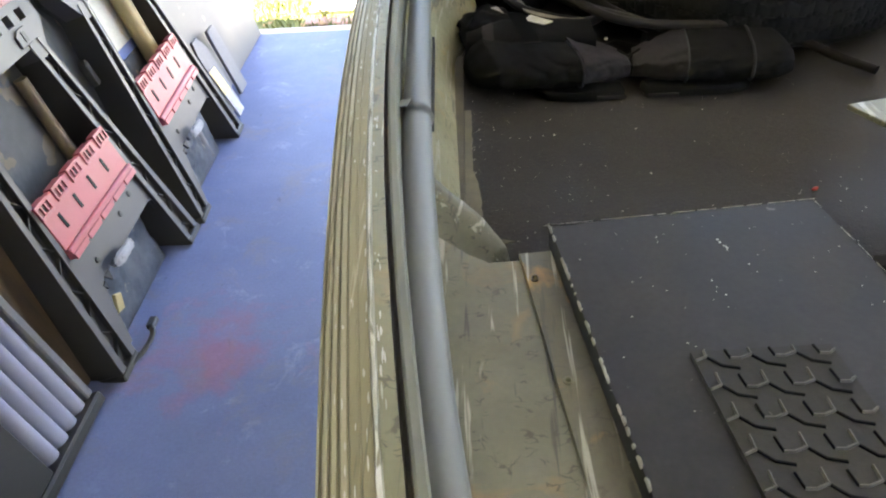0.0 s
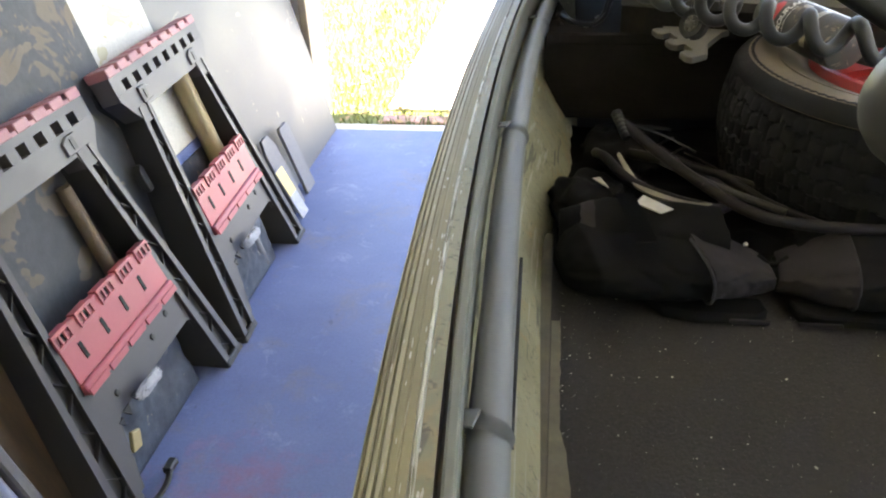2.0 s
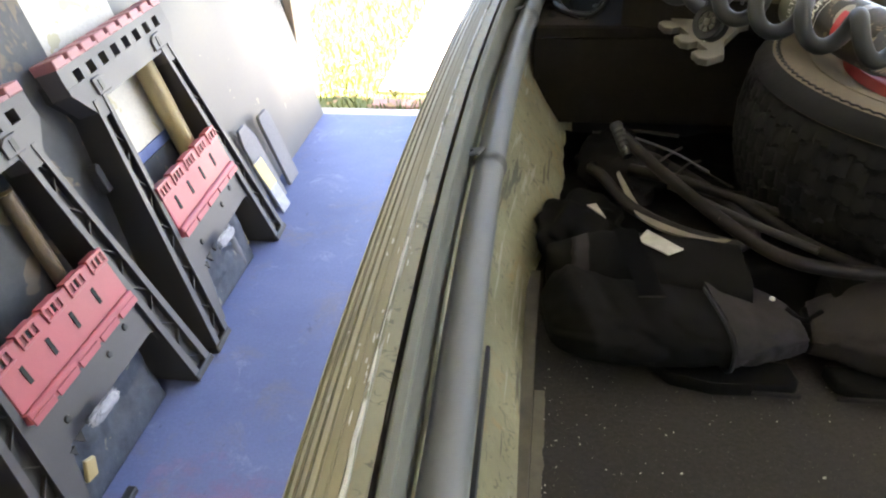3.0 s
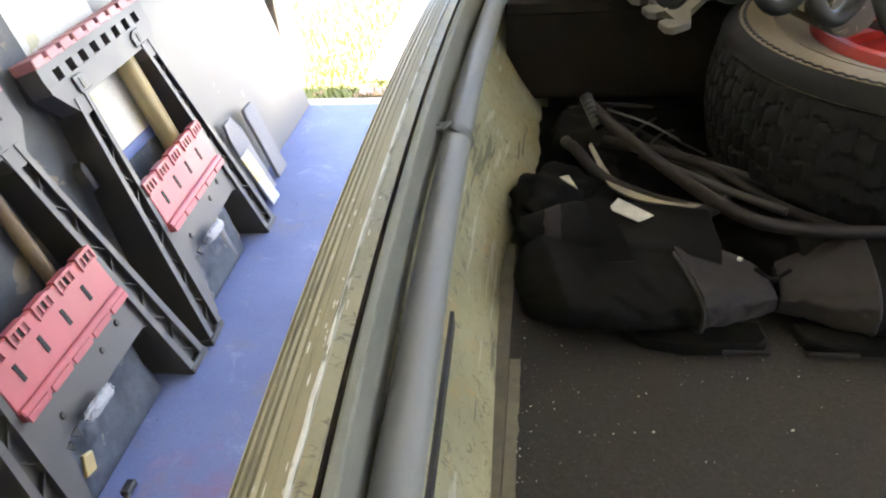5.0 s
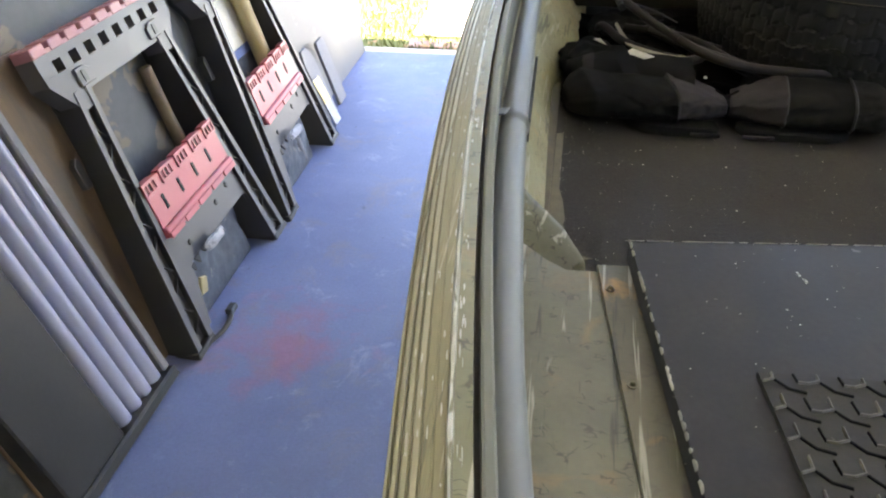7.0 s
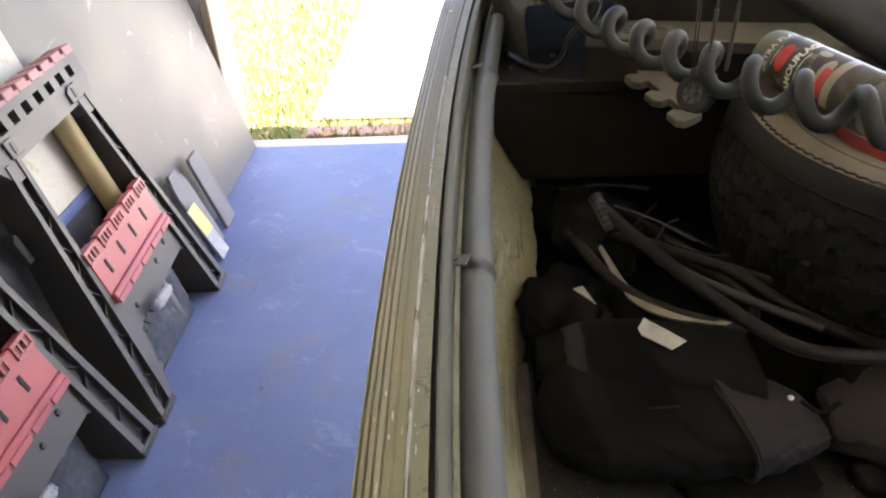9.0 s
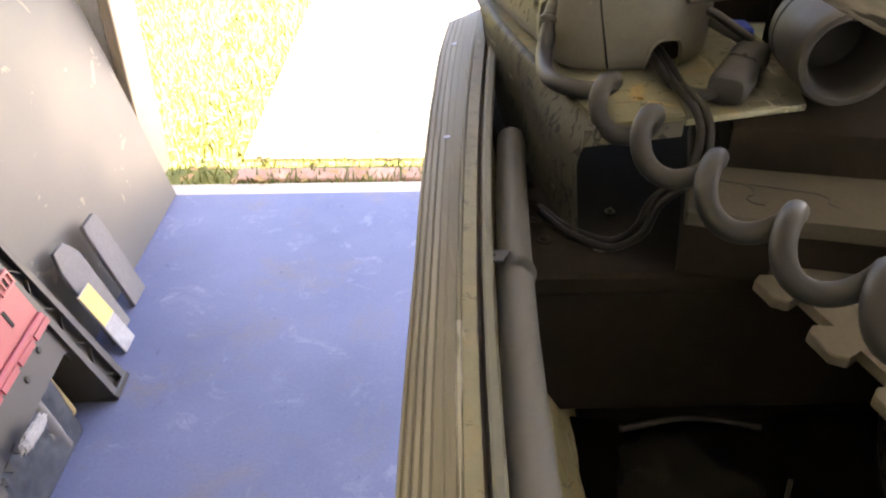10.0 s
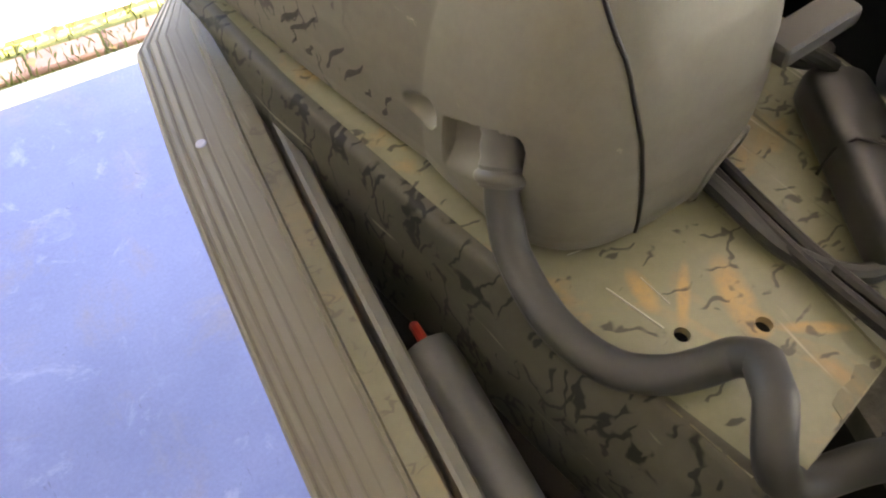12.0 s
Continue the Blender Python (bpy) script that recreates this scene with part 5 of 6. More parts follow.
# hoses, rods and straps heaped behind the vest
HEAP = [
    ("stick", [(0.395, 1.560, 0.846), (0.47, 1.515, 0.846), (0.545, 1.475, 0.836)], 0.0042, M_brown_scrap, "dark brown stick between the hoses"),
    ("stick", [(0.375, 1.500, 0.872), (0.44, 1.452, 0.862), (0.52, 1.400, 0.852)], 0.0048, M_brown_scrap, "dark brown stick between the hoses"),
    ("stick", [(0.41, 1.600, 0.832), (0.45, 1.560, 0.836), (0.485, 1.575, 0.824)], 0.0018, M_brown_scrap, "thin brown stick on the boat floor"),
    ("stick", [(0.43, 1.640, 0.826), (0.47, 1.585, 0.826)], 0.0016, M_brown_scrap, "thin brown stick on the boat floor"),
    ("hose", [(0.317, 1.551, 0.914), (0.349, 1.497, 0.904), (0.388, 1.435, 0.894), (0.432, 1.375, 0.885), (0.472, 1.345, 0.876), (0.526, 1.344, 0.866), (0.599, 1.352, 0.858), (0.69, 1.372, 0.845), (0.757, 1.365, 0.826), (0.806, 1.318, 0.812), (0.852, 1.268, 0.806)], 0.0072, M_heap, "thick black hose across the life vest"),
    ("hose", [(0.398, 1.540, 0.856), (0.461, 1.504, 0.850), (0.515, 1.435, 0.842), (0.588, 1.385, 0.835), (0.68, 1.372, 0.828)], 0.007, M_heap, "black rubber hose on the boat floor"),
    ("hose", [(0.34, 1.60, 0.84), (0.40, 1.56, 0.845), (0.45, 1.50, 0.842), (0.46, 1.43, 0.85), (0.42, 1.39, 0.852)], 0.008, M_heap, "looped black rubber hose"),
    ("rod", [(0.341, 1.586, 0.892), (0.385, 1.560, 0.886), (0.425, 1.533, 0.874)], 0.0015, M_grey_tube, "thin metal rod lying over hoses"),
    ("hose", [(0.28, 1.70, 0.812), (0.36, 1.68, 0.822), (0.43, 1.60, 0.820), (0.46, 1.55, 0.812)], 0.010, M_heap, "black rubber hose on the boat floor"),
    ("stick", [(0.298, 1.771, 0.814), (0.363, 1.782, 0.814), (0.426, 1.770, 0.812)], 0.0034, M_brown_scrap, "thin brown stick on the boat floor"),
    ("stick", [(0.36, 1.60, 0.835), (0.395, 1.66, 0.832), (0.42, 1.70, 0.826)], 0.0019, M_brown_scrap, "thin brown stick on the boat floor"),
    ("stick", [(0.39, 1.58, 0.835), (0.42, 1.64, 0.83), (0.44, 1.66, 0.826)], 0.0019, M_brown_scrap, "thin brown stick on the boat floor"),
    ("hose", [(0.30, 1.66, 0.815), (0.29, 1.60, 0.84), (0.30, 1.54, 0.86), (0.33, 1.47, 0.858), (0.38, 1.425, 0.855), (0.44, 1.405, 0.85)], 0.007, M_heap, "black cable loop beside the hose"),
]
for nm, pts, r, m, lab in HEAP:
    single(nm, sweep(smooth_path(pts, 10), r, 12), m, lab, nm, "hoses and sticks in the boat")
rows = []
for i, (x, y, z) in enumerate(smooth_path([(0.318, 1.535, 0.868), (0.333, 1.470, 0.862), (0.345, 1.442, 0.860), (0.375, 1.418, 0.858), (0.432, 1.404, 0.856)], 6)):
    w = 0.0022 + 0.003 * math.sin(min(1, i / 24) * 3.14)
    rows.append([(x - w * 0.7, y - w * 0.7, z), (x + w * 0.7, y + w * 0.7, z + 0.002), (x + w * 0.6, y + w * 0.6, z - 0.002), (x - w * 0.6, y - w * 0.6, z - 0.003)])
single("tan_strip", ribbon(rows, closed=True), M_blade, "curved tan plastic strip among the hoses", "strip")
hd = thing("hose_connector", (0.318, 1.585, 0.88), "scratched grey hose connector on the heap", "connector")
part("sleeve", sweep([(0.312, 1.556, 0.922), (0.317, 1.540, 0.914), (0.326, 1.516, 0.900)], lambda s: 0.0078 - 0.002 * s, 14), M_hose, hd)
for i in range(5):
    s = 0.2 + i * 0.15
    c = Vector((0.312, 1.556, 0.922)).lerp(Vector((0.326, 1.516, 0.900)), s)
    part("ridge", sweep([c, c + Vector((0.0012, -0.0034, -0.0015))], 0.0084 - 0.002 * s, 14), M_coil, hd)
b = blob(pose(0.275, 1.470, 0.822) @ Matrix.Diagonal((0.050, 0.070, 0.024, 1)), 48, 28, 2.4, 0.32, 5)
single("crumpled_fabric", b, M_fabric, "crumpled black fabric beside the hull", "fabric", sharp=1.4)
b = blob(pose(0.335, 1.655, 0.820) @ Matrix.Diagonal((0.055, 0.085, 0.018, 1)), 48, 28, 2.4, 0.4, 5)
single("crumpled_fabric", b, M_fabric, "crumpled black fabric on the boat floor", "fabric", sharp=1.4)

# dark tarp spread under the heap
rows = []
for i in range(41):
    row = []
    for k in range(41):
        x, y = 0.234 + 0.36 * k / 40, 1.345 + 0.45 * i / 40
        n1 = noise.noise(Vector((x * 16, y * 16, 0))) + 0.6 * noise.noise(Vector((x * 38, y * 30, 3)))
        row.append((x + 0.008 * noise.noise(Vector((y * 12, 2, 0))), y + 0.010 * noise.noise(Vector((x * 12, 5, 0))), FLOOR_Z + 0.012 + 0.010 * n1))
    rows.append(row)
b = ribbon(rows)
bmesh.ops.solidify(b, geom=b.faces[:], thickness=0.0015)
single("rumpled_tarp", b, M_fabric, "rumpled black tarp under the heap of hoses", "tarp", sharp=1.3)

# spare tyre on its red rim
TC, TR, TZ0, TZ1 = Vector((0.747, 1.612, 0)), 0.277, 0.799, 0.984
tyre = thing("spare_tyre", (TC.x, TC.y, TZ0 - 0.008), "dusty spare tyre on a red rim lying in the boat", "tyre")
b = bmesh.new()
NA, rowsT = 400, []
prof = [(0.160, TZ0 + 0.012), (0.200, TZ0 - 0.004), (0.245, TZ0 + 0.004), (0.266, TZ0 + 0.016)]
NT = 44
tread = [TZ0 + 0.020 + (TZ1 - TZ0 - 0.040) * i / NT for i in range(NT + 1)]
for k in range(NA):
    a = 2 * math.pi * k / NA
    col = []
    for r, z in prof:
        col.append((r, z))
    for i, z in enumerate(tread):
        v = i / NT
        zig = 0.42 * (abs(((k / 5) % 2) - 1) - 0.5)
        u = v * 6 + zig
        g = abs((u % 1.0) - 0.5)
        groove = 0.0038 if g > 0.450 else 0.0
        blockk = ((k + (int(u) % 2) * 2) % 5 == 0)
        groove = max(groove, 0.0015 if blockk and 0.06 < v < 0.94 else 0.0)
        crown = TR - 0.012 * (2 * v - 1) ** 2 - (0.004 if i in (0, NT) else 0) + 0.0006 * noise.noise(Vector((k * 0.3, i * 0.4, 0)))
        col.append((crown - groove, z))
    rowsT.append([(TC.x + r * math.cos(a), TC.y + r * math.sin(a), z) for r, z in col])
part("tread", ribbon(rowsT + [rowsT[0]]), M_rubber, tyre, "black worn block tread", sharp=0.58)
side = [(TR - 0.012, TZ1 - 0.021), (TR - 0.022, TZ1 - 0.008), (TR - 0.0295, TZ1 - 0.001), (TR - 0.034, TZ1), (TR - 0.050, TZ1 + 0.001), (TR - 0.068, TZ1 - 0.001), (TR - 0.0685, TZ1 - 0.0025), (TR - 0.0705, TZ1 - 0.0025), (TR - 0.071, TZ1 - 0.001), (TR - 0.095, TZ1 - 0.008), (TR - 0.112, TZ1 - 0.014), (TR - 0.118, TZ1 - 0.022)]
part("shoulder", lathe([(TR - 0.010, TZ1 - 0.0195), (TR - 0.014, TZ1 - 0.012), (TR - 0.0195, TZ1 - 0.0055), (TR - 0.0260, TZ1 - 0.0012), (TR - 0.0285, TZ1 + 0.0004), (TR - 0.0295, TZ1 - 0.001)], 96, pose(TC.x, TC.y, 0)), M_rubber, tyre, "dark rounded shoulder")
part("sidewall", lathe(side, 96, pose(TC.x, TC.y, 0)), M_sidewall, tyre, "tan dusty sidewall")
zz = []
for k in range(721):
    a = 2 * math.pi * k / 720
    r = TR - 0.0355 + 0.0017 * (abs(((k / 3) % 2) - 1) * 2 - 1)
    zz.append((TC.x + r * math.cos(a), TC.y + r * math.sin(a), TZ1 + 0.0004))
part("zigzag_groove", sweep(zz, 0.0015, 6, caps=False), M_stitch, tyre, "dark zigzag groove")
rim = [(TR - 0.112, TZ1 - 0.020), (TR - 0.118, TZ1 - 0.004), (TR - 0.126, TZ1 - 0.003), (TR - 0.132, TZ1 - 0.018), (TR - 0.150, TZ1 - 0.050), (TR - 0.165, TZ1 - 0.055), (0.070, TZ1 - 0.040), (0.055, TZ1 - 0.020), (0.036, TZ1 - 0.018), (0.034, TZ1 - 0.040), (0.0, TZ1 - 0.045)]
wheel = part("rim", lathe(rim, 64, pose(TC.x, TC.y, 0)), M_red_rim, tyre, "red painted steel rim")
part("hub_cap", lathe([(0.045, TZ1 - 0.022), (0.042, TZ1 - 0.010), (0.03, TZ1 - 0.004), (0, TZ1 - 0.002)], 32, pose(TC.x, TC.y, 0)), M_steel, wheel, "dull metal hub")
single("twig", sweep(smooth_path([(0.575, 1.645, 0.992), (0.60, 1.60, 0.998), (0.64, 1.555, 0.996)], 6), 0.005, 8), M_brown_scrap, "short brown stick lying on the tyre", "stick")

SHIFT = Vector((-0.0165, -0.0245, 0.0315))
# bulkhead ledge, foam mats and brackets at the bow
part("bulkhead", slab(0.226, 1.374, 1.815, 1.83, FLOOR_Z, 0.922), M_black_ledge, boat)
ledge = part("bow_ledge", slab(0.226, 1.374, 1.812, 2.33, 0.922, 0.942, 0.003), M_black_ledge, boat, "black painted ledge with bolts")
for x, y in ((0.294, 1.850), (0.316, 1.911)):
    bolt(x, y, 0.942, 0.0028, ledge, M_bolt)
for x, y in ((0.2465, 1.934), (0.2450, 1.900), (0.2500, 1.866), (0.2480, 1.965)):
    bolt(x, y, 0.942, 0.0042, ledge, M_black_ledge)
foam_out = [(0.3465, 1.8150), (0.3935, 1.7985), (0.4435, 1.7915), (0.60, 1.750), (0.98, 1.68), (1.02, 1.98), (0.400, 1.98), (0.3805, 1.9155)]
b = prism(foam_out, 0.986, 1.000, 0.002)
deck = thing("foam_deck_mat", (0.5, 1.9, 0.986), "dusty beige interlocking foam mat over the bow ledge", "foam mat")
part("mat", b, M_beige, deck)
for pts in ([(0.352, 1.843), (0.372, 1.836), (0.390, 1.829)], [(0.388, 1.830), (0.393, 1.822), (0.390, 1.812), (0.383, 1.808), (0.384, 1.800), (0.392, 1.795)], [(0.392, 1.829), (0.418, 1.820), (0.440, 1.812)], [(0.440, 1.812), (0.446, 1.804), (0.443, 1.795), (0.448, 1.788)]):
    part("seam", sweep(smooth_path([(x - SHIFT.x, y - SHIFT.y, 1.0001) for x, y in pts], 5), 0.0006, 6), M_stitch, deck, "dark joint between mats")
part("support", prism([(0.3490, 1.8180), (0.3945, 1.8030), (0.4440, 1.7955), (0.60, 1.756), (0.98, 1.69), (1.0, 1.97), (0.398, 1.97), (0.3830, 1.9160)], 0.942, 0.986), M_black_ledge, deck)
# added black block: stands for the deep shade under the deck plate
b = prism([(0.398, 1.884), (0.50, 1.862), (0.70, 1.825), (0.98, 1.80), (1.0, 1.97), (0.425, 1.97)], 1.0, 1.036, 0.002)
single("shade_block", b, M_black_ledge, "flat black block added for the shade between foam mat and deck plate", "block")

E0, ED = Vector((0.409, 1.802)), Vector((0.218, -0.976))
EN = Vector((-0.976, -0.218))
out = []
for k in range(3):
    s0 = 0.004 + k * 0.063
    for s, d in ((0.014, 0.0), (0.006, -0.014), (0.013, -0.023), (0.036, -0.023), (0.044, -0.014), (0.036, 0.0)):
        out.append(E0 + ED * (s0 + s) + EN * (0.0 - d - 0.006 if d else -0.006))
out = [(E0.x + 0.006, E0.y)] + [(p.x, p.y) for p in out] + [(0.462, 1.650), (0.468, 1.70), (0.500, 1.765), (0.56, 1.815), (0.56, 1.83), (0.40, 1.83)]
b = prism(out, 0.948, 0.957, 0.0012)
single("foam_puzzle_mat", b, M_foam, "tan foam puzzle mat with interlocking edge on the ledge", "foam mat")


def holed(outline, holes, z0, z1, bm=None):
    """A plate with round holes: rings filled, then given thickness."""
    bm = bm or bmesh.new()
    es, loops = [], []
    for pts in [outline] + [[(x + r * math.cos(2 * math.pi * k / 16), y + r * math.sin(2 * math.pi * k / 16)) for k in range(16)] for x, y, r in holes]:
        vs = [bm.verts.new((x, y, z1)) for x, y in pts]
        loops.append(vs)
        es += [bm.edges.new((vs[i], vs[(i + 1) % len(vs)])) for i in range(len(vs))]
    bmesh.ops.triangle_fill(bm, use_beauty=True, use_dissolve=False, edges=es)
    got = bmesh.ops.extrude_face_region(bm, geom=bm.faces[:])
    bmesh.ops.translate(bm, verts=[q for q in got["geom"] if isinstance(q, bmesh.types.BMVert)], vec=(0, 0, z0 - z1))
    return bm


PZ = 1.047
bow_deck = thing("bow_deck_plate", (0.40, 2.05, PZ), "olive aluminium bow deck plate with rust stains and holes", "deck plate")
b = holed([(0.286, 1.869), (0.359, 1.884), (0.366, 1.945), (0.378, 1.985), (0.395, 2.05), (0.43, 2.20), (0.43, 2.29), (0.219, 2.29), (0.231, 2.16), (0.249, 2.05), (0.2645, 1.965), (0.2745, 1.9135)], [(0.3005, 1.9355, 0.0034), (0.3315, 1.9215, 0.0036)], PZ - 0.004, PZ)
part("left_plate", b, M_plate, bow_deck)
b = prism([(0.3595, 1.884), (0.4705, 1.9120), (0.4800, 1.9500), (0.4970, 2.000), (0.4995, 2.080), (0.500, 2.31), (0.4305, 2.31), (0.3955, 2.05), (0.3785, 1.985), (0.3665, 1.945)], PZ - 0.009, PZ - 0.003, 0.0008)
part("right_plate", b, M_plate, bow_deck)
b = ribbon([[(0.3585, 1.884, PZ - 0.004), (0.3600, 1.884, PZ + 0.0006), (0.3625, 1.8845, PZ - 0.003)], [(0.3655, 1.945, PZ - 0.004), (0.3675, 1.945, PZ + 0.0006), (0.372, 1.9455, PZ - 0.003)], [(0.3775, 1.985, PZ - 0.004), (0.3795, 1.985, PZ + 0.0006), (0.388, 1.986, PZ - 0.003)]])
part("bent_edge", b, M_bench, bow_deck, "pale bent metal edge")


def plate_edge(y):
    return float(np.interp(y, [1.866, 1.9135, 1.965, 2.05, 2.16, 2.29], [0.2850, 0.2740, 0.2640, 0.2485, 0.2310, 0.2190]))


rows = []
for i in range(35):
    y = 1.866 + i * 0.0124
    depth = 0.100 * max(0.10, min(1.0, (2.26 - y) / 0.16))
    bulge = 0.011 * max(0.25, min(1.0, (2.06 - y) / 0.12))
    e = plate_edge(y)
    row = [(e + 0.004, y, PZ + 0.0006), (e, y, PZ + 0.0002), (e - 0.0022, y, PZ - 0.0012), (e - 0.0036, y, PZ - 0.004)]
    row += [(e - 0.0036 - bulge * (math.sin(min(1.0, k / 0.32) * 1.571) - 0.9 * max(0.0, k - 0.32)), y - 0.006 * k, PZ - 0.004 - (depth - 0.004) * k) for k in (0.05, 0.11, 0.18, 0.25, 0.32, 0.5, 0.75, 1.0)]
    rows.append(row)
b = ribbon(rows)
bmesh.ops.solidify(b, geom=b.faces[:], thickness=0.003)
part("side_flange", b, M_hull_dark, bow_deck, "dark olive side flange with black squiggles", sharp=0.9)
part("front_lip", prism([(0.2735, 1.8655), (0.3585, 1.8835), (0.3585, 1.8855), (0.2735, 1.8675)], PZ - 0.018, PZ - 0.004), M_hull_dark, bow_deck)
part("deck_post", slab(0.45, 0.48, 1.97, 2.00, 0.942, PZ - 0.009), M_black_ledge, bow_deck)
part("foil_label", prism([(0.4235, 1.9055), (0.4515, 1.9120), (0.4495, 1.9215), (0.4215, 1.9150)], PZ - 0.003, PZ - 0.0022), M_bench, bow_deck, "worn pale maker's plate")

for a0, a1, w in (((0.2728, 1.9165), (0.2740, 1.9095), 0.0009), ((0.2745, 1.9060), (0.2768, 1.8925), 0.0007), ((0.2772, 1.8905), (0.2790, 1.8800), 0.0005)):
    n5 = [(a0[0] + (a1[0] - a0[0]) * i / 9, a0[1] + (a1[1] - a0[1]) * i / 9, w * (0.35 + 0.65 * abs(noise.noise(Vector((i * 0.9, a0[1] * 50, 0)))) * 1.8)) for i in range(10)]
    part("worn_edge", prism([(x + 0.0016 - h, y) for x, y, h in n5] + [(x + 0.0016 + h, y) for x, y, h in reversed(n5)], PZ + 0.0004, PZ + 0.0009), M_strip, bow_deck, "plate edge worn to bare metal")
for a0, a1, w in (((0.2895, 1.9685), (0.2962, 1.9415), 0.00035), ((0.3050, 1.9650), (0.3062, 1.9490), 0.0002), ((0.2870, 1.9905), (0.2925, 1.9895), 0.0007)):
    part("scratch", prism([(a0[0] - w, a0[1]), (a0[0] + w, a0[1]), (a1[0] + w * 1.6, a1[1]), (a1[0] - w, a1[1])], PZ - 0.0005, PZ + 0.0003), M_flake, bow_deck, "pale scratch through the paint")
part("bare_patch", prism([(0.3245, 1.8775), (0.3340, 1.8795), (0.3520, 1.8832), (0.3500, 1.8885), (0.3470, 1.8902), (0.3400, 1.8868), (0.3320, 1.8862), (0.3265, 1.8840)], PZ - 0.0005, PZ + 0.0004), M_bench, bow_deck, "scraped bare corner")

# trolling motor: head on the bow deck, shaft back along the boat, lower unit at its end
motor = thing("trolling_motor", (0.345, 2.065, PZ), "olive trolling motor stowed along the boat with its shaft", "trolling motor")
DC = Vector((0.345, 2.066, 0))
HPROF = [(1.049, 0.0795), (1.052, 0.0815), (1.060, 0.0830), (1.080, 0.0840), (1.095, 0.0835), (1.110, 0.0818), (1.125, 0.0786), (1.140, 0.0738), (1.155, 0.0672), (1.168, 0.0592), (1.180, 0.0490), (1.190, 0.0365), (1.197, 0.0220), (1.200, 0.0090)]


def shell_r(z):
    for (z0, r0), (z1, r1) in zip(HPROF, HPROF[1:]):
        if z0 <= z <= z1:
            return r0 + (r1 - r0) * (z - z0) / (z1 - z0)
    return HPROF[-1][1]


def on_head(a, z, grow=0.0):
    """A point of the head's skin at azimuth a (0: towards the stern, growing to the right)."""
    w = math.atan2(math.sin(a), math.cos(a))
    r = shell_r(z) * (1 + 0.19 * math.exp(-((w + 0.72) / 0.42) ** 2)) + grow
    dx, dy = math.sin(a) * r, -math.cos(a) * r
    if dy > 0:
        dx = math.copysign(r * abs(math.sin(a)) ** 0.25, dx)
        dy *= 2.9
        dx -= 0.23 * dy
    return Vector((DC.x + dx, DC.y + dy, z))


def recess(a, z):
    """Depth of the wedge behind the cable boot and of the finger dimple beside it."""
    u = (a + 1.385) / 0.480
    deep = 0.0
    if 0 < u < 1:
        v = 1.092 + 0.0170 * u - 0.006 * max(0.0, (u - 0.9) / 0.1) ** 2 - z
        fade = max(0.0, min(1.0, (0.030 - v) / 0.016))
        deep = (0.0060 + 0.0105 * u) * min(1.0, u / 0.05) * min(1.0, (1 - u) / 0.03) * max(0.0, min(1.0, v / 0.0016)) * fade * fade * (3 - 2 * fade)
    e = ((a + 1.525) / 0.088) ** 2 + ((z - 1.0850 - 0.010 * (a + 1.525)) / 0.0078) ** 2
    if e < 1:
        deep = max(deep, 0.0075 * (1 - e) ** 0.5 * max(0.25, min(1.0, (z - 1.0760) / 0.010)))
    return deep


ZS = [1.049 + 0.0016 * i for i in range(7)] + [1.0600 + 0.0009 * i for i in range(58)] + [1.1122 + 0.0022 * i for i in range(40)]
ANG, a = [], -math.pi
while a < math.pi - 0.008:
    ANG.append(a)
    a += 0.0075 if -1.66 < a < -0.86 or 0.05 < a < 0.53 else 0.026
AN = len(ANG)
b = bmesh.new()
grid = [[b.verts.new(on_head(a, z, -recess(a, z))) for a in ANG] for z in ZS]
for i in range(len(ZS) - 1):
    for k in range(AN):
        ca = ((ANG[k] + (ANG[k + 1] if k < AN - 1 else math.pi)) / 2 - 0.29) / 0.215
        if abs(ca) < 1 and (ZS[i] + ZS[i + 1]) / 2 < 1.054 + 0.022 * (1 - abs(ca) ** 3.5) ** 0.5:
            continue
        b.faces.new((grid[i][k], grid[i][(k + 1) % AN], grid[i + 1][(k + 1) % AN], grid[i + 1][k]))
b.faces.new(grid[-1])
bmesh.ops.delete(b, geom=[v for v in b.verts if not v.link_faces], context="VERTS")
bmesh.ops.solidify(b, geom=b.faces[:], thickness=0.003)
head = part("head_cover", b, M_motor, motor, "smooth olive plastic cover", sharp=0.9)
part("inner_core", lathe([(0.066, 1.049), (0.068, 1.10), (0.060, 1.15), (0, 1.16)], 24, pose(DC.x, DC.y, 0)), M_stitch, head, "dark inside")
SEAM = ([1.05, 1.08, 1.11, 1.14, 1.16, 1.18, 1.22], [-0.33, -0.39, -0.46, -0.57, -0.71, -0.85, -1.0])
seam = [on_head(float(np.interp(z, *SEAM)), z, 0.0002) for z in [1.052 + 0.0053 * i for i in range(28)]]
part("seam", sweep(seam, 0.0010, 8), M_hose, head, "dark moulded seam")
arch = []
for i in range(25):
    ca = -1 + 2 * i / 24
    arch.append(on_head(0.29 + 0.222 * ca, 1.0535 + 0.0235 * max(0, 1 - abs(ca) ** 3.5) ** 0.5, 0.0006))
part("arch_rim", sweep([on_head(0.29 - 0.222, 1.050, 0.0006)] + arch + [on_head(0.29 + 0.222, 1.050, 0.0006)], 0.0016, 8), M_motor, head)
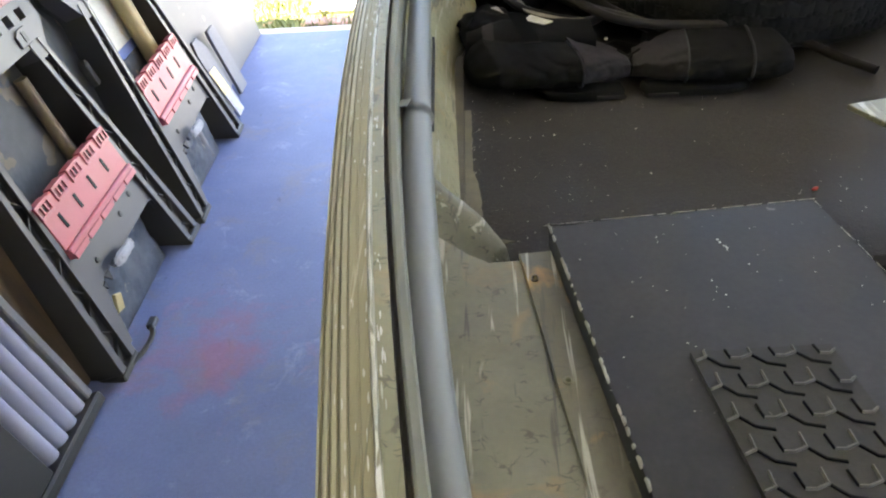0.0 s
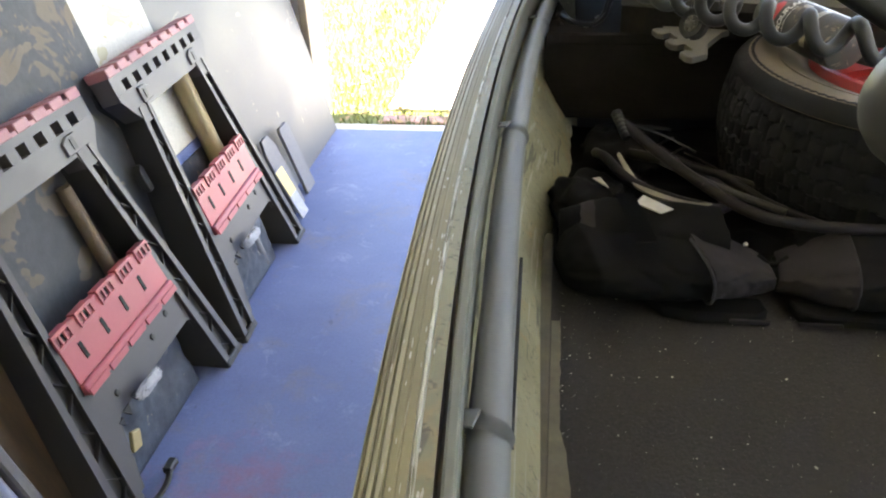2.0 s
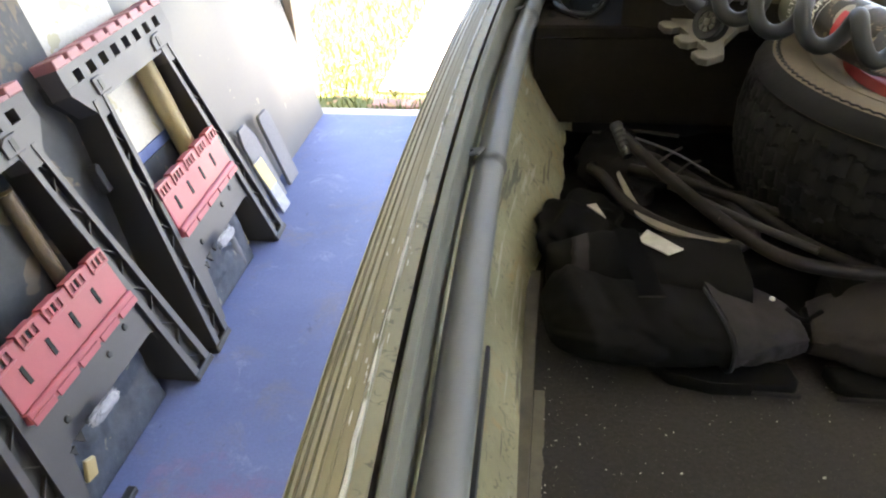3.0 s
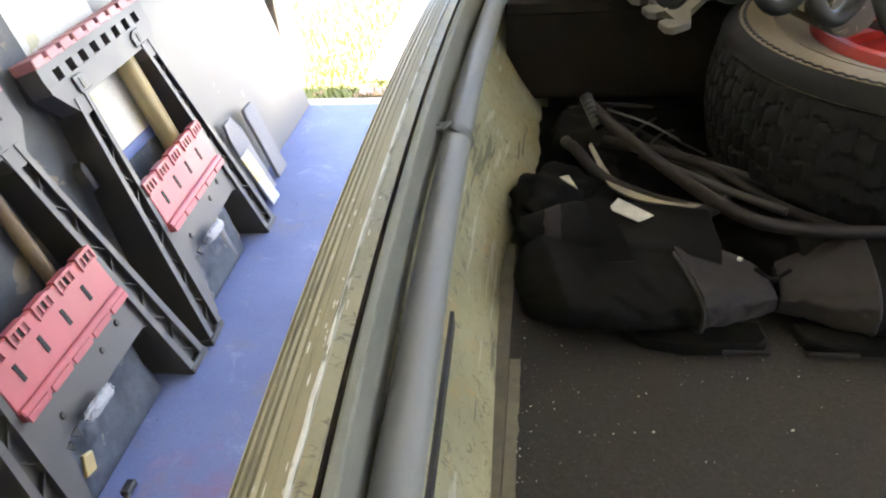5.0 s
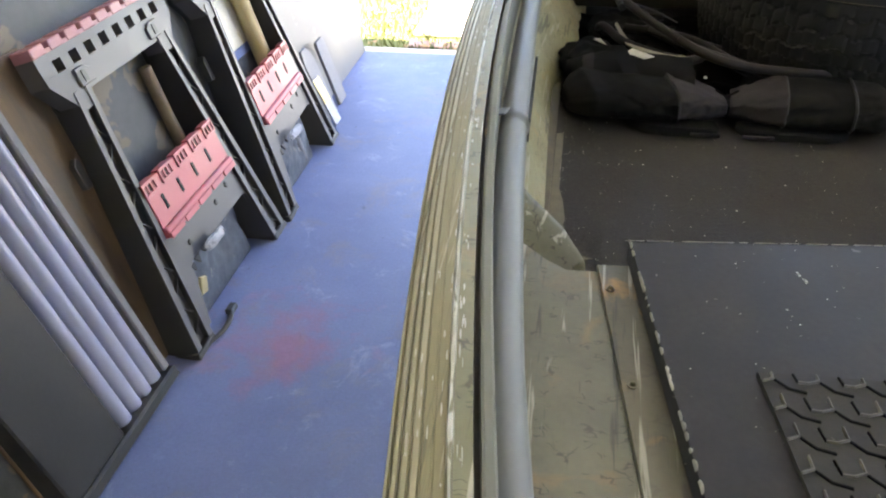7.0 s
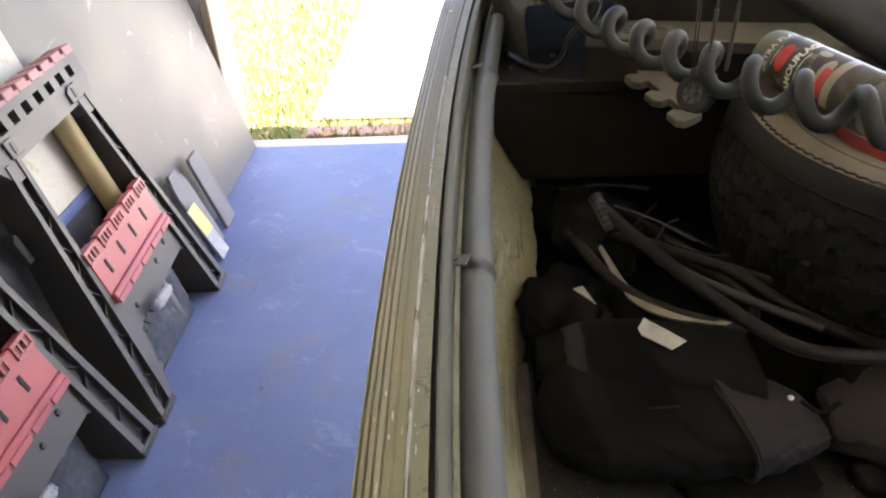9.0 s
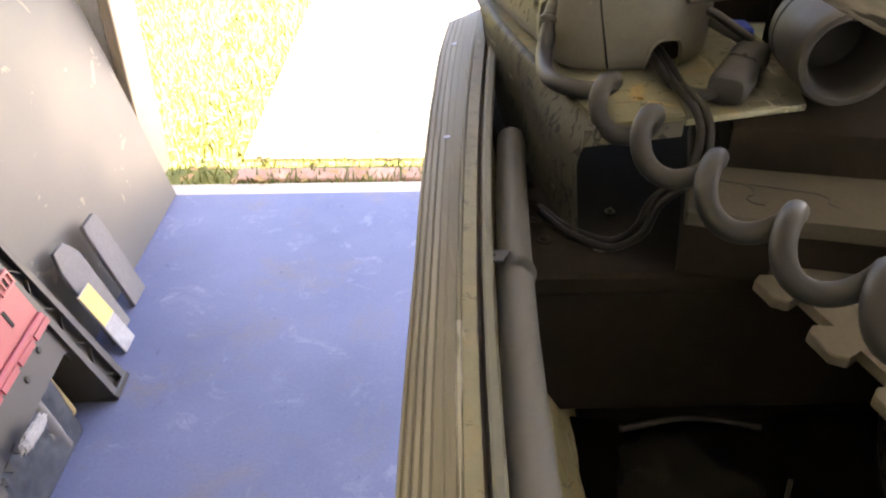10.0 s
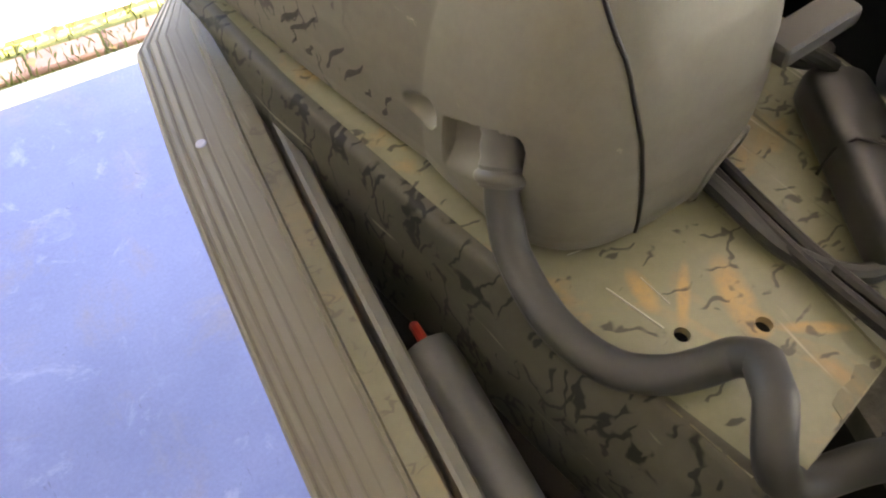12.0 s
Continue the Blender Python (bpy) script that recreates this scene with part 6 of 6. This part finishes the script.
for (a0, z0), (a1, z1), w in (((-1.99, 1.076), (-1.91, 1.092), 0.0015), ((-1.95, 1.076), (-1.85, 1.094), 0.0013), ((-1.96, 1.066), (-1.94, 1.077), 0.0008), ((-1.91, 1.068), (-1.88, 1.074), 0.0018), ((-1.85, 1.068), (-1.78, 1.088), 0.0016), ((-1.79, 1.068), (-1.72, 1.086), 0.0017), ((-1.72, 1.069), (-1.705, 1.0735), 0.0012), ((-1.68, 1.064), (-1.65, 1.078), 0.0020)):
    rows = []
    for i in range(9):
        q = i / 8
        h = w * (0.45 + 0.75 * math.sin(3.14 * min(1.0, 0.15 + 0.85 * q)) + 0.5 * noise.noise(Vector((a0 * 40, q * 6, 0))))
        a, z = a0 + (a1 - a0) * q + 0.006 * math.sin(q * 7 + a0 * 30), z0 + (z1 - z0) * q
        rows.append([on_head(a, z - h, 0.0003), on_head(a, z, 0.0005), on_head(a, z + h, 0.0003)])
    part("paint_mark", ribbon(rows), M_mark, head, "black sprayed squiggle")
b = slab(-0.023, 0.023, -0.0085, 0.0085, -0.0052, 0.0052, 0.004, seg=3)
b.transform(pose(0.4035, 1.995, 1.1135, 0, -6, 2))
part("lever", b, M_motor_dark, motor, "dark flat-sided lever")
S0, S1 = Vector((0.338, 2.03, 1.205)), Vector((0.515, 0.950, 1.138))
part("shaft", sweep([S0.lerp(S1, k / 24) for k in range(25)], 0.0185, 20), M_shaft, motor, "mottled worn shaft")
part("sleeve", sweep([S0.lerp(S1, 0.42 + 0.58 * k / 8) for k in range(9)], 0.0200, 20), M_hose, motor, "dark grey sleeve on the shaft")
low = [(0.0, 0.0), (0.009, 0.0008), (0.020, 0.004), (0.030, 0.011), (0.038, 0.021), (0.043, 0.036), (0.0455, 0.056), (0.046, 0.12), (0.046, 0.16), (0.0445, 0.162), (0.0445, 0.166), (0.046, 0.168), (0.046, 0.30), (0.041, 0.34), (0.027, 0.365), (0.0, 0.37)]
lower = part("lower_unit", lathe([(r * 0.91, z) for r, z in low], 40, pose(0.407, 0.948, 1.138, 0, 90, 6)), M_lower, motor, "scratched olive lower motor housing")
part("skeg", prism([(0.52, 0.90), (0.62, 0.90), (0.66, 0.80), (0.60, 0.80)], 1.130, 1.142, 0.003), M_motor_dark, lower)

# thick coiled cable from the head
TOPS = [(0.297, 1.897, 1.074), (0.314, 1.838, 1.068), (0.340, 1.770, 1.064), (0.363, 1.700, 1.063), (0.382, 1.635, 1.066), (0.403, 1.582, 1.070), (0.427, 1.538, 1.071), (0.452, 1.496, 1.071), (0.482, 1.456, 1.071), (0.518, 1.420, 1.069), (0.560, 1.392, 1.067), (0.61, 1.37, 1.063)]
RC = 0.0168
tp = [Vector(p) for p in TOPS]
axis_pts = smooth_path(tp, 20)
coil = []
for i, p in enumerate(axis_pts):
    th = 2 * math.pi * i / 20
    d = (axis_pts[min(i + 1, len(axis_pts) - 1)] - axis_pts[max(i - 1, 0)])
    d.z = 0
    d.normalize()
    n = Vector((d.y, -d.x, 0))
    if n.x > 0:
        n = -n
    coil.append(p + Vector((0, 0, -RC)) + Vector((0, 0, RC * math.cos(th))) + n * (RC * 0.95 * math.sin(th)))
lead = smooth_path([(0.2680, 2.0165, 1.0890), (0.2650, 2.0120, 1.0810), (0.2628, 2.0065, 1.0735), (0.2585, 1.991, 1.0620), (0.2565, 1.962, 1.0560), (0.2630, 1.937, 1.0556), (0.2770, 1.9240, 1.0556), (0.2910, 1.9185, 1.0560), (0.3010, 1.9140, 1.0610), (0.3030, 1.9060, 1.0690)], 8)
cable = thing("coiled_cable", (0.35, 1.75, 1.0), "thick grey coiled cable from the motor head to the tyre", "coiled cable")
part("cable", sweep(lead + coil[1:], 0.0076, 14), M_coil, cable, sharp=2.0)
CO0, CO1 = Vector((0.2735, 2.0238, 1.1000)), Vector((0.2652, 2.0125, 1.0825))
cl = part("collar", sweep([CO0.lerp(CO1, k / 8) for k in range(9)], lambda s: 0.0096 + 0.0005 * math.cos(s * 30), 18), M_motor_dark, cable, "dark ribbed cable boot")
part("collar_ring", sweep([CO0.lerp(CO1, 0.70 + 0.05 * k) for k in range(6)], lambda s: 0.0100 + 0.0018 * max(0.0, math.sin(s * 3.14)) ** 0.6, 18), M_motor_dark, cl)

# thin cables and the connector box on the deck plate
leads = thing("power_leads", (0.37, 1.93, PZ), "pair of black power leads from the motor head", "cable")
for pts, r in (([(0.356, 2.005, 1.060), (0.359, 1.980, 1.0575), (0.362, 1.945, 1.0525), (0.370, 1.925, 1.0525), (0.382, 1.914, 1.0530), (0.396, 1.912, 1.056)], 0.0046),
               ([(0.362, 2.005, 1.062), (0.363, 1.980, 1.058), (0.3635, 1.935, 1.0535), (0.3635, 1.903, 1.0545), (0.3640, 1.880, 1.0540), (0.3640, 1.859, 1.042), (0.3545, 1.8455, 1.018), (0.3310, 1.846, 0.992), (0.3225, 1.848, 0.966), (0.310, 1.853, 0.950), (0.295, 1.858, 0.9465), (0.270, 1.880, 0.9465), (0.252, 1.915, 0.9465)], 0.0036),
               ([(0.367, 2.006, 1.063), (0.3695, 1.985, 1.059), (0.3705, 1.940, 1.0535), (0.3705, 1.905, 1.0545), (0.3710, 1.880, 1.0545), (0.3710, 1.858, 1.042), (0.3610, 1.8395, 1.018), (0.3340, 1.8385, 0.992), (0.3255, 1.839, 0.966), (0.310, 1.843, 0.950), (0.295, 1.848, 0.9465), (0.270, 1.870, 0.9465), (0.252, 1.905, 0.9465)], 0.0036),
               ([(0.398, 2.014, 1.098), (0.416, 2.014, 1.092), (0.440, 2.006, 1.078), (0.452, 2.000, 1.070)], 0.0042),
               ([(0.398, 2.020, 1.092), (0.412, 2.024, 1.084), (0.450, 2.012, 1.066), (0.480, 2.02, 1.056)], 0.0042)):
    part("lead", sweep(smooth_path(pts, 9), r, 10), M_coil if r > 0.004 else M_hose, leads)
BX = pose(0.4255, 1.953, PZ - 0.003, 0, 0, -32)
box = thing("connector_box", BX, "dark grey connector box tied with thin wire", "connector box")
oval = [(0.0165 * math.copysign(abs(math.cos(q)) ** 0.55, math.cos(q)), 0.0145 + 0.0125 * math.copysign(abs(math.sin(q)) ** 0.55, math.sin(q))) for q in [2 * math.pi * k / 28 for k in range(28)]]
b = ribbon([[(x * k, y, 0.0145 + (z - 0.0145) * k) for x, z in oval] for y, k in ((-0.056, 0.72), (-0.0552, 0.86), (-0.0525, 0.95), (-0.048, 0.99), (-0.044, 1.0), (0.044, 1.0), (0.048, 0.99), (0.0525, 0.95), (0.0552, 0.86), (0.056, 0.72))], closed=True)
part("case", b, M_box, box, local=True)
ring = [(-0.0172, 0.004, 0.004), (-0.0163, 0.0035, 0.0205), (-0.0095, 0.003, 0.0278), (0.0, 0.0, 0.0282), (0.0095, -0.003, 0.0278), (0.0163, -0.0035, 0.0205), (0.0172, -0.004, 0.004)]
part("tie_wire", sweep(ring, 0.0008, 6), M_stitch, box, local=True)
part("knot", lathe([(0.0018, 0), (0.0026, 0.0006), (0.0018, 0.0012), (0.0018, 0)], 10, pose(0.001, 0.001, 0.0286)), M_stitch, box, local=True)

# grey rolled mat and black flap beside the shaft
roll = thing("rolled_mat", (0.50, 1.90, PZ), "grey rolled mat with a dark band on the bow deck", "rolled mat")
RA, RB = Vector((0.497, 1.978, 1.0900)), Vector((0.487, 1.897, 1.0865))
d = (RB - RA)
turn = [(0.0, 0.0405), (0.02, 0.0415), (0.88, 0.0415), (0.95, 0.0408), (1.0, 0.0385), (1.0, 0.0335), (0.95, 0.0305), (0.85, 0.0295), (0.25, 0.0295), (0.25, 0.0)]
tilt = d.to_track_quat("Z", "Y").to_matrix().to_4x4()
part("roll", lathe([(r, s * d.length) for s, r in turn], 36, Matrix.Translation(RA) @ tilt), M_grey_tube, roll)
c0 = RA.lerp(RB, 0.16)
part("band", sweep([c0, c0 + d.normalized() * 0.0022], 0.0419, 36), M_stitch, roll, "dark band")
part("end_disc", sweep([RA, RA + d.normalized() * 0.004], 0.0405, 24), M_grey_tube, roll)
# black block that fills the dark area behind the roll
b = prism([(0.4985, 1.9850), (0.5012, 2.080), (0.506, 2.10), (0.68, 2.10), (0.68, 2.05), (0.58, 2.010)], 0.942, 1.130, 0.003)
single("black_flap", b, M_void, "plain black block behind the rolled mat", "block")
b = prism([(0.476, 2.098), (0.494, 2.092), (0.497, 2.125), (0.479, 2.130)], PZ - 0.003, 1.053, 0.002)
single("blue_bag", b, M_blue, "scrap of blue plastic sheet behind the motor", "plastic sheet")

# added block that keeps the background behind the motor dark
b = prism([(0.44, 2.14), (0.72, 2.12), (0.74, 2.30), (0.40, 2.30)], PZ - 0.003, 1.215, 0.012, seg=2)
single("dark_backdrop", b, M_black_ledge, "dark block added as a backdrop behind the motor", "cover")

# aerosol can lying on the tyre
CA, CD = Vector((0.564, 1.743, 0.9920)), Vector((0.29, -0.957, 0.0)).normalized()
CM = Matrix.Translation(CA) @ CD.to_track_quat("Z", "Y").to_matrix().to_4x4()
can = thing("spray_can", CM, "camouflage spray paint can lying on the spare tyre", "spray can")
CR = 0.0330
part("cap", lathe([(0, 0), (CR * 0.80, 0), (CR * 0.93, 0.003), (CR * 0.97, 0.010), (CR * 0.98, 0.040), (CR * 0.98, 0.0405)], 40, Matrix()), M_can_olive, can, "olive plastic cap", local=True)
part("body", lathe([(CR, 0.0405), (CR, 0.175), (CR * 0.93, 0.183), (CR * 0.6, 0.186), (0, 0.186)], 40, Matrix()), M_can_dark, can, "dark camouflage label", local=True)


def on_can(a, z, grow=0.0004):
    return Vector(((CR + grow) * math.cos(a), (CR + grow) * math.sin(a), z))


def can_patch(name, a0, a1, z0, z1, m, round_ends=False, grow=0.0004, label=""):
    n = 14
    rows = []
    for i in range(n + 1):
        a = a0 + (a1 - a0) * i / n
        u = 2 * i / n - 1
        hh = math.sqrt(max(0.0, 1 - u * u)) if round_ends else 1.0
        zc, hz = (z0 + z1) / 2, (z1 - z0) / 2 * hh
        rows.append([on_can(a, zc - hz, grow), on_can(a, zc + hz, grow)])
    bq = ribbon(rows)
    bmesh.ops.remove_doubles(bq, verts=bq.verts, dist=1e-6)
    return part(name, bq, m, can, label, local=True)


# azimuth on the can that faces up, and the one that faces the stern
inv = CM.to_3x3().inverted()
up = inv @ Vector((0, 0, 1))
A_UP = math.atan2(up.y, up.x)
st2 = inv @ Vector((-0.957, -0.29, 0))
A_ST = math.atan2(st2.y, st2.x)
SG = 1.0 if math.sin(A_ST - A_UP) > 0 else -1.0
can_patch("label_strip", A_UP - SG * 0.30, A_UP - SG * 0.06, 0.046, 0.175, M_can_tan, label="pale strip of the label")
can_patch("red_oval", A_UP + SG * 0.45, A_UP + SG * 1.50, 0.046, 0.064, M_can_red, True, 0.0006, "plain red oval mark")
can_patch("camo_patch", A_UP + SG * 0.35, A_UP + SG * 1.3, 0.112, 0.128, M_can_tan, True, 0.0005)
can_patch("camo_patch", A_UP + SG * 0.10, A_UP + SG * 0.40, 0.090, 0.108, M_can_tan, True, 0.0005)
can_patch("print_bar", A_UP + SG * 0.45, A_UP + SG * 1.7, 0.0850, 0.0860, M_can_print, False, 0.0007)
can_patch("print_bar", A_UP + SG * 0.65, A_UP + SG * 1.4, 0.0432, 0.0442, M_can_print, False, 0.0007)
can_patch("label_band", A_UP - SG * 0.1, A_UP + SG * 1.9, 0.130, 0.142, M_can_tan, False, 0.0005)
can_patch("red_band", A_UP + SG * 0.7, A_UP + SG * 1.7, 0.118, 0.129, M_can_red, False, 0.0006)


def can_text(words, size, a_start, z_base, m, bold=0.0):
    """Lettering that runs round the can, its baseline towards the can's foot."""
    fc = bpy.data.curves.new("lettering", "FONT")
    fc.body, fc.size, fc.offset = words, size, bold
    ob = new("lettering", fc)
    me = bpy.data.meshes.new_from_object(ob.evaluated_get(bpy.context.evaluated_depsgraph_get()))
    bpy.data.objects.remove(ob)
    bq = bmesh.new()
    bq.from_mesh(me)
    bmesh.ops.subdivide_edges(bq, edges=[ed for ed in bq.edges if ed.calc_length() > 0.003], cuts=2)
    for v in bq.verts:
        v.co = on_can(a_start - SG * v.co.x / CR, z_base - v.co.y, 0.0009)
    part("lettering", bq, m, can, "white printed word", local=True)


can_text("CAMOUFLAGE", 0.0125, A_UP + SG * 2.30, 0.0800, M_can_print, 0.00035)
can_text("ULTRA FLAT", 0.0115, A_UP + SG * 1.75, 0.036, M_can_print)

# small line spool with cords, hung from the shaft
SM = Matrix.Translation((0.4125, 1.5320, 1.0310)) @ Vector((-0.72, -0.58, 0.38)).to_track_quat("Z", "Y").to_matrix().to_4x4() @ Matrix.Diagonal((0.73, 0.73, 0.73, 1))
spool = thing("line_spool", SM, "small black line spool hanging on cords by the tyre", "line spool")
part("drum", lathe([(0, -0.020), (0.024, -0.020), (0.0255, -0.017), (0.020, -0.014), (0.020, -0.005), (0.0255, -0.002), (0.024, 0.001), (0.0155, 0.0005), (0.0155, -0.003), (0, -0.003)], 32, Matrix()), M_stitch, spool, local=True)
for k in range(7):
    a0, a1 = 2 * math.pi * k / 7 + 0.09, 2 * math.pi * (k + 1) / 7 - 0.09
    pts = [(0.0072 * math.cos(a0 + (a1 - a0) * i / 4), 0.0072 * math.sin(a0 + (a1 - a0) * i / 4)) for i in range(5)] + [(0.0142 * math.cos(a1 - (a1 - a0) * i / 4), 0.0142 * math.sin(a1 - (a1 - a0) * i / 4)) for i in range(5)]
    part("hub_segment", prism(pts, -0.003, 0.0005, 0.0006), M_spool_hub, spool, local=True)
part("hub", lathe([(0.0058, -0.003), (0.0058, 0.001), (0.004, 0.0018), (0, 0.002)], 16, Matrix()), M_spool_hub, spool, local=True)
part("glint_clip", slab(-0.004, 0.004, -0.026, -0.021, -0.008, -0.004, 0.001), M_steel, spool, local=True)
for i, (p0, p1, bead) in enumerate((((0.4120, 1.534, 1.046), (0.418, 1.570, 1.168), False), ((0.4090, 1.532, 1.046), (0.414, 1.566, 1.168), False), ((0.422, 1.530, 1.056), (0.416, 1.505, 1.152), True), ((0.452, 1.565, 1.040), (0.436, 1.508, 1.150), True))):
    c = thing("beaded_cord" if bead else "cord", p0, "beaded dark cord hanging from the shaft" if bead else "thin dark cord holding the spool", "cord", "cords under the shaft")
    part("line", sweep([p0, p1], 0.0009 if not bead else 0.0015, 6), M_chain if bead else M_stitch, c)
    if bead:
        a, e2 = Vector(p0), Vector(p1)
        for k in range(18):
            q = a.lerp(e2, (k + 0.5) / 30 + 0.03)
            part("bead", blob(Matrix.Translation(q) @ Matrix.Diagonal((0.0026, 0.0022, 0.0012, 1)), 8, 5), M_foam, c)
